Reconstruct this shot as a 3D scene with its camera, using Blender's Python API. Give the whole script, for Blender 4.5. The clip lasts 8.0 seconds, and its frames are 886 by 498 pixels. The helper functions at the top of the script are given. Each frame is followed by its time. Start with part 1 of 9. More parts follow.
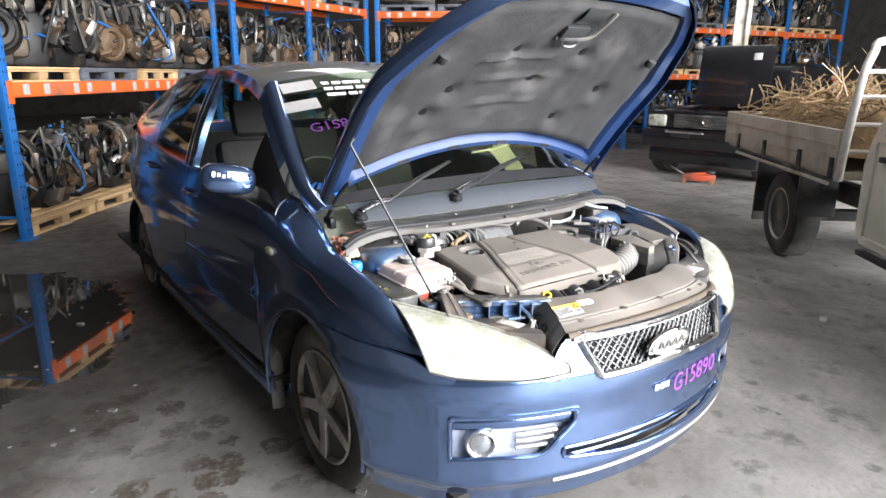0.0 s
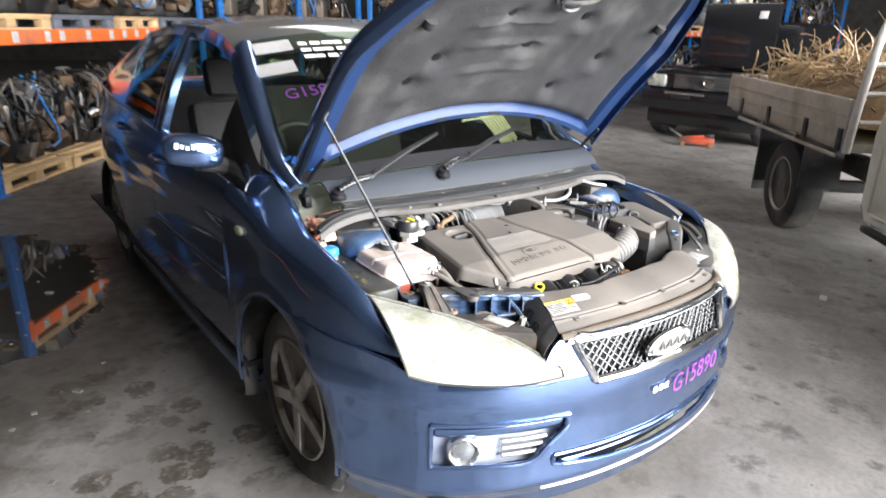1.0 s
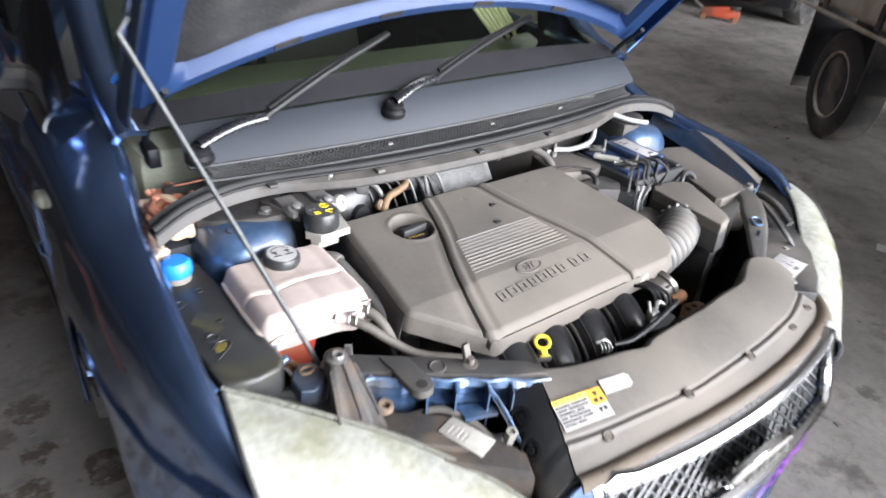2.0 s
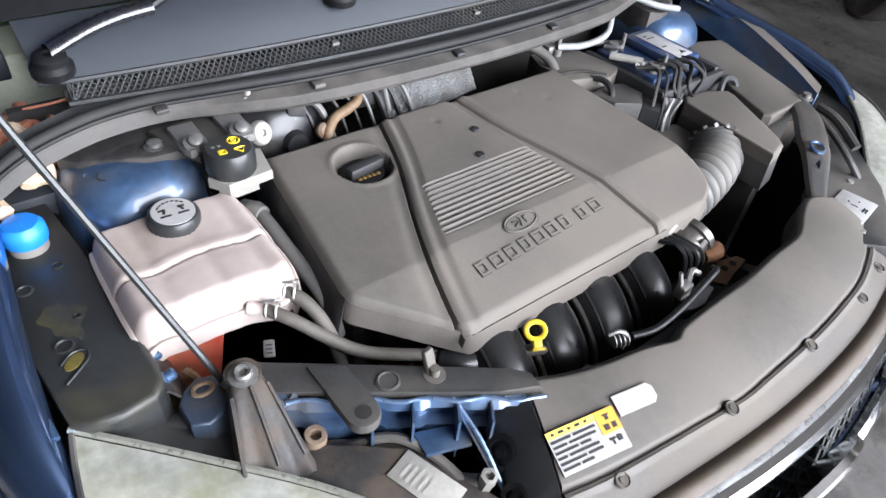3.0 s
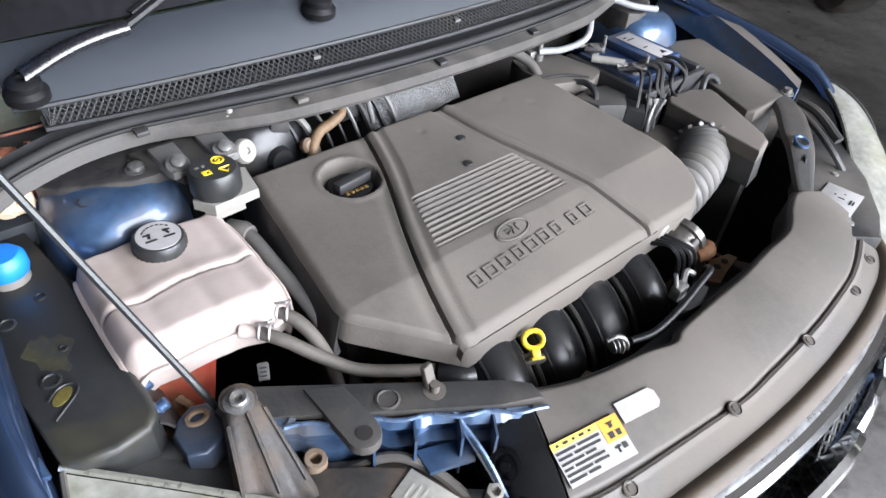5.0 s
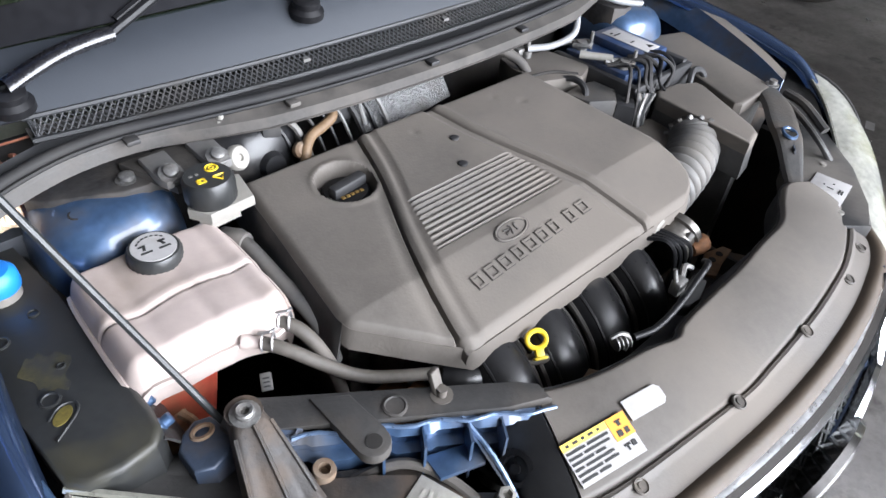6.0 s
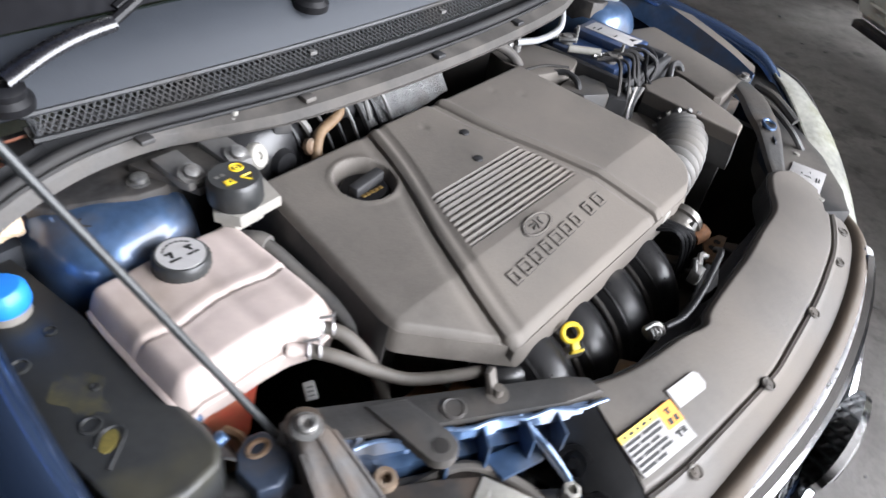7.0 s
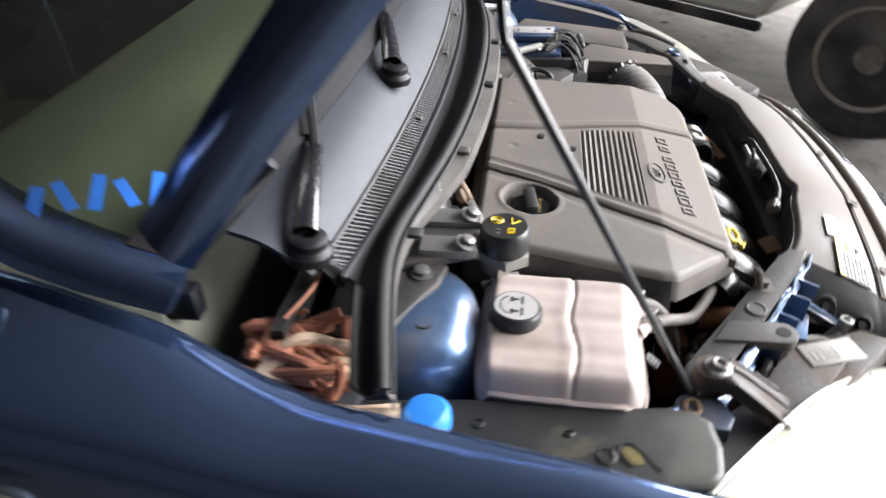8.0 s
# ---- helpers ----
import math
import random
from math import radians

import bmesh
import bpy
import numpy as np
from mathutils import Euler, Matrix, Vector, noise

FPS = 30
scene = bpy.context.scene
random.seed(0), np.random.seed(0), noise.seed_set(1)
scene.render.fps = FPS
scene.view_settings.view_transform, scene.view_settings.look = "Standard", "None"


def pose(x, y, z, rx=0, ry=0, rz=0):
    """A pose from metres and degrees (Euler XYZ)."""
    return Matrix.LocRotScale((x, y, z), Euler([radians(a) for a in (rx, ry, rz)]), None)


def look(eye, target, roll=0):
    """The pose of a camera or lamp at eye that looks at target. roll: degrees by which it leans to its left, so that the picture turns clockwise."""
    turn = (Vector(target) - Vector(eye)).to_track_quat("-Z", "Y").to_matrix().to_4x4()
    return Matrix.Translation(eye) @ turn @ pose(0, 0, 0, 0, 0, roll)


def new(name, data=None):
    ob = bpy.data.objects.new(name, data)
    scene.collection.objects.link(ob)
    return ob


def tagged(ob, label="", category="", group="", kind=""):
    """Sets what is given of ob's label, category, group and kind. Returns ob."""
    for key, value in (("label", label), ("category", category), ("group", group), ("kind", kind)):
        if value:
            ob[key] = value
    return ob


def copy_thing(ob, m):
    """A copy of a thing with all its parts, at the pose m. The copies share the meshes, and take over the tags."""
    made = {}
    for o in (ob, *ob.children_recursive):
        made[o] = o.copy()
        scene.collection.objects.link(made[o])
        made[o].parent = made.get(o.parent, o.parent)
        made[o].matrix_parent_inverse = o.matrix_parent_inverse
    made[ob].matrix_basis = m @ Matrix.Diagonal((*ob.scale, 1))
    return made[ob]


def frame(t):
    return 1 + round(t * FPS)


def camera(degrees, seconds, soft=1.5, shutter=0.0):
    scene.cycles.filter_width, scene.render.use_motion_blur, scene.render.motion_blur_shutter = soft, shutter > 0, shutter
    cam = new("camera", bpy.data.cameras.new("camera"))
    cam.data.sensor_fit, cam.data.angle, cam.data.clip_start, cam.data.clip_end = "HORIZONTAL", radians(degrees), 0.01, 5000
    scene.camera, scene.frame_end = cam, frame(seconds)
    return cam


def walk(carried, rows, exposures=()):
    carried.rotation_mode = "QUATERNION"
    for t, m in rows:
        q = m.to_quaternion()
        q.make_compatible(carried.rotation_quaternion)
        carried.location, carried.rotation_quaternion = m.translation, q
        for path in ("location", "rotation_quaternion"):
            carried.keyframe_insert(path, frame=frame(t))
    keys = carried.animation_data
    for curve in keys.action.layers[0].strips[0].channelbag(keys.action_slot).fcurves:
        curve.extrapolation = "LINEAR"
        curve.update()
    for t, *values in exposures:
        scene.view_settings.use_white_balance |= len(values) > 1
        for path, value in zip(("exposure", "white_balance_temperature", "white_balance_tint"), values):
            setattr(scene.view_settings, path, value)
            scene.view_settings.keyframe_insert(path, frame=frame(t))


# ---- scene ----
cam = camera(68.1, 8.0, shutter=0.4)
# seconds, eye, target, lean
PATH = [
    (0, (-1.743, -2.011, 1.488), (-0.598, -0.454, 0.973), 0.3),
    (0.5, (-1.74, -1.997, 1.491), (-0.588, -0.438, 0.997), 1.1),
    (1, (-1.598, -1.855, 1.533), (-0.457, -0.346, 0.885), 1.4),
    (1.2, (-1.507, -1.756, 1.544), (-0.348, -0.293, 0.825), 1.5),
    (2.3, (-0.806, -0.965, 1.476), (0.221, 0.275, 0.289), 5.9),
    (2.5, (-0.752, -0.921, 1.448), (0.23, 0.257, 0.163), 5.3),
    (3, (-0.715, -0.891, 1.422), (0.274, 0.229, 0.092), 6.2),
    (3.5, (-0.711, -0.892, 1.418), (0.284, 0.229, 0.095), 4.9),
    (4, (-0.711, -0.89, 1.416), (0.296, 0.222, 0.093), 5.0),
    (4.5, (-0.711, -0.884, 1.419), (0.304, 0.231, 0.105), 4.9),
    (6, (-0.727, -0.848, 1.419), (0.346, 0.207, 0.101), 4.6),
    (6.5, (-0.731, -0.831, 1.416), (0.354, 0.207, 0.095), 4.7),
    (7, (-0.818, -0.734, 1.4), (0.415, 0.138, 0.089), 8.9),
    (7.5, (-1.032, -0.493, 1.403), (0.368, 0.097, 0.103), 5.2),
    (7.9, (-1.13, -0.255, 1.396), (0.448, 0.046, 0.204), 0.4),
    (8, (-1.158, -0.203, 1.411), (0.428, 0.041, 0.219), -1.9),
]
walk(cam, [(t, look(eye, target, roll)) for t, eye, target, roll in PATH], [(0.0, 0.55, 6480, 10), (1.2, 0.55, 6480, 10), (2.5, -0.08, 6080, 11), (3.0, -0.18, 6050, 11), (6.5, -0.2, 6080, 11), (7.5, -0.02, 6400, 12), (8.0, 0.12, 6500, 12)])

# ---- world and light ----
world = bpy.data.worlds.new("world")
scene.world = world
world.use_nodes = True
sky = world.node_tree.nodes.new("ShaderNodeTexSky")
sky.sky_type, sky.sun_disc = "NISHITA", False
sky.sun_elevation, sky.sun_rotation = radians(48), radians(200)
world.node_tree.links.new(sky.outputs[0], world.node_tree.nodes["Background"].inputs[0])
world.node_tree.nodes["Background"].inputs[1].default_value = 0.12


def area_light(name, size_x, size_y, power, colour, m):
    data = bpy.data.lights.new(name, "AREA")
    data.shape, data.size, data.size_y, data.energy, data.color = "RECTANGLE", size_x, size_y, power, colour
    ob = new(name, data)
    ob.matrix_world = m
    return ob


# the open front of the shed behind the camera, and a fill lamp added at an unseen roof strip
area_light("door_daylight", 10.3, 5.4, 4300, (0.985, 0.985, 1.0), look((3.85, -6.05, 3.1), (3.85, 0, 3.1)))
area_light("roof_fill", 1.1, 8.0, 170, (1.0, 0.98, 0.96), look((4.0, 6.5, 6.4), (4.0, 6.5, 0)))

# ---- materials ----


def material(name, colour, rough=0.5, metal=0.0, vary=0.15, scale=8.0, bump=0.0, bump_scale=60.0, coat=0.0, dust=None, dust_amount=0.0,
             spec=0.5, dust_scale=3.0, rough_vary=0.12, random_tint=0.0, alpha=1.0, transmission=0.0):
    """A surface with colour and gloss that vary at two scales, fine relief and, if given, a film of dust."""
    m = bpy.data.materials.new(name)
    m.use_nodes = True
    nt = m.node_tree
    n, link = nt.nodes, nt.links.new
    b = n["Principled BSDF"]
    b.inputs["Metallic"].default_value = metal
    b.inputs["Specular IOR Level"].default_value = spec
    b.inputs["Coat Weight"].default_value = coat
    b.inputs["Coat Roughness"].default_value = 0.06
    b.inputs["Transmission Weight"].default_value = transmission
    co = n.new("ShaderNodeTexCoord")
    big = n.new("ShaderNodeTexNoise")
    big.inputs["Scale"].default_value, big.inputs["Detail"].default_value = scale, 6
    fine = n.new("ShaderNodeTexNoise")
    fine.inputs["Scale"].default_value, fine.inputs["Detail"].default_value = scale * 9, 5
    for t in (big, fine):
        link(co.outputs["Object"], t.inputs["Vector"])
    mix = n.new("ShaderNodeMix")
    mix.data_type = "RGBA"
    lo = [c * (1 - vary) for c in colour]
    hi = [min(1, c * (1 + vary)) for c in colour]
    mix.inputs[6].default_value, mix.inputs[7].default_value = (*lo, 1), (*hi, 1)
    add = n.new("ShaderNodeMath")
    add.operation = "ADD"
    half = n.new("ShaderNodeMath")
    half.operation = "MULTIPLY"
    half.inputs[1].default_value = 0.5
    link(big.outputs[0], add.inputs[0])
    link(fine.outputs[0], add.inputs[1])
    link(add.outputs[0], half.inputs[0])
    ramp = n.new("ShaderNodeMapRange")
    ramp.inputs[1].default_value, ramp.inputs[2].default_value = 0.35, 0.65
    link(half.outputs[0], ramp.inputs[0])
    link(ramp.outputs[0], mix.inputs[0])
    out = mix.outputs[2]
    if random_tint:
        info = n.new("ShaderNodeObjectInfo")
        hsv = n.new("ShaderNodeHueSaturation")
        mr = n.new("ShaderNodeMapRange")
        mr.inputs[3].default_value, mr.inputs[4].default_value = 1 - random_tint, 1 + random_tint
        link(info.outputs["Random"], mr.inputs[0])
        link(mr.outputs[0], hsv.inputs["Value"])
        link(out, hsv.inputs["Color"])
        out = hsv.outputs[0]
    rough_out = n.new("ShaderNodeMapRange")
    rough_out.inputs[3].default_value, rough_out.inputs[4].default_value = max(0.02, rough - rough_vary), min(1, rough + rough_vary)
    link(fine.outputs[0], rough_out.inputs[0])
    rough_link = rough_out.outputs[0]
    if dust:
        dn = n.new("ShaderNodeTexNoise")
        dn.inputs["Scale"].default_value, dn.inputs["Detail"].default_value = dust_scale, 8
        link(co.outputs["Object"], dn.inputs["Vector"])
        dr = n.new("ShaderNodeMapRange")
        dr.inputs[1].default_value, dr.inputs[2].default_value = 0.62 - dust_amount * 0.5, 0.82 - dust_amount * 0.4
        link(dn.outputs[0], dr.inputs[0])
        dm = n.new("ShaderNodeMix")
        dm.data_type = "RGBA"
        dm.inputs[7].default_value = (*dust, 1)
        link(out, dm.inputs[6])
        link(dr.outputs[0], dm.inputs[0])
        out = dm.outputs[2]
        rm = n.new("ShaderNodeMix")
        rm.inputs[3].default_value = 0.85
        link(rough_link, rm.inputs[2])
        link(dr.outputs[0], rm.inputs[0])
        rough_link = rm.outputs[0]
    link(out, b.inputs["Base Color"])
    link(rough_link, b.inputs["Roughness"])
    if bump:
        bn = n.new("ShaderNodeTexNoise")
        bn.inputs["Scale"].default_value, bn.inputs["Detail"].default_value = bump_scale, 4
        link(co.outputs["Object"], bn.inputs["Vector"])
        bp = n.new("ShaderNodeBump")
        bp.inputs["Strength"].default_value, bp.inputs["Distance"].default_value = bump, 0.004
        link(bn.outputs[0], bp.inputs["Height"])
        link(bp.outputs[0], b.inputs["Normal"])
    return m


DUST = (0.20, 0.18, 0.158)
M = {
    "paint": material("blue_paint", (0.108, 0.178, 0.350), 0.15, 0.90, 0.03, 5, coat=1.0, rough_vary=0.012),
    "red_scuff": material("red_marker_scuff", (0.085, 0.032, 0.03), 0.6, 0.0, 0.5, 60),
    # roof dust, with the ceiling's grey reflection also put into the colour
    "roof_paint": material("dusty_roof_sheen_paint", (0.050, 0.058, 0.072), 0.34, 0.35, 0.08, 5, coat=0.6, rough_vary=0.05, dust=(0.105, 0.096, 0.083), dust_amount=0.72, dust_scale=2.5),
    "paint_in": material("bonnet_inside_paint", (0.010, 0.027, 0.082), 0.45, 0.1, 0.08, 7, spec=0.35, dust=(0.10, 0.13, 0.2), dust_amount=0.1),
    "paint_bay": material("bay_paint", (0.066, 0.118, 0.218), 0.34, 0.55, 0.18, 9, coat=0.6, dust=(0.13, 0.12, 0.11), dust_amount=0.18, dust_scale=9),
    "black_plastic": material("black_plastic", (0.022, 0.022, 0.023), 0.55, 0, 0.2, 12, bump=0.15, dust=DUST, dust_amount=0.12),
    "dusty_plastic": material("dusty_plastic", (0.094, 0.084, 0.074), 0.62, 0, 0.16, 9, bump=0.12, bump_scale=240, dust=(0.136, 0.119, 0.102), dust_amount=0.45, dust_scale=5),
    "grey_plastic": material("grey_cowl_plastic", (0.027, 0.031, 0.038), 0.55, 0, 0.08, 6, bump=0.05, bump_scale=200, spec=0.45, dust=(0.045, 0.047, 0.051), dust_amount=0.15),
    "mesh_grey": material("mesh_grey_plastic", (0.026, 0.027, 0.029), 0.5, 0, 0.15, 20, spec=0.4, dust=(0.055, 0.051, 0.047), dust_amount=0.16, dust_scale=9),
    "flange_brown": material("dusty_flange", (0.048, 0.044, 0.040), 0.6, 0.0, 0.25, 16, bump=0.15, bump_scale=120, dust=(0.088, 0.079, 0.070), dust_amount=0.32, dust_scale=14),
    "brown_dust": material("brown_dust_plastic", (0.058, 0.042, 0.028), 0.6, 0, 0.2, 12, bump=0.12, bump_scale=200, dust=(0.088, 0.068, 0.049), dust_amount=0.3, dust_scale=7),
    "tower_dust": material("tower_plate_dust", (0.030, 0.029, 0.029), 0.5, 0.2, 0.4, 14, bump=0.2, bump_scale=140, dust=(0.085, 0.075, 0.066), dust_amount=0.35, dust_scale=15),
    "cover_grime": material("dried_grime", (0.048, 0.043, 0.020), 0.55, 0, 0.4, 60, dust=(0.024, 0.025, 0.024), dust_amount=0.5, dust_scale=55),
    "green_grime": material("green_grime", (0.115, 0.092, 0.020), 0.6, 0, 0.35, 30),
    # relief shade round the cover's raised mark, put in as a dark colour
    "mark_shade": material("mark_edge_shade", (0.040, 0.036, 0.032), 0.8, 0, 0.2, 40),
    "brass_print": material("brass_print", (0.22, 0.14, 0.04), 0.5, 0.3, 0.2, 40),
    "stud_grey": material("stud_grey", (0.075, 0.066, 0.057), 0.6, 0, 0.2, 30, dust=(0.13, 0.11, 0.09), dust_amount=0.3, dust_scale=30),
    "hose_brown": material("dusty_hose", (0.075, 0.066, 0.056), 0.65, 0, 0.2, 16, bump=0.15, dust=(0.13, 0.115, 0.10), dust_amount=0.35, dust_scale=14),
    "hose_tan": material("tan_hose", (0.155, 0.098, 0.052), 0.6, 0, 0.25, 20, bump=0.2, dust=(0.20, 0.15, 0.10), dust_amount=0.2),
    "rust_pale": material("pale_rust", (0.165, 0.092, 0.045), 0.7, 0.1, 0.35, 18, bump=0.3, dust=(0.16, 0.13, 0.10), dust_amount=0.3, dust_scale=14),
    "cast_dull": material("dull_cast_metal", (0.21, 0.207, 0.20), 0.45, 0.6, 0.35, 25, bump=0.25, dust=(0.12, 0.105, 0.09), dust_amount=0.3, dust_scale=25),
    "wiper_gloss": material("wiper_arm_paint", (0.008, 0.008, 0.010), 0.28, 0, 0.2, 14, spec=0.55, coat=0.4),
    "blue_edge_highlight": material("painted_edge_highlight", (0.13, 0.19, 0.30), 0.32, 0.5, 0.25, 18, coat=0.4),
    "cup_blue": material("cup_blue_grey", (0.035, 0.048, 0.075), 0.45, 0.2, 0.2, 20, dust=(0.10, 0.09, 0.085), dust_amount=0.25, dust_scale=16),
    "battery_blue": material("battery_blue", (0.020, 0.042, 0.105), 0.45, 0, 0.2, 14, dust=(0.11, 0.11, 0.12), dust_amount=0.3, dust_scale=14),
    "cable_pale": material("pale_cable", (0.26, 0.265, 0.27), 0.5, 0.1, 0.15, 30, bump=0.3, bump_scale=300),
    "paper_dirty": material("dirty_paper", (0.36, 0.345, 0.31), 0.65, 0, 0.12, 18, dust=(0.22, 0.19, 0.16), dust_amount=0.25, dust_scale=22),
    "rubber": material("rubber", (0.020, 0.019, 0.019), 0.7, 0, 0.2, 10, bump=0.2, dust=DUST, dust_amount=0.25),
    "wing_black": material("wing_plastic", (0.023, 0.024, 0.024), 0.40, 0, 0.2, 10, spec=0.5, bump=0.06, dust=(0.060, 0.053, 0.024), dust_amount=0.13, dust_scale=6),
    "dusty_dark": material("dusty_dark_plastic", (0.042, 0.041, 0.040), 0.55, 0, 0.2, 14, bump=0.2, bump_scale=160, dust=(0.080, 0.068, 0.057), dust_amount=0.26, dust_scale=10),
    "seal": material("seal_rubber", (0.015, 0.015, 0.016), 0.65, 0, 0.2, 12, spec=0.3, dust=(0.05, 0.047, 0.043), dust_amount=0.14),
    "wiper_black": material("wiper_black", (0.007, 0.007, 0.008), 0.45, 0, 0.2, 14, spec=0.3),
    "runner_black": material("runner_plastic", (0.014, 0.014, 0.015), 0.32, 0, 0.2, 14, bump=0.1, dust=(0.10, 0.088, 0.075), dust_amount=0.08, dust_scale=8),
    "ledge": material("ledge_paint", (0.012, 0.0125, 0.014), 0.65, 0.0, 0.2, 12, spec=0.3, dust=(0.036, 0.032, 0.029), dust_amount=0.16, dust_scale=7),
    # near-black for holes, slots and bay depths: their shade is put into the colour
    "shade_black": material("recess_shade", (0.010, 0.0095, 0.009), 0.85, 0, 0.3, 10, dust=(0.06, 0.05, 0.042), dust_amount=0.2),
    "pink_tank": material("translucent_tank", (0.43, 0.362, 0.332), 0.52, 0, 0.06, 7, bump=0.1, bump_scale=80, dust=(0.29, 0.235, 0.20), dust_amount=0.22, dust_scale=7),
    "coolant": material("coolant_red", (0.33, 0.050, 0.030), 0.38, 0, 0.25, 9, dust=(0.22, 0.10, 0.05), dust_amount=0.3, dust_scale=12),
    "white_plastic": material("white_plastic", (0.235, 0.228, 0.205), 0.45, 0, 0.12, 10, dust=DUST, dust_amount=0.15),
    "blue_cap": material("blue_cap", (0.02, 0.19, 0.62), 0.4, 0, 0.12, 10),
    "yellow": material("yellow_plastic", (0.75, 0.55, 0.02), 0.4, 0, 0.12, 14),
    "steel": material("steel", (0.52, 0.52, 0.53), 0.38, 0.9, 0.15, 12, dust=DUST, dust_amount=0.1),
    "alloy": material("cast_alloy", (0.42, 0.41, 0.40), 0.5, 0.8, 0.2, 12, bump=0.3, dust=DUST, dust_amount=0.25),
    "foil": material("heat_foil", (0.115, 0.115, 0.115), 0.42, 0.75, 0.25, 60, bump=0.9, bump_scale=260, dust=(0.09, 0.08, 0.07), dust_amount=0.2, dust_scale=12),
    "chrome": material("chrome", (0.72, 0.73, 0.75), 0.14, 1.0, 0.05, 10, rough_vary=0.06),
    "chrome_worn": material("worn_chrome", (0.60, 0.61, 0.63), 0.30, 0.9, 0.12, 14, rough_vary=0.12, dust=(0.22, 0.20, 0.18), dust_amount=0.25, dust_scale=16),
    "rod": material("rod_grey", (0.026, 0.028, 0.029), 0.35, 0.2, 0.2, 20),
    "hose_grey": material("hose_grey", (0.125, 0.122, 0.117), 0.55, 0, 0.15, 14, dust=(0.16, 0.148, 0.132), dust_amount=0.25, dust_scale=12),
    "pad": material("felt_pad", (0.015, 0.015, 0.0165), 0.8, 0, 0.3, 7, bump=0.4, bump_scale=120, dust=(0.055, 0.052, 0.050), dust_amount=0.14, dust_scale=3.5),
    "lens": material("hazed_headlamp_lens", (0.50, 0.50, 0.45), 0.34, 0.5, 0.25, 9, spec=0.6, coat=1.0, dust=(0.20, 0.20, 0.12), dust_amount=0.32, dust_scale=11, bump=0.10, bump_scale=30),
    "bracket_dust": material("dusty_bracket_plastic", (0.036, 0.033, 0.031), 0.6, 0, 0.25, 16, bump=0.25, bump_scale=140, dust=(0.085, 0.062, 0.045), dust_amount=0.42, dust_scale=18),
    "lens_edge": material("lens_edge", (0.20, 0.20, 0.17), 0.3, 0.3, 0.25, 14, spec=0.6),
    "orange_lens": material("orange_lens", (0.75, 0.18, 0.05), 0.25, 0, 0.1, 10),
    "tyre": material("tyre_rubber", (0.030, 0.029, 0.028), 0.78, 0, 0.25, 9, bump=0.25, dust=(0.15, 0.135, 0.115), dust_amount=0.28),
    "rim": material("rim_alloy", (0.46, 0.44, 0.41), 0.38, 0.6, 0.2, 10, dust=(0.19, 0.145, 0.10), dust_amount=0.30, dust_scale=8),
    "dash": material("dash_plastic", (0.27, 0.28, 0.22), 0.7, 0, 0.12, 14, bump=0.2, dust=(0.26, 0.25, 0.20), dust_amount=0.2),
    "hinge": material("hinge_steel", (0.008, 0.010, 0.014), 0.5, 0.3, 0.2, 14),
    "frit": material("screen_frit", (0.012, 0.012, 0.014), 0.42, 0, 0.2, 8, dust=(0.06, 0.055, 0.05), dust_amount=0.1),
    "interior": material("dark_cloth", (0.035, 0.034, 0.033), 0.85, 0, 0.2, 14, bump=0.3),
    "paper": material("white_paper", (0.36, 0.35, 0.345), 0.6, 0, 0.06, 14, dust=(0.27, 0.255, 0.235), dust_amount=0.14, dust_scale=20),
    "label_yellow": material("label_yellow", (0.80, 0.58, 0.10), 0.5, 0, 0.05, 12),
    "label_orange": material("label_orange", (0.80, 0.33, 0.04), 0.5, 0, 0.05, 12),
    "ink": material("black_ink", (0.02, 0.02, 0.02), 0.6, 0, 0.1, 12),
    "pink_ink": material("pink_marker", (0.15, 0.030, 0.235), 0.5, 0, 0.1, 20),
    "white_ink": material("white_marker", (0.85, 0.85, 0.85), 0.5, 0, 0.05, 20),
    "blue_ink": material("blue_marker", (0.03, 0.20, 0.75), 0.5, 0, 0.05, 20),
    "copper": material("copper_wire", (0.38, 0.155, 0.095), 0.55, 0.25, 0.35, 40),
    "tan": material("tan_wire", (0.62, 0.47, 0.33), 0.6, 0, 0.2, 30),
    "rust": material("rusty_steel", (0.20, 0.095, 0.045), 0.75, 0.3, 0.4, 15, bump=0.4),
    "rack_orange": material("rack_orange", (0.62, 0.105, 0.018), 0.5, 0, 0.12, 4, dust=(0.2, 0.09, 0.05), dust_amount=0.15),
    "rack_blue": material("rack_blue", (0.012, 0.115, 0.36), 0.5, 0, 0.15, 4, dust=(0.1, 0.12, 0.15), dust_amount=0.15),
    "wood": material("pallet_wood", (0.46, 0.31, 0.16), 0.8, 0, 0.25, 5, bump=0.35, bump_scale=40, random_tint=0.3),
    "grey_wood": material("grey_pallet", (0.10, 0.11, 0.13), 0.7, 0, 0.25, 5, bump=0.3),
    "engine_dark": material("engine_dark", (0.014, 0.0135, 0.0135), 0.45, 0.3, 0.4, 9, bump=0.3, dust=(0.06, 0.047, 0.034), dust_amount=0.12, random_tint=0.4),
    "engine_alloy": material("engine_alloy", (0.135, 0.127, 0.116), 0.38, 0.75, 0.35, 9, bump=0.3, dust=(0.14, 0.105, 0.07), dust_amount=0.35, random_tint=0.35),
    "engine_rust": material("engine_rust", (0.105, 0.066, 0.038), 0.55, 0.4, 0.4, 9, bump=0.3, random_tint=0.35),
    "tray": material("tray_alloy", (0.52, 0.48, 0.40), 0.5, 0.15, 0.15, 3, dust=(0.33, 0.28, 0.21), dust_amount=0.3),
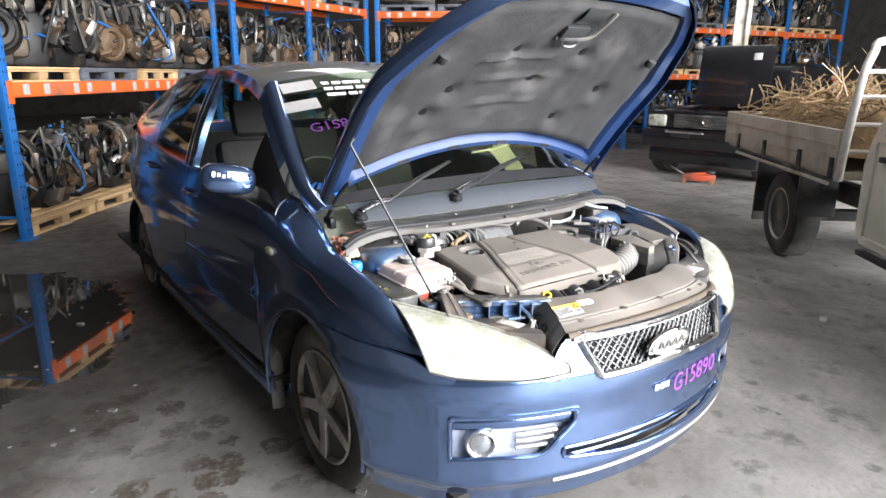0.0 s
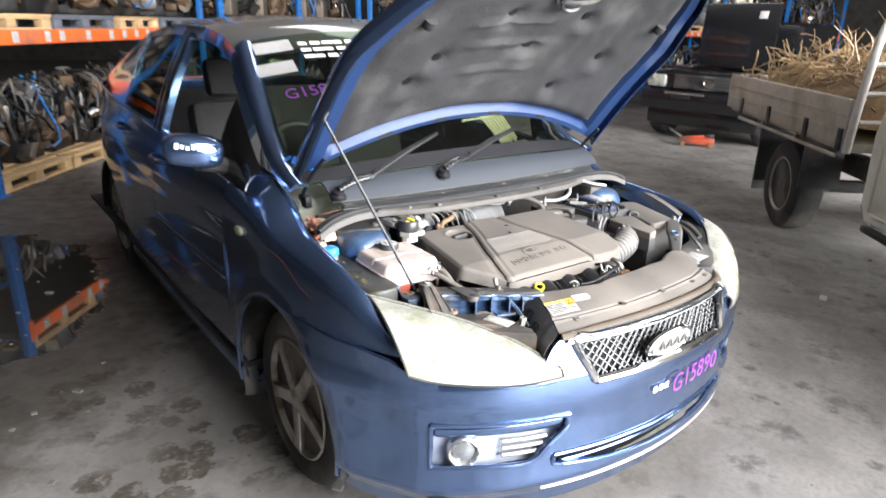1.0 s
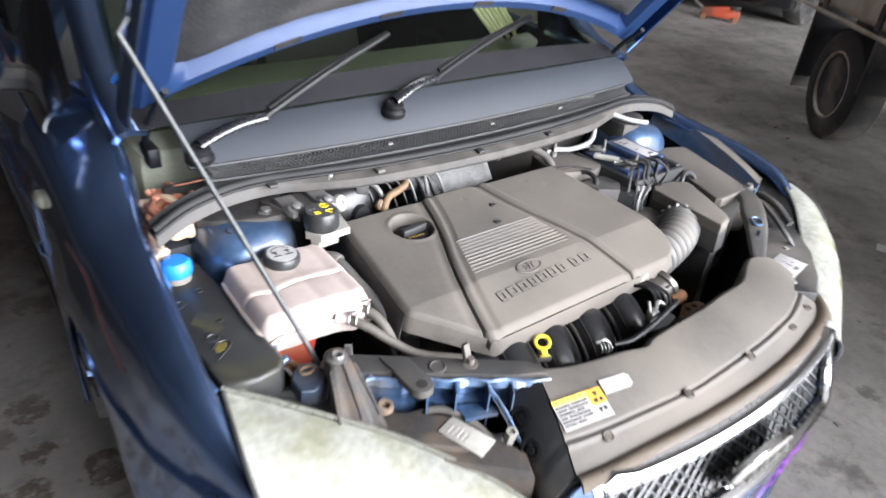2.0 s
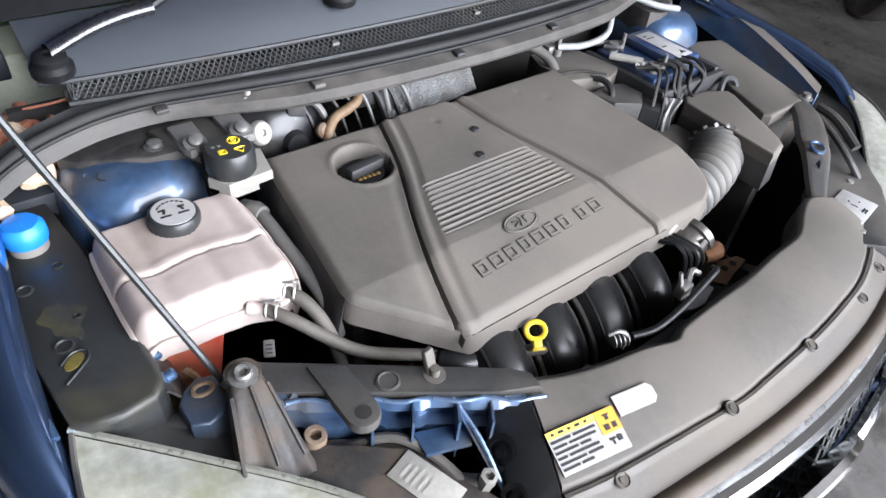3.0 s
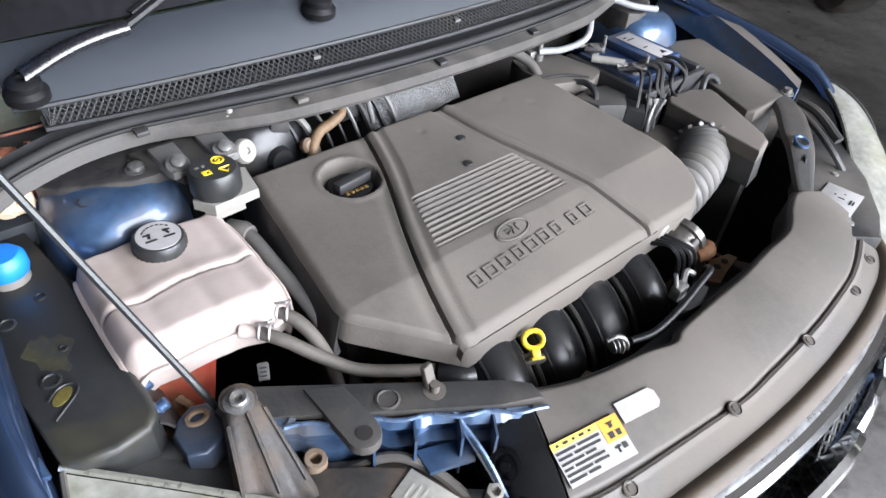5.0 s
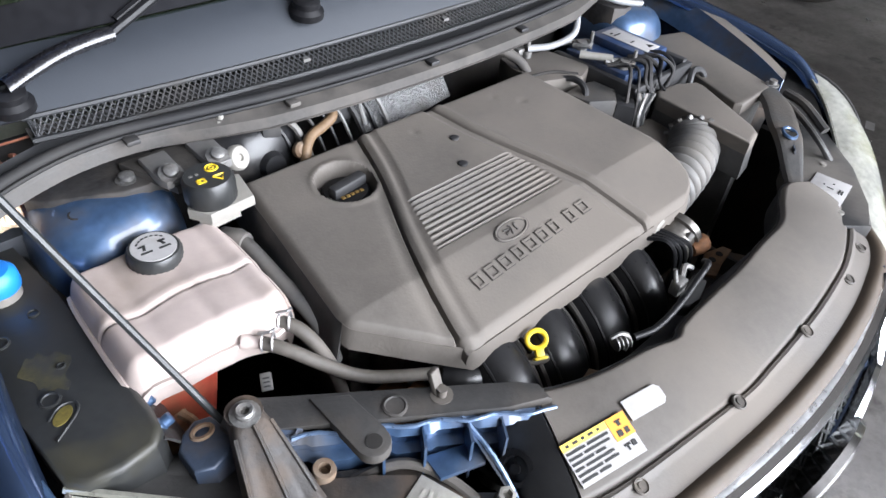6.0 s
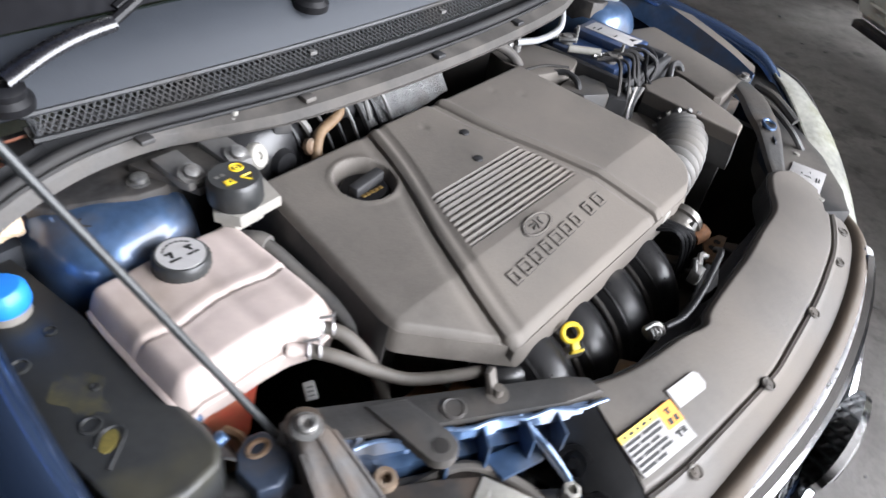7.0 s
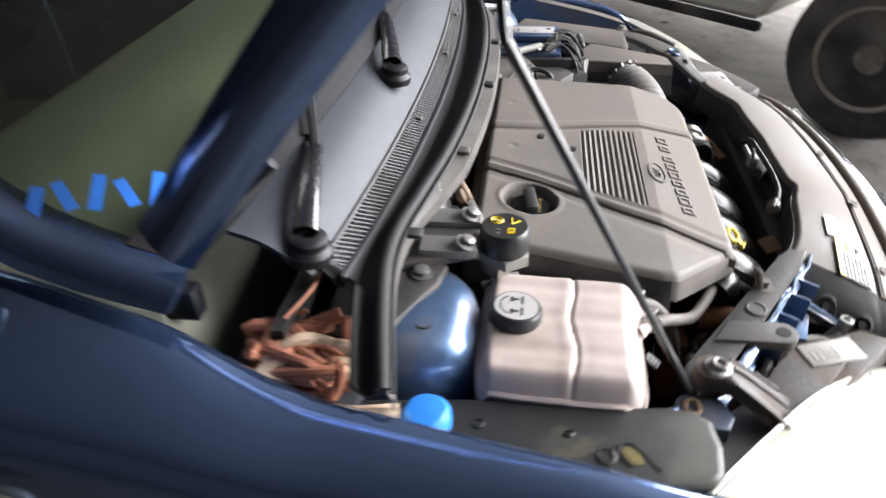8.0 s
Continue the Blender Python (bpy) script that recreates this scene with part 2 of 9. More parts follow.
    "cream": material("cream_paint", (0.74, 0.73, 0.60), 0.32, 0.0, 0.05, 3, coat=0.6, dust=(0.55, 0.52, 0.42), dust_amount=0.12),
    "black_paint": material("black_paint", (0.006, 0.006, 0.007), 0.25, 0.1, 0.2, 4, coat=0.8, rough_vary=0.03),
    "jack_red": material("jack_red", (0.30, 0.045, 0.015), 0.5, 0, 0.2, 9, dust=(0.06, 0.04, 0.03), dust_amount=0.3),
    "fog_silver": material("fog_surround", (0.36, 0.40, 0.48), 0.4, 0.2, 0.1, 8),
    "fog_glass": material("fog_lamp_glass", (0.16, 0.17, 0.18), 0.12, 0.3, 0.2, 20, coat=1.0),
    "slat_cream": material("cream_slats", (0.72, 0.69, 0.45), 0.6, 0, 0.08, 12),
    "wire_heap": material("wire_heap", (0.185, 0.120, 0.058), 0.7, 0.1, 0.5, 8, random_tint=0.2),
    "sheet_wall": material("steel_sheet_wall", (0.075, 0.07, 0.065), 0.7, 0.1, 0.2, 1.2, dust=(0.05, 0.043, 0.036), dust_amount=0.3),
    "white_steel": material("white_column", (0.62, 0.60, 0.56), 0.6, 0, 0.12, 4, dust=(0.35, 0.28, 0.2), dust_amount=0.25),
}


def glass(name, colour, rough=0.02):
    m = bpy.data.materials.new(name)
    m.use_nodes = True
    nt = m.node_tree
    nt.nodes.remove(nt.nodes["Principled BSDF"])
    tr, gl, mix, fr, pw, ml, ad = (nt.nodes.new("ShaderNode" + k) for k in ("BsdfTransparent", "BsdfGlossy", "MixShader", "LayerWeight", "Math", "Math", "Math"))
    tr.inputs[0].default_value = (*colour, 1)
    gl.inputs["Roughness"].default_value = rough
    pw.operation, ml.operation, ad.operation = "POWER", "MULTIPLY", "ADD"
    pw.inputs[1].default_value, ml.inputs[1].default_value, ad.inputs[1].default_value = 5.0, 0.7, 0.03
    for a, b in ((fr.outputs["Facing"], pw.inputs[0]), (pw.outputs[0], ml.inputs[0]), (ml.outputs[0], ad.inputs[0]), (ad.outputs[0], mix.inputs[0]), (tr.outputs[0], mix.inputs[1]), (gl.outputs[0], mix.inputs[2]),
                 (mix.outputs[0], nt.nodes["Material Output"].inputs[0])):
        nt.links.new(a, b)
    return m


M["glass"] = glass("window_glass", (0.62, 0.68, 0.60))
M["tinted"] = glass("side_glass", (0.34, 0.36, 0.34))
M["clear"] = glass("clear_lens", (0.92, 0.92, 0.88), 0.05)


def floor_material():
    """Oil-stained concrete; a wet, mirror-like film lies where the water stands."""
    m = bpy.data.materials.new("stained_concrete")
    m.use_nodes = True
    nt = m.node_tree
    n, link = nt.nodes, nt.links.new
    b = n["Principled BSDF"]
    co = n.new("ShaderNodeTexCoord")

    def noise_tex(scale, detail=8, rough=0.6):
        t = n.new("ShaderNodeTexNoise")
        t.inputs["Scale"].default_value, t.inputs["Detail"].default_value, t.inputs["Roughness"].default_value = scale, detail, rough
        link(co.outputs["Object"], t.inputs["Vector"])
        return t.outputs[0]

    def span(src, a, bb, lo=0.0, hi=1.0):
        r = n.new("ShaderNodeMapRange")
        for i, v in enumerate((a, bb, lo, hi)):
            r.inputs[i + 1].default_value = v
        link(src, r.inputs[0])
        return r.outputs[0]

    def blend(f, a, bb):
        x = n.new("ShaderNodeMix")
        x.data_type = "RGBA"
        link(f, x.inputs[0])
        for i, v in ((6, a), (7, bb)):
            if isinstance(v, tuple):
                x.inputs[i].default_value = (*v, 1)
            else:
                link(v, x.inputs[i])
        return x.outputs[2]

    def maths(op, a, bb):
        x = n.new("ShaderNodeMath")
        x.operation = op
        for i, v in ((0, a), (1, bb)):
            if isinstance(v, (int, float)):
                x.inputs[i].default_value = v
            else:
                link(v, x.inputs[i])
        return x.outputs[0]

    base = blend(span(noise_tex(2.2), 0.35, 0.65), (0.122, 0.113, 0.105), (0.235, 0.222, 0.206))
    base = blend(span(noise_tex(38, 6), 0.45, 0.75, 0, 0.5), base, (0.09, 0.082, 0.075))
    blot = span(noise_tex(4.2, 9, 0.7), 0.54, 0.66)
    base = blend(maths("MULTIPLY", blot, 0.7), base, (0.048, 0.043, 0.038))
    vor = n.new("ShaderNodeTexVoronoi")
    vor.inputs["Scale"].default_value, vor.inputs["Randomness"].default_value = 5.2, 1.0
    link(co.outputs["Object"], vor.inputs["Vector"])
    edge = maths("ADD", vor.outputs["Distance"], maths("MULTIPLY", noise_tex(14, 4), 0.35))
    prints = maths("MULTIPLY", maths("MULTIPLY", span(edge, 0.42, 0.33), span(noise_tex(26, 3), 0.36, 0.52)), span(noise_tex(1.1, 2), 0.40, 0.55))
    base = blend(maths("MULTIPLY", prints, 0.7), base, (0.045, 0.042, 0.040))
    # brown dirt in clumps where the floor has been wet
    sep0 = n.new("ShaderNodeSeparateXYZ")
    link(co.outputs["Object"], sep0.inputs[0])
    near = maths("MULTIPLY", span(sep0.outputs[0], 0.6, -0.7), span(sep0.outputs[1], 3.5, 1.2))
    vor2 = n.new("ShaderNodeTexVoronoi")
    vor2.inputs["Scale"].default_value, vor2.inputs["Randomness"].default_value = 6.4, 1.0
    link(co.outputs["Object"], vor2.inputs["Vector"])
    clump = maths("ADD", vor2.outputs["Distance"], maths("MULTIPLY", maths("SUBTRACT", noise_tex(11, 5, 0.7), 0.5), 0.75))
    clumps = maths("MULTIPLY", maths("MULTIPLY", span(clump, 0.46, 0.40), span(noise_tex(19, 5, 0.7), 0.38, 0.50)), maths("MULTIPLY", near, span(noise_tex(1.6, 3), 0.42, 0.54)))
    base = blend(maths("MULTIPLY", near, 0.35), base, (0.19, 0.183, 0.172))
    base = blend(maths("MULTIPLY", clumps, 0.85), base, blend(span(noise_tex(30, 4), 0.35, 0.7), (0.026, 0.019, 0.012), (0.085, 0.066, 0.046)))
    # a band of silt washed along the foot of the racks
    slant = maths("ADD", maths("SUBTRACT", sep0.outputs[1], maths("MULTIPLY", sep0.outputs[0], 0.9)), maths("MULTIPLY", maths("SUBTRACT", noise_tex(3.1, 6, 0.72), 0.5), 1.7))
    silt = maths("MULTIPLY", span(slant, 1.95, 2.25), span(sep0.outputs[0], -0.35, -0.6))
    base = blend(maths("MULTIPLY", silt, 0.72), base, blend(span(noise_tex(6.5, 6, 0.65), 0.42, 0.6), (0.026, 0.020, 0.013), (0.085, 0.074, 0.060)))
    # wet patch beside the car
    sep = n.new("ShaderNodeSeparateXYZ")
    link(co.outputs["Object"], sep.inputs[0])
    wob = maths("MULTIPLY", maths("SUBTRACT", noise_tex(2.6, 6, 0.65), 0.5), 1.1)
    dx = maths("DIVIDE", maths("ADD", sep.outputs[0], 2.1), 1.15)
    dy = maths("DIVIDE", maths("SUBTRACT", sep.outputs[1], 2.6), 1.3)
    rad = maths("ADD", maths("ADD", maths("MULTIPLY", dx, dx), maths("MULTIPLY", dy, dy)), wob)
    wet = span(rad, 1.05, 0.98)
    damp = span(rad, 2.6, 1.0)
    base = blend(maths("MULTIPLY", damp, 0.62), base, (0.046, 0.042, 0.034))
    link(blend(maths("MULTIPLY", wet, 0.8), base, (0.022, 0.020, 0.018)), b.inputs["Base Color"])
    dry = maths("SUBTRACT", span(noise_tex(9, 6), 0.3, 0.7, 0.50, 0.82), maths("MULTIPLY", maths("SUBTRACT", near, clumps), 0.16))
    r = n.new("ShaderNodeMix")
    link(wet, r.inputs[0])
    link(dry, r.inputs[2])
    r.inputs[3].default_value = 0.03
    link(r.outputs[0], b.inputs["Roughness"])
    bp = n.new("ShaderNodeBump")
    bp.inputs["Distance"].default_value = 0.004
    link(maths("MULTIPLY", maths("SUBTRACT", 1.0, wet), 0.35), bp.inputs["Strength"])
    link(noise_tex(70, 5), bp.inputs["Height"])
    link(bp.outputs[0], b.inputs["Normal"])
    return m


M["floor"] = floor_material()

# ---- mesh tools ----


def part(name, bm, mat, parent=None, label="", smooth=True):
    """Links a bmesh as one mesh object under a thing or a part."""
    bmesh.ops.recalc_face_normals(bm, faces=bm.faces)
    me = bpy.data.meshes.new(name)
    bm.to_mesh(me)
    bm.free()
    if smooth:
        me.shade_smooth()
        me.set_sharp_from_angle(angle=radians(38))
    me.materials.append(M[mat] if isinstance(mat, str) else mat)
    ob = new(name, me)
    if parent:
        ob.parent = parent
    if label:
        ob["label"] = label
    return ob


def thing(name, label, category, group="", kind="", at=None):
    ob = new(name)
    ob.empty_display_size = 0.1
    return tagged(ob, label, category, group, kind)


def box(bm, x0, x1, y0, y1, z0, z1, bevel=0.0, m=None, segments=2):
    b = bmesh.new()
    bmesh.ops.create_cube(b, size=1)
    for v in b.verts:
        v.co = Vector(((x0 + x1) / 2 + v.co.x * (x1 - x0), (y0 + y1) / 2 + v.co.y * (y1 - y0), (z0 + z1) / 2 + v.co.z * (z1 - z0)))
    if bevel:
        bmesh.ops.bevel(b, geom=b.edges[:], offset=bevel, segments=segments, affect="EDGES", profile=0.5)
    return join(bm, b, m)


def join(bm, b, m=None):
    if m is not None:
        bmesh.ops.transform(b, matrix=m, verts=b.verts)
    made = [bm.verts.new(v.co) for v in b.verts]
    b.verts.index_update()
    for f in b.faces:
        try:
            bm.faces.new([made[v.index] for v in f.verts])
        except ValueError:
            pass
    b.free()
    return bm


def frame_axes(d):
    d = d.normalized()
    a = Vector((0, 0, 1)) if abs(d.z) < 0.9 else Vector((1, 0, 0))
    u = d.cross(a).normalized()
    return u, d.cross(u).normalized()


def cyl(bm, p0, p1, r0, r1=None, n=16, cap=True):
    p0, p1 = Vector(p0), Vector(p1)
    r1 = r0 if r1 is None else r1
    u, w = frame_axes(p1 - p0)
    rings = []
    for p, r in ((p0, r0), (p1, r1)):
        rings.append([bm.verts.new(p + (u * math.cos(a) + w * math.sin(a)) * r) for a in (2 * math.pi * k / n for k in range(n))])
    for k in range(n):
        bm.faces.new((rings[0][k], rings[0][(k + 1) % n], rings[1][(k + 1) % n], rings[1][k]))
    if cap:
        bm.faces.new(rings[0][::-1])
        bm.faces.new(rings[1])
    return bm


def lathe(bm, centre, axis, profile, n=24):
    """Turns a profile of (radius, height) pairs round an axis."""
    c, ax = Vector(centre), Vector(axis).normalized()
    u, w = frame_axes(ax)
    rings = [[bm.verts.new(c + ax * h + (u * math.cos(a) + w * math.sin(a)) * r) for a in (2 * math.pi * k / n for k in range(n))] for r, h in profile]
    for a, b in zip(rings, rings[1:]):
        for k in range(n):
            bm.faces.new((a[k], a[(k + 1) % n], b[(k + 1) % n], b[k]))
    bm.faces.new(rings[0][::-1])
    bm.faces.new(rings[-1])
    return bm


def fluted(bm, centre, axis, profile, n=56, depth=0.0014):
    """A cap with grip flutes round its rim."""
    c, ax = Vector(centre), Vector(axis).normalized()
    u, w = frame_axes(ax)
    rings = []
    for i, (r, h) in enumerate(profile):
        d = depth if 0 < i < len(profile) - 2 else 0
        rings.append([bm.verts.new(c + ax * h + (u * math.cos(a) + w * math.sin(a)) * (r - d * (k % 2))) for k, a in ((k, 2 * math.pi * k / n) for k in range(n))])
    for a, b in zip(rings, rings[1:]):
        for k in range(n):
            bm.faces.new((a[k], a[(k + 1) % n], b[(k + 1) % n], b[k]))
    bm.faces.new(rings[0][::-1])
    bm.faces.new(rings[-1])
    return bm


def smooth_line(pts, steps=6):
    pts = [Vector(p) for p in pts]
    if len(pts) < 3:
        return pts
    ext = [2 * pts[0] - pts[1]] + pts + [2 * pts[-1] - pts[-2]]
    out = []
    for i in range(1, len(ext) - 2):
        a, b, c, d = ext[i - 1:i + 3]
        for s in range(steps):
            t = s / steps
            out.append(0.5 * ((2 * b) + (c - a) * t + (2 * a - 5 * b + 4 * c - d) * t * t + (3 * b - a - 3 * c + d) * t ** 3))
    return out + [pts[-1]]


def tube(bm, pts, r, n=10, steps=6, ribs=0.0):
    """A hose or rod along a smooth line. ribs: the height of rings, for corrugated hose."""
    line = smooth_line(pts, steps)
    rings, u = [], None
    for i, p in enumerate(line):
        d = (line[min(i + 1, len(line) - 1)] - line[max(i - 1, 0)]).normalized()
        if u is None:
            u, w = frame_axes(d)
        else:
            u = (u - d * u.dot(d)).normalized()
            w = d.cross(u)
        rr = (r[0] + (r[1] - r[0]) * i / (len(line) - 1)) if isinstance(r, tuple) else r
        if ribs:
            rr += ribs * (0.5 - 0.5 * math.cos(i * math.pi / 2))
        rings.append([bm.verts.new(p + (u * math.cos(a) + w * math.sin(a)) * rr) for a in (2 * math.pi * k / n for k in range(n))])
    for a, b in zip(rings, rings[1:]):
        for k in range(n):
            bm.faces.new((a[k], a[(k + 1) % n], b[(k + 1) % n], b[k]))
    bm.faces.new(rings[0][::-1])
    bm.faces.new(rings[-1])
    return bm


def sheet(bm, fn, us, vs, thick=0.0, keep=None):
    """A surface fn(u, v) over two lists, given thickness along its normals; keep(u, v) tells which cells stay."""
    b = bmesh.new()
    grid = [[b.verts.new(fn(u, v)) for v in vs] for u in us]
    for i in range(len(us) - 1):
        for j in range(len(vs) - 1):
            if keep is None or keep((us[i] + us[i + 1]) / 2, (vs[j] + vs[j + 1]) / 2):
                b.faces.new((grid[i][j], grid[i + 1][j], grid[i + 1][j + 1], grid[i][j + 1]))
    bmesh.ops.delete(b, geom=[v for v in b.verts if not v.link_faces], context="VERTS")
    if thick:
        bmesh.ops.recalc_face_normals(b, faces=b.faces)
        bmesh.ops.solidify(b, geom=b.faces[:], thickness=thick)
    return join(bm, b)


def prism(bm, outline, z0, z1, bevel=0.0, top=None, segments=2):
    """A plate with the given outline (x, y) between two heights; top(x, y) bends its upper face."""
    b = bmesh.new()
    lo = [b.verts.new((x, y, z0)) for x, y in outline]
    hi = [b.verts.new((x, y, top(x, y) if top else z1)) for x, y in outline]
    k = len(lo)
    for i in range(k):
        b.faces.new((lo[i], lo[(i + 1) % k], hi[(i + 1) % k], hi[i]))
    b.faces.new(lo[::-1])
    cap = b.faces.new(hi)
    if bevel:
        bmesh.ops.bevel(b, geom=list(cap.edges), offset=bevel, segments=segments, affect="EDGES", profile=0.6)
    return join(bm, b)


def lerp_table(table, x):
    """Piecewise linear, eased with a short average."""
    xs, ys = zip(*table)
    return float(np.interp(x, xs, ys))


def soft_table(table, x, h):
    return sum(lerp_table(table, x + h * k) for k in (-1, -0.5, 0, 0.5, 1)) / 5


def steps(a, b, n):
    return [a + (b - a) * i / n for i in range(n + 1)]


def letters(name, text, size, depth, mat, m, parent, spacing=1.0, bold=0.0):
    c = bpy.data.curves.new(name, "FONT")
    c.body, c.size, c.extrude, c.align_x, c.align_y, c.space_character, c.resolution_u, c.offset = text, size, depth, "CENTER", "CENTER", spacing, 3, bold
    tmp = new(name, c)
    me = bpy.data.meshes.new_from_object(tmp.evaluated_get(bpy.context.evaluated_depsgraph_get()))
    bpy.data.objects.remove(tmp)
    me.transform(m)
    me.materials.clear()
    me.materials.append(M[mat])
    ob = new(name, me)
    ob.parent = parent
    return ob

# ---- the building ----


def building():
    bm = bmesh.new()
    sheet(bm, lambda u, v: (u, v, 0), steps(-14, 30, 22), steps(-9, 26, 18))
    tagged(part("floor", bm, "floor", smooth=False), "stained wet concrete workshop floor", "floor", kind="structure")
    for name, x0, x1, y0, y1 in (("wall_west", -14.2, -14, -6.4, 26), ("wall_east", 30, 30.2, -6.4, 26), ("wall_north", -14, 30, 26, 26.2)):
        tagged(part(name, box(bmesh.new(), x0, x1, y0, y1, 0, 6.5), "sheet_wall", smooth=False), "grey steel sheet warehouse wall", "wall", kind="structure")
    # the south wall, with the roller door's opening through it
    bm = bmesh.new()
    box(bm, -14, -1.4, -6.4, -6.2, 0, 6.5)
    box(bm, 9.1, 30, -6.4, -6.2, 0, 6.5)
    box(bm, -1.4, 9.1, -6.4, -6.2, 5.9, 6.5)
    tagged(part("wall_south", bm, "sheet_wall", smooth=False), "steel sheet wall round the open shed front", "wall", kind="structure")
    # the ceiling, with one strip left open, out of view, added for the roof fill
    bm = bmesh.new()
    for x0, x1 in ((-14, 3.4), (4.6, 30)):
        box(bm, x0, x1, -6.4, 26, 6.5, 6.6)
    box(bm, 3.4, 4.6, -6.4, 2.4, 6.5, 6.6)
    box(bm, 3.4, 4.6, 10.6, 26, 6.5, 6.6)
    tagged(part("ceiling", bm, "sheet_wall", smooth=False), "dark steel sheet roof with an added open strip", "ceiling", kind="structure")


building()

# ---- the blue car ----
car = thing("car", "blue hatchback car with its bonnet propped open", "car")

PLAN = smooth_line([(-0.866, 0.0, 0), (-0.866, -0.18, 0), (-0.861, -0.34, 0), (-0.842, -0.43, 0), (-0.802, -0.54, 0), (-0.735, -0.632, 0), (-0.62, -0.718, 0), (-0.45, -0.796, 0), (-0.24, -0.85, 0),
                    (0, -0.87, 0), (0.24, -0.85, 0), (0.45, -0.796, 0), (0.62, -0.718, 0), (0.735, -0.632, 0), (0.802, -0.54, 0), (0.842, -0.43, 0),
                    (0.861, -0.34, 0), (0.866, -0.18, 0), (0.866, 0.0, 0)], 10)


def flare(y, z):
    """How far the rolled wheel arch stands out, and the hollow in front of it."""
    r = math.hypot(y + 0.01, z - 0.312)
    return 0.014 * math.exp(-((r - 0.405) / 0.06) ** 2) - 0.012 * math.exp(-((r - 0.60) / 0.075) ** 2) * (1 if y < 0 else 0.3)


def plan(s):
    """The bumper's line in plan, s from -1 to 1, and the way out of it."""
    f = (s + 1) / 2 * (len(PLAN) - 1)
    i = min(int(f), len(PLAN) - 2)
    p = PLAN[i].lerp(PLAN[i + 1], f - i)
    d = (PLAN[i + 1] - PLAN[i]).normalized()
    return p, Vector((d.y, -d.x, 0))


def s_of(x):
    return min((abs(plan(s)[0].x - x), s) for s in steps(-1, 1, 400))[1]


BULGE = [(0.20, -0.050), (0.27, -0.030), (0.30, 0.002), (0.36, 0.0), (0.50, 0.0), (0.58, 0.012), (0.64, 0.006), (0.68, -0.012), (0.76, -0.045)]


def bumper_at(s, z, out=0.0):
    p, n = plan(s)
    b = soft_table(BULGE, z, 0.015)
    if z > 0.6:
        b = max(b, min(0.004, (abs(p.x) - 0.70) * 0.8))
    q = p + n * (b + out + flare(p.y, z) * min(1, max(0, (abs(p.x) - 0.74) / 0.06)))
    return (q.x, q.y, z)


def bumper_top(x):
    return lerp_table([(0, 0.765), (0.34, 0.758), (0.40, 0.735), (0.435, 0.70), (0.458, 0.645), (0.74, 0.665), (0.79, 0.70), (0.82, 0.703), (0.91, 0.703)], abs(x))


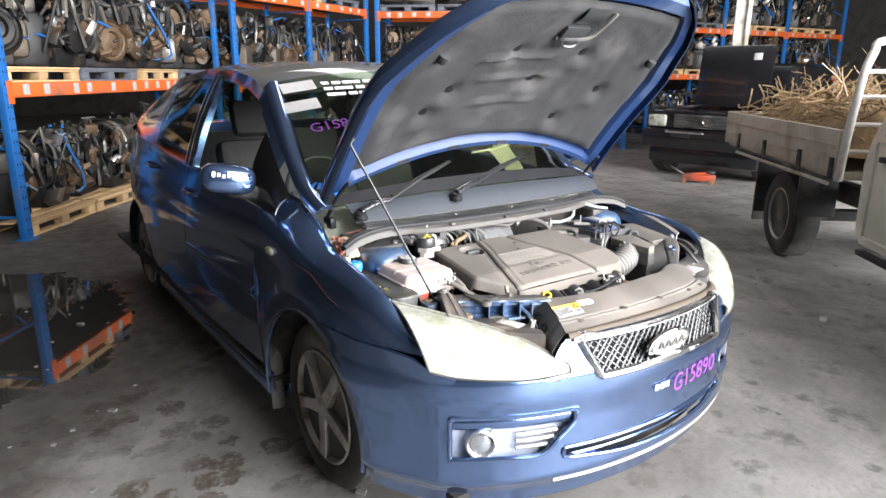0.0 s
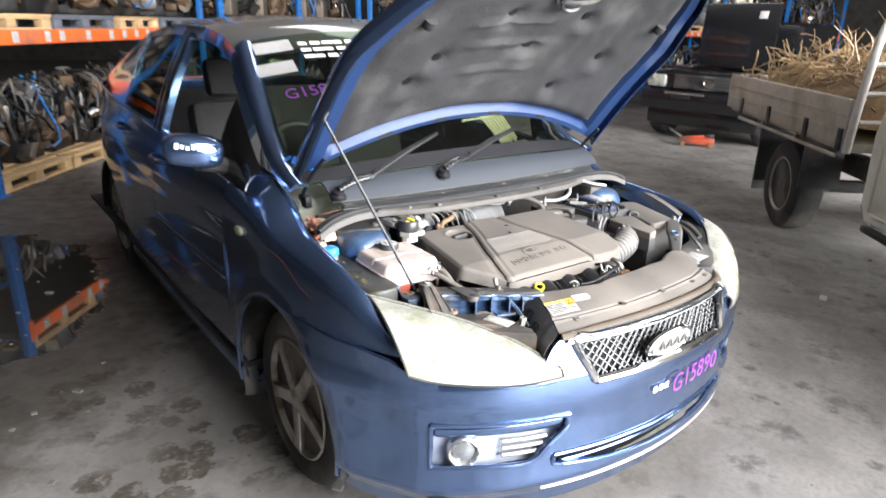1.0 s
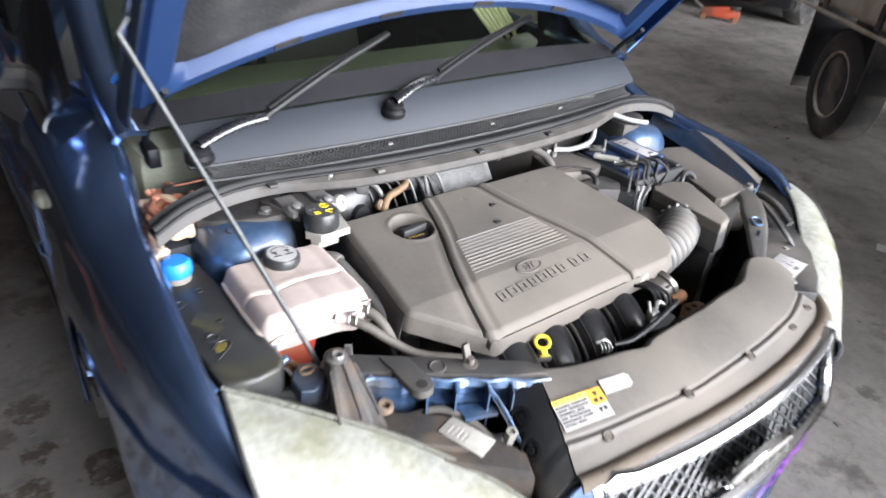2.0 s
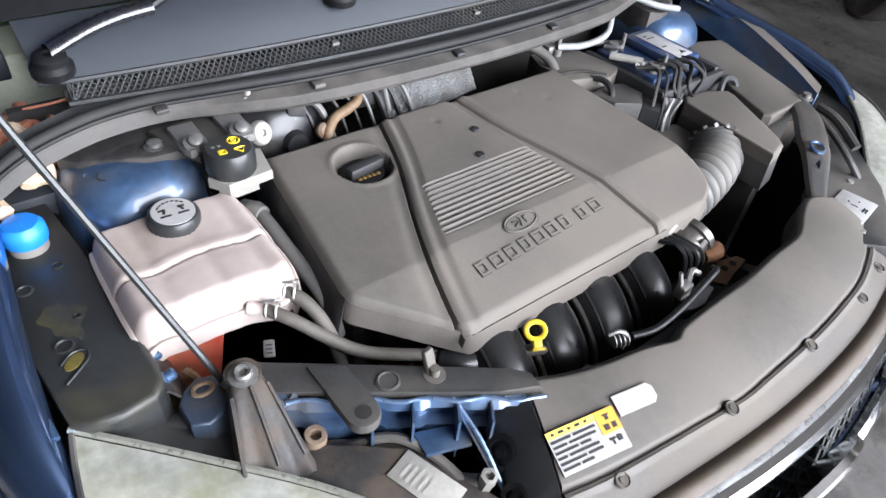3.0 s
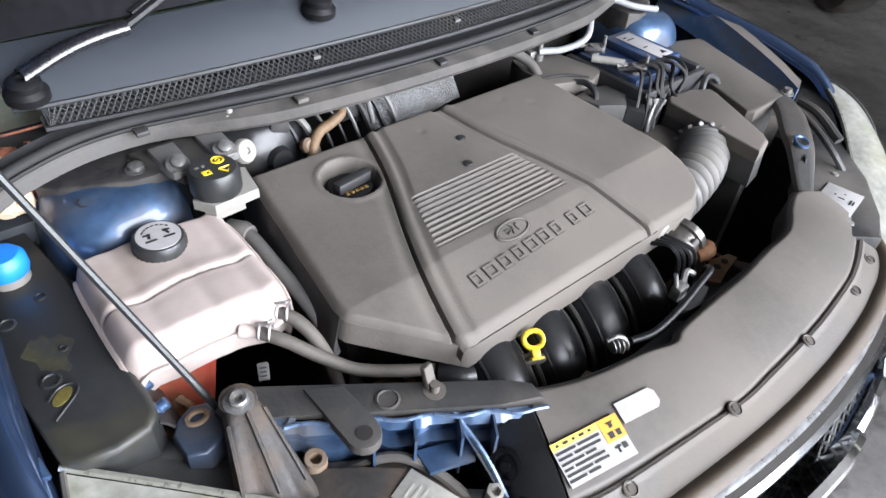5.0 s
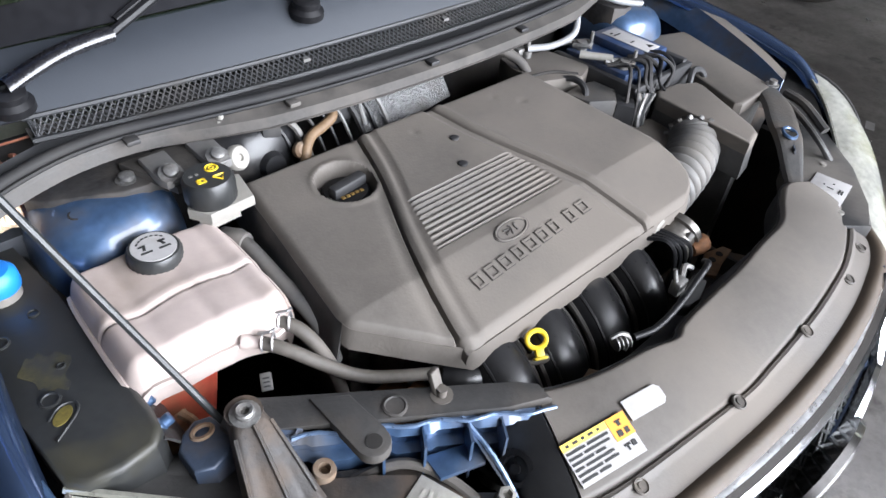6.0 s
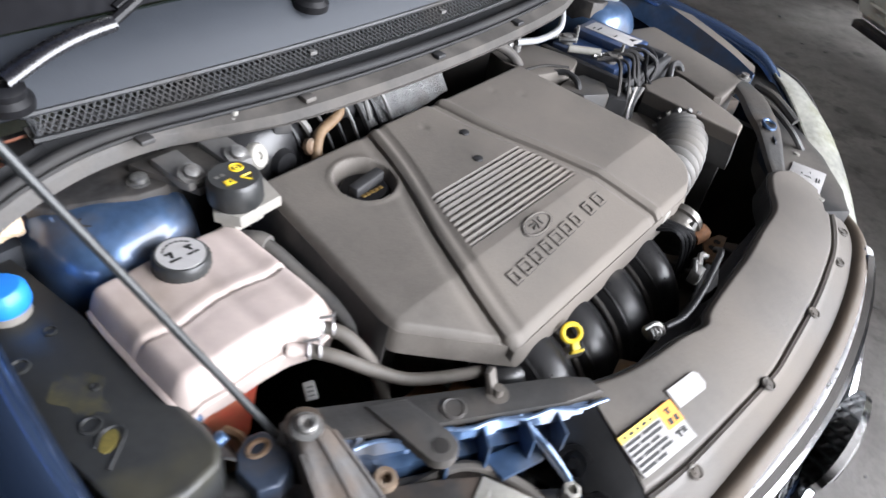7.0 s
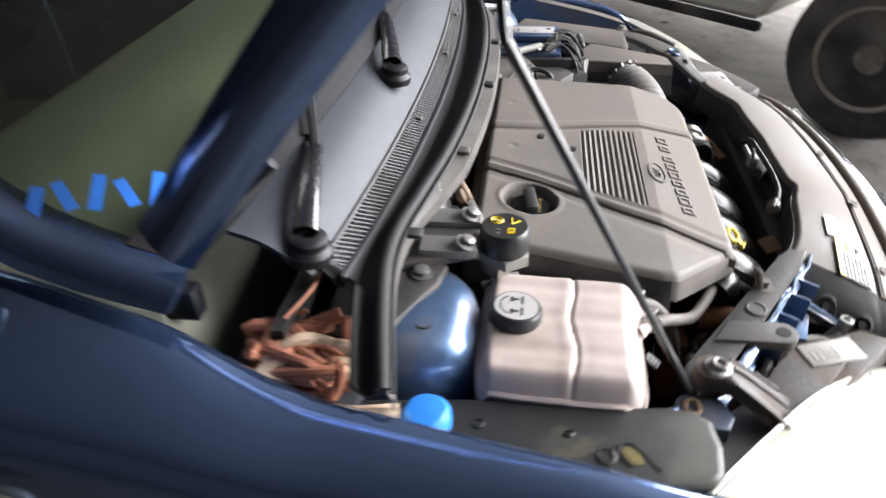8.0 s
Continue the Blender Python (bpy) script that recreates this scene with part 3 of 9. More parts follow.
def front_end():
    ss = steps(-1, 1, 240)
    fog = lambda x, z: 0.372 < abs(x) < 0.712 and 0.392 < z < 0.527 and z > 0.392 + max(0, (0.47 - abs(x)) * 1.0)
    low = lambda x, z: abs(x) < 0.40 and 0.335 + 0.035 * (x / 0.4) ** 2 < z < 0.40
    grille = lambda x, z: abs(x) < 0.30 + (z - 0.62) * 0.45 and 0.622 < z
    arch = lambda s, z: math.hypot(plan(s)[0].y + 0.01, z - 0.312) < 0.378
    keep = lambda s, w: not any(f(plan(s)[0].x, 0.21 + w * (bumper_top(plan(s)[0].x) - 0.21)) for f in (fog, low, grille)) and not arch(s, 0.21 + w * (bumper_top(plan(s)[0].x) - 0.21))
    bm = bmesh.new()
    sheet(bm, lambda s, w: bumper_at(s, 0.21 + w * (bumper_top(plan(s)[0].x) - 0.21)), ss, steps(0, 1, 44), 0.012, keep)
    bumper = part("front_bumper", bm, "paint", car, "scuffed blue front bumper")
    # recessed inserts behind the openings
    bm = bmesh.new()
    sheet(bm, lambda s, z: bumper_at(s, z, -0.05), steps(s_of(-0.44), s_of(0.44), 30), steps(0.30, 0.43, 5), 0.005)
    part("lower_grille_recess", bm, "shade_black", bumper)
    bm = bmesh.new()
    edge = [bumper_at(s_of(x), 0.401, 0.0) for x in steps(-0.40, 0.40, 10)] + [bumper_at(s_of(x), 0.335 + 0.035 * (x / 0.4) ** 2, 0.0) for x in steps(0.40, -0.40, 10)]
    tube(bm, edge + [edge[0]], 0.007, 8, 2)
    part("lower_grille_frame", bm, "paint", bumper)
    for z in (0.362, 0.384):
        bm = bmesh.new()
        tube(bm, [bumper_at(s, z, -0.018) for s in steps(s_of(-0.37), s_of(0.37), 12)], 0.0055, 6, 2)
        part("grille_bar", bm, "paint", bumper)
    for side in (-1, 1):
        lo, hi = sorted((s_of(side * 0.36), s_of(side * 0.725)))
        bm = bmesh.new()
        sheet(bm, lambda s, z: bumper_at(s, z, -0.035), steps(lo, hi, 14), steps(0.375, 0.54, 6), 0.005)
        part("fog_recess", bm, "fog_silver", bumper, "silver fog lamp surround")
        bm = bmesh.new()
        edge = [bumper_at(s_of(side * x), z, 0.001) for x, z in ((0.712, 0.460), (0.712, 0.520), (0.700, 0.528), (0.55, 0.528), (0.385, 0.528), (0.374, 0.520), (0.376, 0.488), (0.42, 0.443), (0.47, 0.394), (0.58, 0.393), (0.70, 0.393), (0.712, 0.400), (0.712, 0.460))]
        tube(bm, edge, 0.0075, 8, 3)
        part("fog_frame", bm, "paint", bumper)
        bm = bmesh.new()
        sheet(bm, lambda s, z: bumper_at(s, z, -0.006 - 0.02 * abs((z - 0.50) / 0.026) ** 3), steps(*sorted((s_of(side * 0.378), s_of(side * 0.705))), 16), steps(0.474, 0.524, 7), 0.012)
        part("fog_bar", bm, "paint", bumper)
        fp, fn = plan(s_of(side * 0.638))
        c = Vector((fp.x, fp.y, 0.438)) - fn * 0.03
        bm = bmesh.new()
        lathe(bm, c, fn, [(0.047, 0), (0.047, 0.026), (0.041, 0.03), (0.036, 0.018), (0.030, 0.012), (0.0, 0.020)], 24)
        fog_ob = part("fog_lamp", bm, "chrome_worn", bumper, "round fog lamp with a chrome ring")
        bm = bmesh.new()
        lathe(bm, c + fn * 0.012, fn, [(0.034, 0), (0.030, 0.008), (0.018, 0.013), (0.0, 0.015)], 24)
        part("fog_lens", bm, "fog_glass", fog_ob)
        for k in range(3):
            bm = bmesh.new()
            z = 0.412 + 0.022 * k
            tube(bm, [bumper_at(s, z, -0.02) for s in steps(*sorted((s_of(side * (0.42 + 0.012 * (2 - k))), s_of(side * 0.545))), 5)], 0.007, 6, 2)
            part("fog_slat", bm, "alloy", bumper)
    # grille: surround, mesh, oval badge
    def gx(w, z):
        return w * (0.30 + (z - 0.62) * 0.45)
    def gpt(x, z, out):
        p, n = plan(s_of(x))
        b = soft_table(BULGE, z, 0.015) + out
        return Vector((p.x, p.y, z)) + n * b
    loop = [gpt(x, 0.622, 0.004) for x in steps(-0.30, 0.30, 12)] + [gpt(x, 0.735, 0.004) for x in steps(0.352, -0.352, 12)]
    bm = bmesh.new()
    tube(bm, loop + [loop[0]], 0.0125, 8, 2)
    surround = part("grille_surround", bm, "chrome", car, "chrome grille surround")
    bm = bmesh.new()
    def brow(x, v):
        p, n = plan(s_of(x))
        q = gpt(x, 0.730, 0.014) + Vector((0, 0, 0.018 * math.sin(v * math.pi * 0.5))) - n * 0.030 * (1 - math.cos(v * math.pi * 0.5))
        return tuple(q)
    sheet(bm, brow, steps(-0.375, 0.375, 40), steps(0, 1, 6), 0.004)
    part("surround_top", bm, "chrome_worn", surround, "scuffed chrome brow over the grille")
    bm = bmesh.new()
    sheet(bm, lambda x, z: gpt(gx(x, z), z, -0.05), steps(-1, 1, 16), steps(0.61, 0.745, 4), 0.004)
    part("grille_back", bm, "shade_black", car)
    bm = bmesh.new()
    for k in range(-14, 38):
        for slope in (1, -1):
            pts = []
            for j in range(9):
                z = 0.624 + 0.109 * j / 8
                x = -0.42 + k * 0.0275 + slope * (z - 0.68) * 1.15
                if abs(x) < gx(1, z):
                    pts.append(gpt(x, z, -0.014))
            if len(pts) > 1:
                tube(bm, [pts[0], pts[-1]], 0.0036, 4, 1)
    part("grille_mesh", bm, "rod", car, "grey diamond mesh grille")
    bm = bmesh.new()
    b = bmesh.new()
    lathe(b, (0, 0, 0), (0, -1, 0), [(1, 0), (1, 0.7), (0.92, 1.0), (0.84, 0.8), (0.0, 1.05)], 40)
    join(bm, b, pose(-0.02, -0.872, 0.676, 14) @ Matrix.Diagonal((0.104, 0.014, 0.047, 1)))
    badge = part("badge", bm, "chrome", car, "oval chrome badge")
    bm = bmesh.new()
    b = bmesh.new()
    lathe(b, (0, 0, 0), (0, -1, 0), [(0.84, 0.9), (0.80, 1.12), (0.0, 1.3)], 40)
    join(bm, b, pose(-0.02, -0.872, 0.676, 14) @ Matrix.Diagonal((0.104, 0.014, 0.047, 1)))
    part("badge_face", bm, "white_plastic", badge, "worn pale oval face")
    bm = bmesh.new()
    for k in range(4):
        tube(bm, [(-0.085 + 0.034 * k, -0.893, 0.668), (-0.075 + 0.034 * k, -0.893, 0.694), (-0.062 + 0.034 * k, -0.893, 0.666), (-0.052 + 0.034 * k, -0.893, 0.674)], 0.0035, 5, 3)
    part("badge_scroll", bm, "cast_dull", badge)
    # scrape along the lip
    bm = bmesh.new()
    tube(bm, [bumper_at(s, 0.288, 0.002) for s in steps(s_of(-0.43), s_of(0.55), 16)], 0.0055, 6, 2)
    part("lip_scrape", bm, "alloy", bumper, "grey scraped lip edge")


front_end()

FEND = {"zt": [(-0.60, 0.715), (-0.50, 0.775), (-0.42, 0.845), (-0.30, 0.873), (0.0, 0.908), (0.08, 0.938), (0.13, 0.968), (0.30, 1.028), (0.46, 1.04)],
        "zsh": [(-0.60, 0.67), (-0.42, 0.80), (-0.30, 0.828), (0.0, 0.863), (0.25, 0.922), (0.46, 0.968)],
        "xout": [(-0.62, 0.752), (-0.54, 0.800), (-0.43, 0.842), (-0.34, 0.861), (-0.18, 0.866), (0.5, 0.868)],
        "xin": [(-0.60, 0.745), (-0.42, 0.768), (-0.30, 0.762), (0.0, 0.735), (0.15, 0.712), (0.46, 0.70)]}


def fender(side):
    def at(u, y, out=0.0):
        zt, xi = (soft_table(FEND[k], y, 0.03) for k in ("zt", "xin"))
        xo = soft_table(FEND["xout"], y, 0.03)
        zsh = soft_table(FEND["zsh"], y, 0.03)
        xs = [(0, xi - 0.006), (0.08, xi), (0.2, xi + 0.38 * (xo - xi)), (0.34, xo - 0.020), (0.5, xo - 0.002), (0.72, xo), (1, xo - 0.03)]
        zs = [(0, zt - 0.035), (0.08, zt), (0.2, (zt + zsh) / 2 + 0.014), (0.34, zsh), (0.5, zsh - 0.105), (0.72, 0.50), (1, 0.22)]
        x, z = soft_table(xs, u, 0.05), soft_table(zs, u, 0.05)
        if y < -0.02:
            z = max(z, 0.706)
        r = math.hypot(y + 0.01, z - 0.312)
        if r < 0.374:
            k = 0.374 / max(r, 1e-4)
            y, z = -0.01 + (y + 0.01) * k, 0.312 + (z - 0.312) * k
        if u > 0.3:
            x += flare(y, z) * min(1, (u - 0.3) / 0.15)
        return (side * (x + out), y, z)

    def level(u, y):
        zsh = soft_table(FEND["zsh"], y, 0.03)
        return soft_table([(0.34, zsh), (0.5, zsh - 0.105), (0.72, 0.50), (1, 0.22)], u, 0.05)

    def keep(u, y):
        zs = level(u, y)
        inside = math.hypot(y + 0.01, zs - 0.312) < 0.352 and u > 0.45
        return not inside and not (y < -0.02 and zs < 0.69 and u > 0.34)

    bm = bmesh.new()
    sheet(bm, at, steps(0, 1, 48), steps(-0.60, 0.445, 60), 0.006, keep)
    f = part("front_fender", bm, "paint", car)
    bm = bmesh.new()
    def lip(a, r=0.374, back=0.006):
        y, z = -0.01 + r * math.cos(a), 0.312 + r * math.sin(a)
        return (side * (soft_table(FEND["xout"], y, 0.03) + flare(y, z) - back), y, z)
    pts = [lip(a) for a in steps(radians(-12), radians(188), 40)]
    tube(bm, pts, 0.007, 6, 1)
    part("arch_lip", bm, "paint", f)
    bm = bmesh.new()
    sheet(bm, lambda a, x: (side * x, -0.01 + 0.386 * math.cos(a), 0.312 + 0.386 * math.sin(a)), steps(radians(-10), radians(190), 24), steps(0.60, 0.852, 4), 0.004)
    part("arch_liner", bm, "black_plastic", f)
    # the torn mud flap behind the wheel
    bm = bmesh.new()
    sheet(bm, lambda w, z: (side * (0.858 - 0.055 * w + 0.06 * max(0.0, z - 0.42) * (w - 1.0)), 0.372 - 0.10 * max(0.0, z - 0.40) - 0.012 * math.sin(w * 3.0), z), steps(0, 1, 6), steps(0.15, 0.59, 14), 0.006)
    part("mud_flap", bm, "hose_grey", f, "grey plastic mud flap")
    if side < 0:
        # red marker scuffs along the flare
        for line in (((0.093, 0.842), (-0.02, 0.836), (-0.106, 0.814), (-0.177, 0.791), (-0.246, 0.778)),):
            pts = []
            for y, z in line:
                u = min(steps(0.1, 0.6, 200), key=lambda q: abs(at(q, y)[2] - z))
                pts.append(at(u, y, 0.0015))
            part("red_scuff", tube(bmesh.new(), pts, 0.0014, 5, 5), "red_scuff", f, "thin red marker scuff")
    return f


for side in (-1, 1):
    fender(side)


def wheel(side, y):
    w = thing("wheel", "", "")
    w.parent = car
    x0 = side * 0.86
    bm = bmesh.new()
    lathe(bm, (side * 0.66, 0, 0), (side, 0, 0), [(0.20, 0.0), (0.27, 0.0), (0.306, 0.02), (0.314, 0.06), (0.314, 0.15), (0.306, 0.19), (0.285, 0.207), (0.235, 0.210), (0.212, 0.198), (0.20, 0.19)], 48)
    part("tyre", bm, "tyre", w)
    bm = bmesh.new()
    lathe(bm, (side * 0.68, 0, 0), (side, 0, 0), [(0.206, 0.0), (0.206, 0.178), (0.214, 0.186), (0.206, 0.19), (0.198, 0.17), (0.190, 0.06), (0.10, 0.03), (0.0, 0.03)], 40)
    part("rim", bm, "rim", w)
    for k in range(5):
        bm = bmesh.new()
        b = bmesh.new()
        prism(b, [(-0.030, 0.03), (-0.021, 0.12), (-0.027, 0.205), (0.027, 0.205), (0.021, 0.12), (0.030, 0.03)], 0, 0.022, 0.006)
        join(bm, b, Matrix.Translation((x0 - side * 0.012, 0, 0)) @ pose(0, 0, 0, 72 * k + 20) @ pose(0, 0, 0, 90, 0, 0) @ pose(0, 0, 0, 0, side * 90 * 0, 0) @ Matrix(((0, 0, side, 0), (1, 0, 0, 0), (0, 1, 0, 0), (0, 0, 0, 1))))
        part("spoke", bm, "rim", w)
    bm = bmesh.new()
    lathe(bm, (x0 - side * 0.02, 0, 0), (side, 0, 0), [(0.055, 0), (0.052, 0.022), (0.034, 0.030), (0.0, 0.032)], 20)
    part("hub_cap", bm, "rim", w)
    bm = bmesh.new()
    lathe(bm, (side * 0.72, 0, 0), (side, 0, 0), [(0.14, 0), (0.14, 0.02), (0.0, 0.02)], 24)
    part("brake_disc", bm, "rust", w)
    w.location = (-side * 0.052, y, 0.314)
    return w


for side in (-1, 1):
    wheel(side, -0.01)
    wheel(side, 2.64)


# cabin: doors, pillars, glass, roof
def side_x(z, y):
    """Half width of the body's side."""
    x = soft_table([(0.18, 0.86), (0.30, 0.895), (0.50, 0.915), (0.72, 0.915), (0.86, 0.905), (0.95, 0.885), (1.0, 0.865)], z, 0.03)
    return 0.948 * x * soft_table([(0.3, 1.0), (1.2, 1.01), (2.0, 1.005), (2.6, 0.985), (3.0, 0.93), (3.25, 0.84), (3.42, 0.70)], y, 0.1)


def belt(y):
    return soft_table([(0.40, 0.975), (0.9, 1.005), (1.5, 1.035), (2.2, 1.075), (2.7, 1.11), (3.5, 1.13)], y, 0.1)


def rail(y):
    """The roof rail above the side windows: half width and height."""
    return (soft_table([(0.1, 0.742), (0.30, 0.737), (0.42, 0.722), (0.60, 0.69), (0.76, 0.655), (1.0, 0.625), (1.5, 0.605), (2.2, 0.615), (2.75, 0.66), (3.0, 0.70)], y, 0.04),
            soft_table([(0.05, 0.985), (0.28, 1.035), (0.42, 1.145), (0.60, 1.305), (0.75, 1.412), (0.95, 1.468), (1.2, 1.497), (1.7, 1.505), (2.2, 1.455), (2.75, 1.28), (3.0, 1.165)], y, 0.04))


def panel(name, side, y0, y1, arch=None, z0=0.24):
    def at(y, w):
        z = z0 + w * (belt(y) - z0)
        yy = y
        if arch is not None and z < 0.8:
            r = math.hypot(y - arch, z - 0.31)
            if r < 0.352:
                k = 0.352 / max(r, 1e-4)
                yy, z = arch + (y - arch) * k, 0.31 + (z - 0.31) * k
        return (side * (side_x(z, yy) - 0.006 * math.exp(-((z - 0.80) / 0.02) ** 2)), yy, z)
    def keep(y, w):
        return arch is None or math.hypot(y - arch, z0 + w * (belt(y) - z0) - 0.31) > 0.335
    bm = bmesh.new()
    sheet(bm, at, steps(y0, y1, max(6, int((y1 - y0) / 0.03))), steps(0, 1, 28), 0.01, keep)
    return part(name, bm, "paint", car)


def cabin():
    for side in (-1, 1):
        d1 = panel("front_door", side, 0.452, 1.395)
        d2 = panel("rear_door", side, 1.403, 2.215)
        q = panel("rear_quarter", side, 2.222, 3.42, 2.64)
        bm = bmesh.new()
        box(bm, *sorted((side * 0.76, side * 0.838)), 0.39, 2.27, 0.17, 0.245, 0.02)
        part("sill", bm, "paint", car)
        bm = bmesh.new()
        sheet(bm, lambda a, x: (side * x, 2.64 + 0.365 * math.cos(a), 0.31 + 0.365 * math.sin(a)), steps(radians(-10), radians(190), 24), steps(0.55, 0.845, 4), 0.004)
        part("arch_liner", bm, "black_plastic", q)
        for dd, y in ((d1, 1.28), (d2, 2.08)):
            bm = bmesh.new()
            z = belt(y) - 0.10
            tube(bm, [(side * (side_x(z, y) + 0.0), y - 0.10, z), (side * (side_x(z, y) + 0.03), y - 0.07, z), (side * (side_x(z, y) + 0.03), y + 0.05, z + 0.004), (side * side_x(z, y), y + 0.08, z + 0.004)], 0.011, 8, 4)
            part("door_handle", bm, "paint", dd)
        bm = bmesh.new()
        sheet(bm, lambda y, w: (side * (side_x(0.63, y) + 0.010 * (1 - (2 * w - 1) ** 4)), y, 0.608 + 0.05 * w), steps(0.47, 1.38, 24), steps(0, 1, 6), 0.004)
        part("door_moulding", bm, "paint", d1)
        # the side of the cabin above the belt, with window openings
        def at(y, w):
            bx, bz = side_x(belt(y), y) - 0.01, belt(y)
            rx, rz = rail(y)
            x = bx + (rx - bx) * w + 0.02 * math.sin(w * math.pi)
            return (side * x, y, bz + (max(rz, bz + 0.02) - bz) * w)
        def pane(y, w):
            f = (0.56 < y < 1.36 and w > 0.03) or (1.44 < y < 2.10 and w > 0.03)
            top = rail(y)[1] - belt(y)
            return f and w * top < top - 0.045
        bm = bmesh.new()
        sheet(bm, at, steps(0.46, 2.78, 124), steps(0, 1, 30), 0.03, lambda y, w: not pane(y, w) and rail(y)[1] > belt(y) + 0.02)
        part("side_frame", bm, "paint", car)
        bm = bmesh.new()
        sheet(bm, lambda y, w: tuple(Vector(at(y, w)) - Vector((side * 0.004, 0, 0))), steps(1.43, 2.12, 12), steps(0, 0.93, 8), 0.004)
        g = part("rear_door_glass", bm, "tinted", d2)
        g.visible_shadow = False
        bm = bmesh.new()
        for yy in (1.372, 1.428):
            tube(bm, [tuple(Vector(at(yy, w)) + Vector((side * 0.012, 0, 0))) for w in steps(0.02, 0.95, 8)], 0.012, 6, 2)
        part("pillar_trim", bm, "chrome", car)
        # mirror
        bm = bmesh.new()
        b = bmesh.new()
        bmesh.ops.create_uvsphere(b, u_segments=24, v_segments=14, radius=1)
        for v in b.verts:
            v.co.x, v.co.y, v.co.z = (math.copysign(abs(c) ** 0.62, c) for c in v.co)
        join(bm, b, pose(side * 0.945, 0.44, 1.105, 0, side * -8, side * 14) @ Matrix.Diagonal((0.100, 0.060, 0.056, 1)))
        mir = part("wing_mirror", bm, "paint", d1, "blue wing mirror with white marker writing")
        if side < 0:
            for k in range(7):
                bm = bmesh.new()
                box(bm, -0.062 + 0.018 * k, -0.051 + 0.018 * k, -0.063, -0.0605, 0.010 + 0.003 * (k % 2), 0.030 - 0.004 * (k % 3), 0, pose(side * 0.945, 0.44, 1.105, 0, 8, -14))
                part("white_writing_bar", bm, "white_ink", mir)
        bm = bmesh.new()
        tube(bm, [(side * 0.80, 0.52, 1.02), (side * 0.87, 0.48, 1.045), (side * 0.93, 0.45, 1.06)], 0.03, 8, 4)
        part("mirror_foot", bm, "black_plastic", mir)
        bm = bmesh.new()
        sheet(bm, lambda y, w: tuple(Vector(at(y, w)) + Vector((side * 0.006, 0, 0))), steps(0.30, 0.60, 6), steps(0.02, 0.86, 6), 0.004)
        part("quarter_glass", bm, "black_paint", d1)
    # roof
    def roof_at(y, s):
        rx, rz = rail(y)
        return (s * rx, y, rz + min(0.055, 0.04 + (y - 0.74) * 0.06) * (1 - s * s) ** 0.8)
    bm = bmesh.new()
    sheet(bm, roof_at, steps(0.74, 2.35, 32), steps(-1, 1, 24), 0.02)
    roof = part("roof", bm, "roof_paint", car)
    bm = bmesh.new()
    tube(bm, [(0.0, 0.98, 1.495), (0.0, 1.05, 1.58), (0.0, 1.20, 1.74)], (0.004, 0.002), 6)
    part("aerial", bm, "rubber", roof)
    # windscreen
    def screen(y, s):
        rx, rz = rail(y)
        return (s * (rx - 0.015), y - 0.13 * (1 - s * s) * (1 if y < 0.9 else 1), rz + 0.012 * (1 - s * s))
    def screen_pt(v, s):
        ey = soft_table([(0, 0.115), (0.15, 0.265), (0.36, 0.40), (0.70, 0.595), (1.0, 0.775)], v, 0.04)
        ez = soft_table([(0, 1.012), (0.15, 1.058), (0.36, 1.155), (0.70, 1.325), (1.0, 1.455)], v, 0.04)
        ex = soft_table([(0, 0.705), (0.15, 0.70), (0.36, 0.685), (0.70, 0.65), (1.0, 0.61)], v, 0.04)
        c = Vector((0, 0.050, 1.047)).lerp(Vector((0, 0.735, 1.500)), v)
        c.z += 0.018 * math.sin(v * math.pi)
        k = abs(s) ** 2.4
        return (s * ex, c.y + (ey - c.y) * k, c.z + (ez - c.z) * k)
    bm = bmesh.new()
    sheet(bm, screen_pt, steps(0, 1, 14), steps(-1, 1, 24), 0.005)
    g = part("windscreen", bm, "glass", car, "windscreen with stickers and marker writing")
    g.visible_shadow = False
    for side in (-1, 1):
        bm = bmesh.new()
        def pillar(v, w):
            a = Vector(screen_pt(v, side))
            rx, rz = rail(a.y)
            b = Vector((side * rx, a.y, max(rz, a.z - 0.02)))
            q = (a + Vector((-side * 0.035, 0, 0))).lerp(b, w)
            return tuple(q + Vector((side * 0.01, -0.012, 0.016)) * math.sin(w * math.pi))
        sheet(bm, pillar, steps(0, 1, 20), steps(0, 1, 8), 0.012)
        part("a_pillar", bm, "paint", car)
    # rear screen and tail
    bm = bmesh.new()
    sheet(bm, lambda v, s: (s * (0.60 + 0.08 * v), 2.35 + 0.65 * v, 1.43 - 0.30 * v + 0.03 * (1 - s * s)), steps(0, 1, 8), steps(-1, 1, 10), 0.005)
    part("rear_screen", bm, "glass", car)
    bm = bmesh.new()
    sheet(bm, lambda v, s: (s * (0.74 - 0.13 * v), 2.9 + 0.52 * v, 1.14 - 0.02 * v * v), steps(0, 1, 6), steps(-1, 1, 8), 0.01)
    sheet(bm, lambda v, s: (s * 0.60, 3.40 + 0.05 * (1 - s * s), 1.12 - 0.85 * v), steps(0, 1, 6), steps(-1, 1, 8), 0.01)
    part("tailgate", bm, "paint", car)
    # interior
    bm = bmesh.new()
    sheet(bm, lambda y, x: (x, y, 0.30), steps(0.35, 3.4, 6), steps(-0.86, 0.86, 4), 0.02)
    part("cabin_floor", bm, "interior", car)
    bm = bmesh.new()
    box(bm, -0.70, 0.70, 0.16, 0.66, 0.55, 0.965, 0.05)
    part("dashboard", bm, "dash", car, "grey moulded dashboard")
    bm = bmesh.new()
    b = bmesh.new()
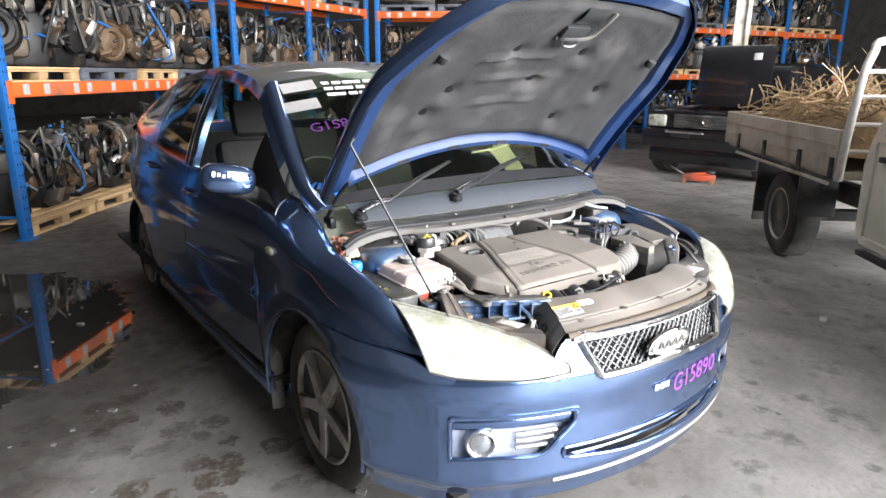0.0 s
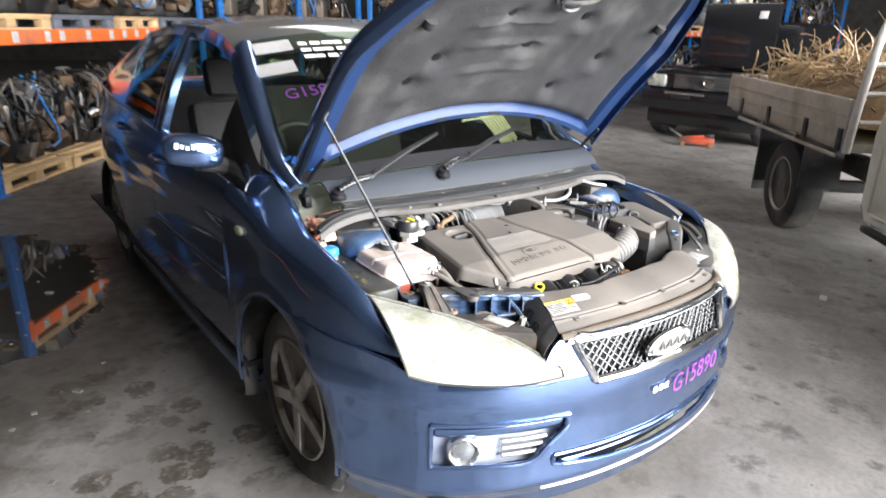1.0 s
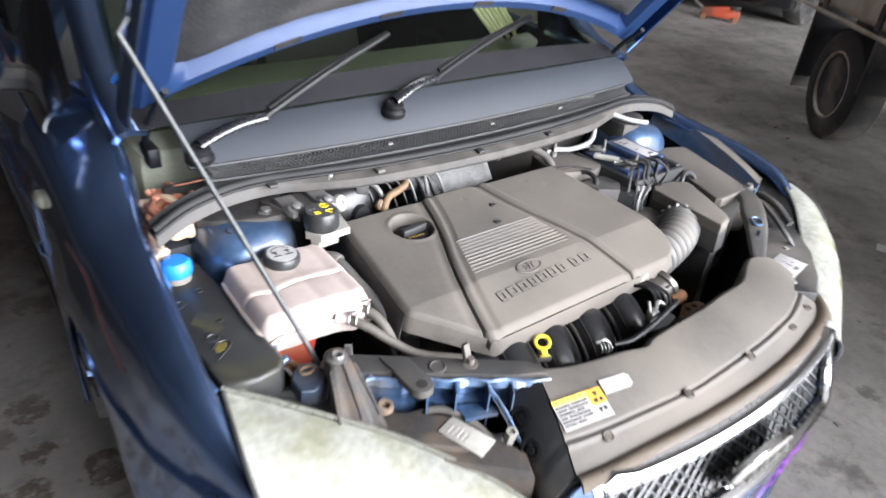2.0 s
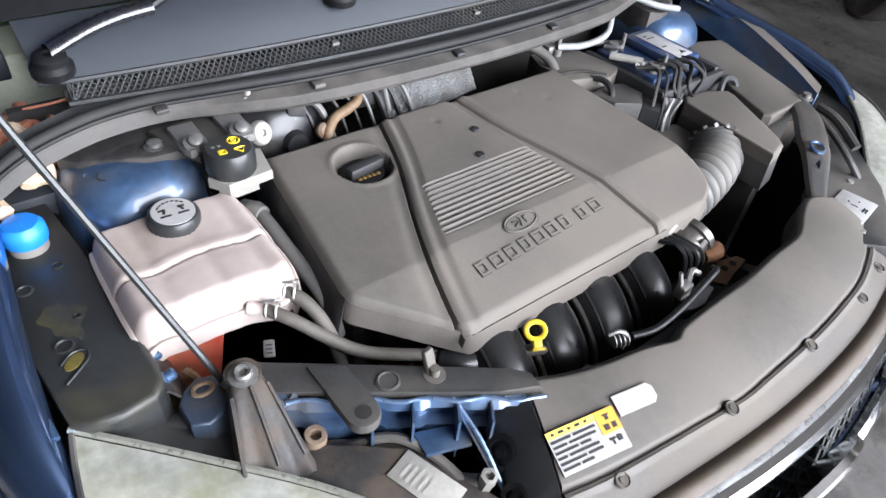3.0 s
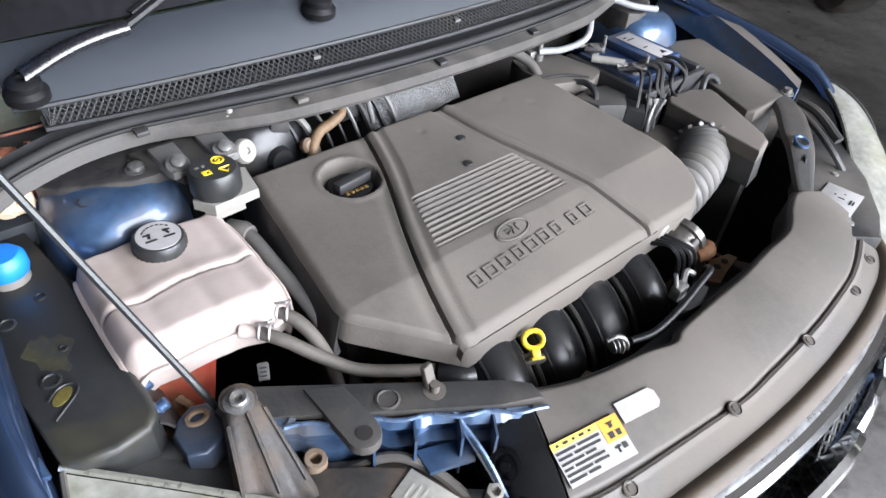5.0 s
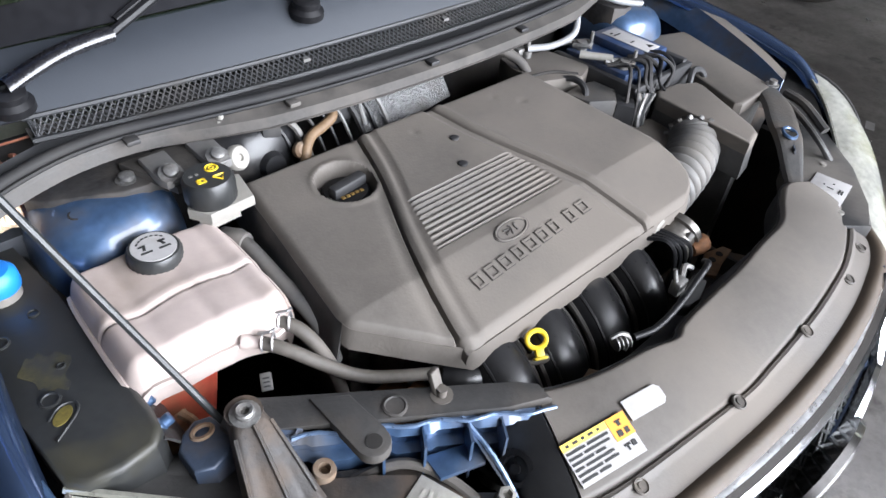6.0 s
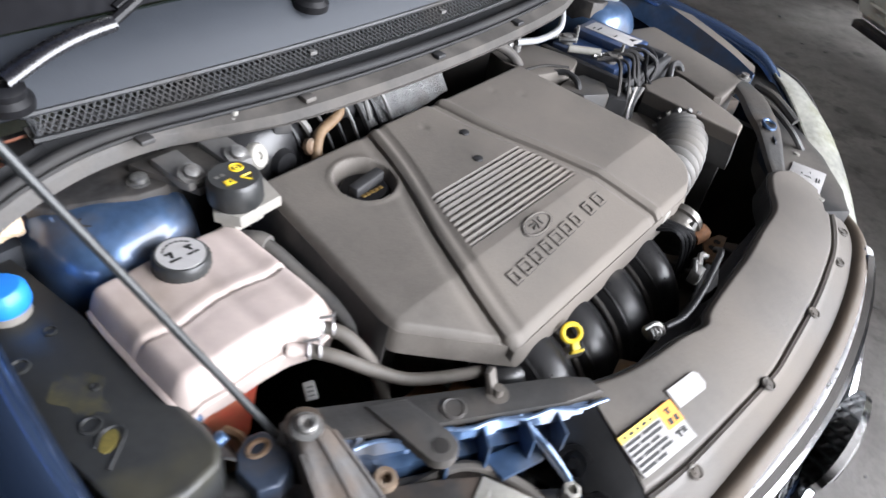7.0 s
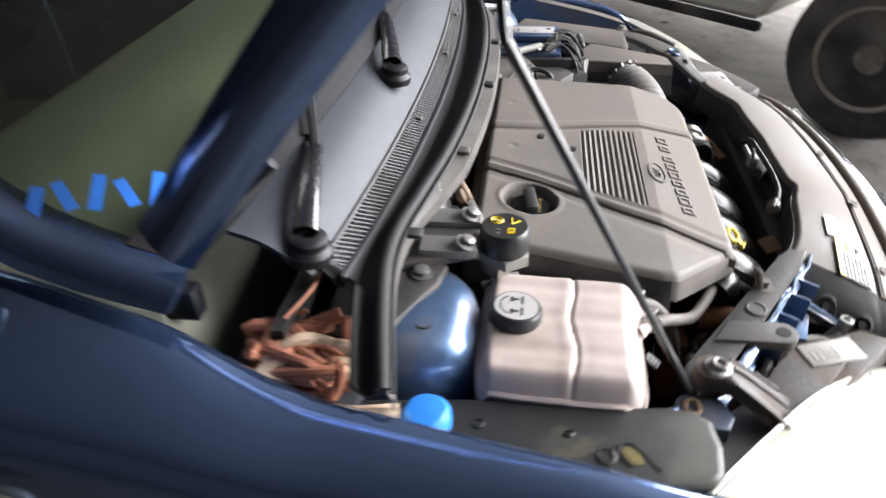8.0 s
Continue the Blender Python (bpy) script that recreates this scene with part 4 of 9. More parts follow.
    tube(b, [(0.185 * math.cos(a), 0.185 * math.sin(a), 0) for a in steps(0, 2 * math.pi, 24)], 0.014, 8, 1)
    box(b, -0.17, 0.17, -0.025, 0.025, -0.015, 0.01, 0.008)
    join(bm, b, pose(-0.37, 0.80, 0.94, 62))
    part("steering_wheel", bm, "black_plastic", car)
    for x in (-0.37, 0.37):
        bm = bmesh.new()
        box(bm, x - 0.25, x + 0.25, 0.95, 1.45, 0.42, 0.60, 0.05)
        box(bm, x - 0.24, x + 0.24, -0.07, 0.07, 0.0, 0.60, 0.05, pose(0, 1.48, 0.55, -16))
        box(bm, x - 0.13, x + 0.13, -0.05, 0.05, 0.62, 0.82, 0.04, pose(0, 1.48, 0.55, -16))
        part("front_seat", bm, "interior", car)
    bm = bmesh.new()
    box(bm, -0.65, 0.65, 2.05, 2.5, 0.42, 0.6, 0.05)
    box(bm, -0.65, 0.65, -0.07, 0.07, 0, 0.62, 0.05, pose(0, 2.5, 0.5, -18))
    part("rear_bench", bm, "interior", car)
    return screen_pt


screen_pt = cabin()

# bonnet, propped open
DENTS = ((-0.292, 0.617), (0.234, 0.607), (-0.003, 0.43), (0.56, 0.409), (-0.513, 0.407), (0.378, 0.20), (-0.60, 0.302))
HINGE, FRONT = Vector((0, 0.105, 1.062)), Vector((0, -0.60, 1.70))


def bonnet_pt(v, x, lift=0.0):
    """v runs from the hinge (0) to the front edge (1)."""
    p = HINGE.lerp(FRONT, v)
    n = Vector((0, -(FRONT - HINGE).z, (FRONT - HINGE).y)).normalized()
    crown = 0.06 * (1 - (x / 0.75) ** 2) + 0.05 * math.sin(v * math.pi)
    p = p - n * (crown + lift)
    return Vector((x, p.y, p.z))


def bonnet_half(v):
    return soft_table([(0, 0.705), (0.45, 0.70), (0.56, 0.69), (0.80, 0.58), (0.94, 0.47), (1.0, 0.36)], v, 0.03)


def back_edge(s):
    return 0.155 * (1 - s * s) - 0.02


def bonnet():
    vv = lambda v, s: back_edge(s) + v * (1 + 0.03 * (1 - s * s) - back_edge(s))
    at = lambda v, s, lift: bonnet_pt(vv(v, s), s * bonnet_half(vv(v, s)), lift)
    bm = bmesh.new()
    sheet(bm, lambda v, s: at(v, s, 0.03), steps(0, 1, 30), steps(-1, 1, 30), 0.006)
    b = part("bonnet", bm, "paint", car, "blue bonnet held up by a rod")
    # inner frame: a raised rim all round
    bm = bmesh.new()
    def rim(v, s):
        e = min(1 - abs(s), 2.4 * v, 1.3 * (1 - v))
        return at(v, s, 0.026 - 0.030 * (1 if 0.012 < e < 0.10 else 0))
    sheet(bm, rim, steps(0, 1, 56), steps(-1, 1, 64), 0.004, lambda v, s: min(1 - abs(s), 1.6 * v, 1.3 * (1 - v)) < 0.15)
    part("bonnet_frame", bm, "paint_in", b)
    bm = bmesh.new()
    def pad(v, s):
        e = min(1 - abs(s), 1.6 * v, 1.3 * (1 - v)) - 0.12
        q = 0.016 * min(1, e / 0.05) + 0.006 * noise.noise(Vector((s * 4, v * 5, 3))) + 0.003 * noise.noise(Vector((s * 14, v * 14, 7)))
        for cx, cv in DENTS:
            q -= 0.022 * math.exp(-(((s - cx) / 0.045) ** 2 + ((v - cv) / 0.040) ** 2))
            q += 0.008 * math.exp(-(((s - cx) / 0.06) ** 2 + ((v - cv + 0.075) / 0.03) ** 2))
        for cv, lo, hi in ((0.31, -0.34, 0.10), (0.46, -0.40, 0.08), (0.588, -0.49, 0.0)):
            q += 0.011 * math.exp(-((v - cv) / 0.014) ** 2) * min(1, max(0, (s - lo) / 0.06 + 0.5)) * min(1, max(0, (hi - s) / 0.06 + 0.5))
        return at(v, s, 0.012 - q)
    sheet(bm, pad, steps(0, 1, 60), steps(-1, 1, 70), 0.004, lambda v, s: min(1 - abs(s), 1.6 * v, 1.3 * (1 - v)) > 0.125)
    pad_ob = part("insulation_pad", bm, "pad", b, "dusty dark felt insulation pad")
    for cx, cv in DENTS:
        bm = bmesh.new()
        nrm = Vector((0, (FRONT - HINGE).z, -(FRONT - HINGE).y)).normalized()
        lathe(bm, at(cv, cx, 0.004), nrm, [(0.016, 0), (0.014, 0.004), (0.005, 0.006), (0, 0.006)], 14)
        part("pad_clip", bm, "wiper_black", pad_ob)
    # rolled side edges, from the skin down to the inner frame
    for side in (-1, 1):
        bm = bmesh.new()
        def hem(v, w):
            p = at(v, side, 0.036 - 0.062 * w)
            return tuple(p + Vector((side * (0.006 + 0.010 * math.sin(w * math.pi)), 0, 0)))
        sheet(bm, hem, steps(0, 1, 24), steps(0, 1, 6), 0.005)
        part("bonnet_hem", bm, "paint", b)
    # hinges
    for side in (-1, 1):
        bm = bmesh.new()
        tube(bm, [(side * 0.665, 0.20, 0.94), (side * 0.67, 0.16, 0.99), (side * 0.665, 0.10, 1.06), (side * 0.655, 0.03, 1.12)], 0.007, 6, 4)
        box(bm, *sorted((side * 0.652, side * 0.676)), 0.14, 0.20, 0.93, 0.97, 0.004)
        part("bonnet_hinge", bm, "hinge", b)
        bm = bmesh.new()
        p = at(0.665, side * 0.80, -0.012)
        lathe(bm, p, (0, 0.6, -0.65), [(0.020, 0), (0.020, 0.02), (0.014, 0.03), (0, 0.03)], 14)
        part("rubber_stop", bm, "rubber", b)
    # latch
    bm = bmesh.new()
    p = at(0.735, -0.03, -0.012)
    tube(bm, [p + Vector((-0.045, 0, 0)), p + Vector((-0.03, 0.025, -0.04)), p + Vector((0.03, 0.025, -0.04)), p + Vector((0.045, 0, 0))], 0.006, 6, 4)
    box(bm, -0.055, 0.055, -0.03, 0.03, -0.01, 0.01, 0.004, Matrix.Translation(p) @ pose(0, 0, 0, -41))
    latch = part("bonnet_latch", bm, "rod", b, "grey steel bonnet latch striker")
    bm = bmesh.new()
    tube(bm, [at(0.70, -0.13, -0.012), at(0.715, -0.05, -0.03), at(0.73, 0.09, -0.028), at(0.80, 0.14, -0.022), at(0.862, 0.185, -0.012)], 0.007, 6, 5)
    part("safety_lever", bm, "rubber", latch)
    bm = bmesh.new()
    sheet(bm, lambda u, v: tuple(at(0.79 + 0.085 * v, -0.11 + 0.20 * u, -0.010 - 0.008 * math.sin(v * math.pi))), steps(0, 1, 8), steps(0, 1, 6), 0.003)
    part("striker_plate", bm, "rod", latch)
    # slots in the frame along the rear edge
    for sx in (-0.62, -0.30, 0.05, 0.42):
        bm = bmesh.new()
        sheet(bm, lambda u, v: tuple(at(0.026 + 0.016 * v, sx + 0.075 * u, -0.0085)), steps(0, 1, 4), steps(0, 1, 2), 0.002)
        part("frame_slot", bm, "shade_black", b)
    bm = bmesh.new()
    tube(bm, [(-0.585, -0.425, 0.796), (-0.600, -0.410, 0.80)], 0.0042, 8, 1)
    tube(bm, [(-0.600, -0.410, 0.80), (-0.760, -0.184, 1.275), (-0.745, -0.180, 1.295)], 0.0042, 8, 1)
    part("prop_rod", bm, "rod", car, "thin grey metal bonnet prop rod")


bonnet()

# ---- under the bonnet ----


def headlamp(side):
    rear = smooth_line([(0.752, -0.405, 0.818), (0.655, -0.49, 0.79), (0.55, -0.588, 0.757), (0.46, -0.70, 0.715), (0.405, -0.79, 0.672)], 6)
    if side > 0:
        rear = smooth_line([(0.800, -0.412, 0.815), (0.725, -0.505, 0.792), (0.600, -0.605, 0.760), (0.503, -0.69, 0.722), (0.420, -0.785, 0.675)], 6)
    front = smooth_line([(0.765, -0.618, 0.672), (0.70, -0.672, 0.655), (0.60, -0.736, 0.645), (0.50, -0.782, 0.640), (0.40, -0.818, 0.648)], 6)
    k = len(rear) - 1
    def at(u, v):
        a, b = rear[round(u * k)], front[round(u * k)]
        p = a.lerp(b, v)
        p = p + Vector((0.30, -0.60, 0.74)) * (0.042 * math.sin(v * math.pi) ** 0.8 * min(1, 1.25 - 0.8 * u))
        return (side * p.x, p.y, p.z)
    bm = bmesh.new()
    sheet(bm, at, [i / k for i in range(k + 1)], steps(0, 1, 16), 0.004)
    lamp = part("headlamp", bm, "lens", car, "clouded white headlamp lens")
    bm = bmesh.new()
    out = [at(0, v) for v in steps(0, 1, 10)] + [at(i / k, 1) for i in range(k + 1)] + [at(1, v) for v in steps(1, 0, 8)]
    tube(bm, [Vector(p) + Vector((0, -0.001, 0.001)) for p in out], 0.0032, 6, 1)
    part("lens_gap", bm, "rubber", lamp)
    bm = bmesh.new()
    tube(bm, [Vector(at(i / k, 0)) + Vector((0, 0.006, 0.003)) for i in range(k + 1)], 0.0042, 6, 1)
    part("lens_rim", bm, "lens_edge", lamp)
    bm = bmesh.new()
    sheet(bm, lambda u, v: tuple(Vector(at(u, 0)) + Vector((0, 0.01, -0.01)) + Vector((-side * 0.015, 0.075 * (1 - 0.5 * u), -0.012)) * v), [i / k for i in range(k + 1)], steps(0, 1, 3), 0.02)
    part("lamp_housing", bm, "dusty_dark", lamp)
    return at


for side in (-1, 1):
    headlamp(side)
bm = bmesh.new()
tube(bm, [(0.775, -0.55, 0.70), (0.79, -0.56, 0.68), (0.795, -0.57, 0.65)], 0.018, 8, 3)
part("side_indicator", bm, "orange_lens", car)


def bay_shell():
    # plain boxes close off the bay, its deep shade painted in as near-black
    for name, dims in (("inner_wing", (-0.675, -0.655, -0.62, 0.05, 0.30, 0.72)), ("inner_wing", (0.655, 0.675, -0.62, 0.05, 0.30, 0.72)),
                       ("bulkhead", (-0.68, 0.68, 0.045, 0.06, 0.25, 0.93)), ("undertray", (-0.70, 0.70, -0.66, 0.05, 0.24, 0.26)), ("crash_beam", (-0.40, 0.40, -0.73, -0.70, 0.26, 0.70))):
        part(name, box(bmesh.new(), *dims), "shade_black", car, smooth=False)
    # radiator fan shroud and engine block
    bm = bmesh.new()
    box(bm, -0.34, 0.36, -0.665, -0.62, 0.34, 0.74, 0.01)
    rad = part("radiator", bm, "black_plastic", car)
    bm = bmesh.new()
    sheet(bm, lambda x, v: (x, -0.628 + 0.13 * v, 0.640 - 0.05 * v), steps(-0.34, 0.36, 24), steps(0, 1, 5), 0.006)
    shroud = part("fan_shroud", bm, "bracket_dust", rad)
    for k in range(6):
        part("shroud_rib", box(bmesh.new(), -0.30 + 0.115 * k, -0.292 + 0.115 * k, -0.625, -0.53, 0.60, 0.662, 0.002), "bracket_dust", shroud)
    bm = bmesh.new()
    box(bm, -0.36, 0.20, -0.43, -0.10, 0.34, 0.79, 0.02)
    box(bm, -0.40, -0.355, -0.36, -0.16, 0.40, 0.74, 0.015)
    eb = part("engine_block", bm, "engine_alloy", car, "dirty cast alloy engine block")
    for k in range(5):
        part("block_web", box(bmesh.new(), -0.30 + 0.1 * k, -0.25 + 0.1 * k, -0.46, -0.42, 0.50, 0.72, 0.01), "engine_alloy", eb)
    # near wing: a moulded black cover with a sloping inner flange and studs
    bm = bmesh.new()
    prism(bm, [(-0.652, -0.372), (-0.655, -0.400), (-0.668, -0.416), (-0.702, -0.421), (-0.735, -0.416), (-0.750, -0.402), (-0.760, -0.3), (-0.760, -0.2), (-0.742, 0.02), (-0.690, 0.06), (-0.678, -0.06), (-0.668, -0.15), (-0.663, -0.255)], 0.74, 0.832, 0.008, None, 3)
    wing = part("inner_wing_cover", bm, "wing_black", car, "stained black plastic inner wing cover")
    bm = bmesh.new()
    sheet(bm, lambda y, v: (lerp_table([(-0.40, -0.656), (-0.255, -0.662), (-0.15, -0.667), (-0.02, -0.680)], y) + 0.026 * v, y, 0.818 - 0.050 * v ** 1.3), steps(-0.405, -0.02, 20), steps(0, 1, 5), 0.003)
    part("wing_flange", bm, "tower_dust", wing, "dusty sloping flange")
    bm = bmesh.new()
    tube(bm, [(-0.765, -0.41, 0.828), (-0.772, -0.30, 0.842), (-0.752, 0.0, 0.878), (-0.725, 0.14, 0.92)], 0.005, 8, 5)
    part("wing_edge", bm, "paint_bay", wing)
    for x, y in ((-0.648, -0.303), (-0.648, -0.345), (-0.644, -0.381)):
        bm = bmesh.new()
        lathe(bm, (x - 0.016, y, 0.806), (1, 0, 0.35), [(0.0095, 0), (0.0095, 0.010), (0.007, 0.012), (0.007, 0.020), (0.005, 0.022), (0, 0.022)], 14)
        part("stud", bm, "paint_bay", wing)
    bm = bmesh.new()
    b = bmesh.new()
    tube(b, [(0.013, -0.03, 0), (0.013, 0.016, 0), (0.0, 0.028, 0), (-0.013, 0.016, 0), (-0.013, -0.006, 0)], 0.0020, 6, 4)
    join(bm, b, pose(-0.727, -0.330, 0.8325, 0, 0, -50) @ Matrix.Diagonal((0.8, 0.8, 0.8, 1)))
    part("moulded_slot", bm, "wing_black", wing)
    bm = bmesh.new()
    b = bmesh.new()
    prism(b, [(0.0075 * math.cos(t), 0.013 * math.sin(t)) for t in steps(0, 2 * math.pi, 14)[:-1]], 0, 0.0015)
    join(bm, b, pose(-0.724, -0.327, 0.832, 0, 0, -50))
    part("slot_grime", bm, "green_grime", wing)
    for x, y, r in ((-0.727, -0.300, 0.0110), (-0.742, -0.190, 0.010), (-0.700, -0.165, 0.007), (-0.703, -0.262, 0.005)):
        bm = bmesh.new()
        lathe(bm, (x, y, 0.8315), (0, 0, 1), [(r, 0), (r, 0.0022), (r * 0.78, 0.003), (r * 0.7, 0.0010), (0, 0.0010)], 18)
        part("moulded_ring", bm, "wing_black", wing)
    # patch of dried yellow grime on the cover
    bm = bmesh.new()
    prism(bm, [(-0.716 + (0.021 + 0.006 * math.sin(3 * t) + 0.003 * math.sin(7 * t + 1)) * math.cos(t), -0.262 + (0.034 + 0.007 * math.cos(2 * t + 1) + 0.004 * math.sin(9 * t)) * math.sin(t)) for t in steps(0, 2 * math.pi, 40)[:-1]], 0.8315, 0.8324)
    part("grime_patch", bm, "cover_grime", wing, "dried yellow grime")
    # far wing: a dark trench below the dusty rail
    bm = bmesh.new()
    prism(bm, [(0.640, -0.43), (0.700, -0.28), (0.745, -0.12), (0.760, 0.04), (0.70, 0.06), (0.66, -0.10), (0.60, -0.40)], 0.70, 0.775, 0.004)
    part("wing_trench", bm, "bracket_dust", car)
    for side in (-1, 1):
        # strut tower: a rounded mound with a dusty plate over its rear half
        def ring(k, a):
            s, drop = ((0.0, 0.0), (0.30, 0.0), (0.52, 0.001), (0.66, 0.004), (0.76, 0.009), (0.85, 0.018), (0.92, 0.030), (0.97, 0.046), (1.0, 0.070), (1.03, 0.12), (1.06, 0.26))[k]
            c, d = math.cos(a), math.sin(a)
            x = -0.576 + 0.094 * s * math.copysign(abs(c) ** 0.72, c)
            y = -0.052 + 0.106 * s * math.copysign(abs(d) ** 0.72, d)
            return (side * -x, y, 0.898 + 0.11 * (x + 0.545) * min(1, 1.6 * s + 0.2) - drop)
        bm = bmesh.new()
        sheet(bm, ring, list(range(11)), steps(0, 2 * math.pi, 64))
        bmesh.ops.remove_doubles(bm, verts=bm.verts, dist=0.0004)
        tower = part("strut_tower", bm, "paint_bay", car, "dark blue painted strut tower")
        bm = bmesh.new()
        prism(bm, [(side * x, y) for x, y in ((0.650, -0.030), (0.628, -0.058), (0.588, -0.078), (0.552, -0.103), (0.520, -0.110), (0.494, -0.098), (0.486, -0.060), (0.492, 0.02), (0.64, 0.02))], 0.860, 0.904, 0.004, lambda x, y: 0.9040 - 0.10 * (abs(x) - 0.545))
        plate = part("tower_plate", bm, "tower_dust", tower, "dark dusty plate over the tower")
        bm = bmesh.new()
        lathe(bm, (side * 0.536, -0.080, 0.9035), (0, 0, 1), [(0.015, 0), (0.015, 0.002), (0.010, 0.0025), (0.010, 0.008), (0.006, 0.010), (0.0, 0.010)], 14)
        part("strut_nut", bm, "cast_dull", plate)
        bm = bmesh.new()
        lathe(bm, (side * 0.608, -0.093, 0.8885), (-side * 0.08, -0.06, 1), [(0.0105, -0.002), (0.0105, 0.0012), (0.0085, 0.0012), (0.0085, -0.001), (0, -0.001)], 16)
        part("tower_hole", bm, "shade_black", tower)


bay_shell()


def cowl():
    """Scuttle panel, its mesh, the rubber seal and the wipers."""
    low_y = lambda x: -0.052 + 0.13 * x * x
    high_y = lambda x: -0.020 + 0.10 * x * x
    base_y = lambda x: 0.060 + 0.11 * x * x
    bm = bmesh.new()
    def at(x, v):
        y0, y1 = high_y(x), base_y(x)
        return (x, y0 + (y1 - y0) * v, 0.972 + 0.05 * v + 0.010 * math.sin(v * math.pi) + 0.02 * (1 - (x / 0.7) ** 2) * v)
    sheet(bm, at, steps(-0.635, 0.66, 40), steps(0, 1, 12), 0.006)
    panel_ob = part("scuttle_panel", bm, "grey_plastic", car, "grey plastic scuttle panel")
    # air intake mesh: two sets of slanted bars over a dark duct
    def grid_pt(x, v, lift=0.0):
        return Vector((x, low_y(x) + (high_y(x) - low_y(x)) * v, 0.949 + 0.022 * v + lift))
    bm = bmesh.new()
    sheet(bm, lambda x, v: tuple(grid_pt(x, v, -0.012)), steps(-0.61, 0.61, 24), steps(0, 1, 2), 0.004)
    part("mesh_backing", bm, "shade_black", panel_ob)
    bm = bmesh.new()
    for k in range(-4, 142):
        x = -0.60 + 0.0086 * k
        for slope in (1, -1):
            ends = []
            for v in (0.0, 1.0):
                xx = x + slope * 0.0125 * (2 * v - 1)
                ends.append(grid_pt(min(0.605, max(-0.605, xx)), v))
            tube(bm, ends, 0.0011, 4, 1)
    part("scuttle_mesh", bm, "mesh_grey", panel_ob, "grey plastic air intake mesh")
    for v, r in ((0, 0.0045), (1, 0.0035)):
        bm = bmesh.new()
        tube(bm, [grid_pt(x, v, 0.001) for x in steps(-0.61, 0.61, 20)], r, 6, 2)
        part("mesh_border", bm, "mesh_grey", panel_ob)
    # clips on the mesh
    for x in (-0.225, 0.06, 0.30):
        bm = bmesh.new()
        p = grid_pt(x, 0.55, 0.002)
        prism(bm, [(p.x - 0.006, p.y - 0.004), (p.x + 0.006, p.y - 0.004), (p.x + 0.003, p.y + 0.006), (p.x - 0.003, p.y + 0.006)], p.z - 0.002, p.z + 0.003, 0.001)
        part("mesh_clip", bm, "hose_grey", panel_ob)
    # gutter, seal and the dusty flange under it
    half = [(0, -0.104, 0.958), (0.15, -0.100, 0.958), (0.30, -0.086, 0.957), (0.42, -0.066, 0.956), (0.51, -0.050, 0.955), (0.57, -0.047, 0.953), (0.62, -0.052, 0.949), (0.68, -0.062, 0.938), (0.735, -0.072, 0.915)]
    line = [(-x, y, z) for x, y, z in half[::-1]] + half[1:]
    dense = smooth_line(line, 3)
    n = len(dense) - 1
    bm = bmesh.new()
    def gutter(i, v):
        q = dense[i]
        e = Vector((q.x, low_y(q.x) - 0.003, 0.948)) if abs(q.x) < 0.61 else q + Vector((0, 0.03, 0.004))
        p = q.lerp(e, v)
        return (p.x, p.y, p.z - 0.014 * math.sin(v * math.pi))
    sheet(bm, gutter, list(range(n + 1)), steps(0, 1, 6), 0.004)
    part("scuttle_gutter", bm, "ledge", panel_ob)
    bm = bmesh.new()
    tube(bm, line, 0.0078, 10, 6)
    part("scuttle_seal", bm, "seal", panel_ob, "dusty grey rubber seal")
    bm = bmesh.new()
    def ledge(i, v):
        q = dense[i]
        w = 0.028 - 0.022 * min(1, max(0, (abs(q.x) - 0.34) / 0.15))
        return (q.x, q.y - 0.006 - w * v, q.z - 0.006 - 0.010 * v - (0.014 if v > 0.9 else 0))
    sheet(bm, ledge, list(range(n + 1)), [0, 0.3, 0.6, 0.88, 0.94, 1.0], 0.003)
    flange = part("scuttle_flange", bm, "flange_brown", panel_ob, "dusty brown steel flange under the seal")
    bm = bmesh.new()
    tube(bm, [q + Vector((0, -0.011, -0.004)) for q in dense], 0.0028, 6, 1)
    part("seal_lip", bm, "seal", flange)
    for x in (-0.515, -0.30, -0.05, 0.17):
        bm = bmesh.new()
        y = lerp_table([(q.x, q.y) for q in dense], x)
        box(bm, x - 0.009, x + 0.009, y - 0.030, y - 0.012, 0.946, 0.953, 0.002)
        part("flange_clip", bm, "black_plastic", flange)
    # wipers: pivot, flat arm and blade
    for x, y, z, bend, tip in ((-0.612, 0.030, 0.998, (-0.466, 0.058, 1.032), (-0.10, 0.180, 1.135)), (-0.190, 0.016, 1.026, (-0.045, 0.055, 1.062), (0.36, 0.185, 1.140))):
        bm = bmesh.new()
        lathe(bm, (x, y, z - 0.016), (0, -0.15, 1), [(0.027, 0), (0.027, 0.010), (0.021, 0.016), (0.021, 0.024), (0.016, 0.028), (0.008, 0.0285), (0.007, 0.024), (0, 0.024)], 20)
        w = part("wiper", bm, "wiper_black", car, "black wiper arm and blade")
        bm = bmesh.new()
        o, b, t = Vector((x, y, z + 0.012)), Vector(bend), Vector(tip)
        side = Vector((b - o).cross(Vector((0, 0, 1)))).normalized()
        def arm(u, v):
            p = o.lerp(b, u) + Vector((0, 0, 0.008 * math.sin(u * math.pi)))
            return tuple(p + side * (0.0150 - 0.004 * u) * math.cos(v) + Vector((0, 0, 0.010 * math.sin(v))))
        sheet(bm, arm, steps(0, 1, 10), steps(0, 2 * math.pi, 14))
        part("wiper_arm", bm, "wiper_gloss", w)
        bm = bmesh.new()
        tube(bm, [b - (b - o) * 0.03, b.lerp(t, 0.5) + Vector((0, 0, 0.006)), t], 0.0065, 8, 5)
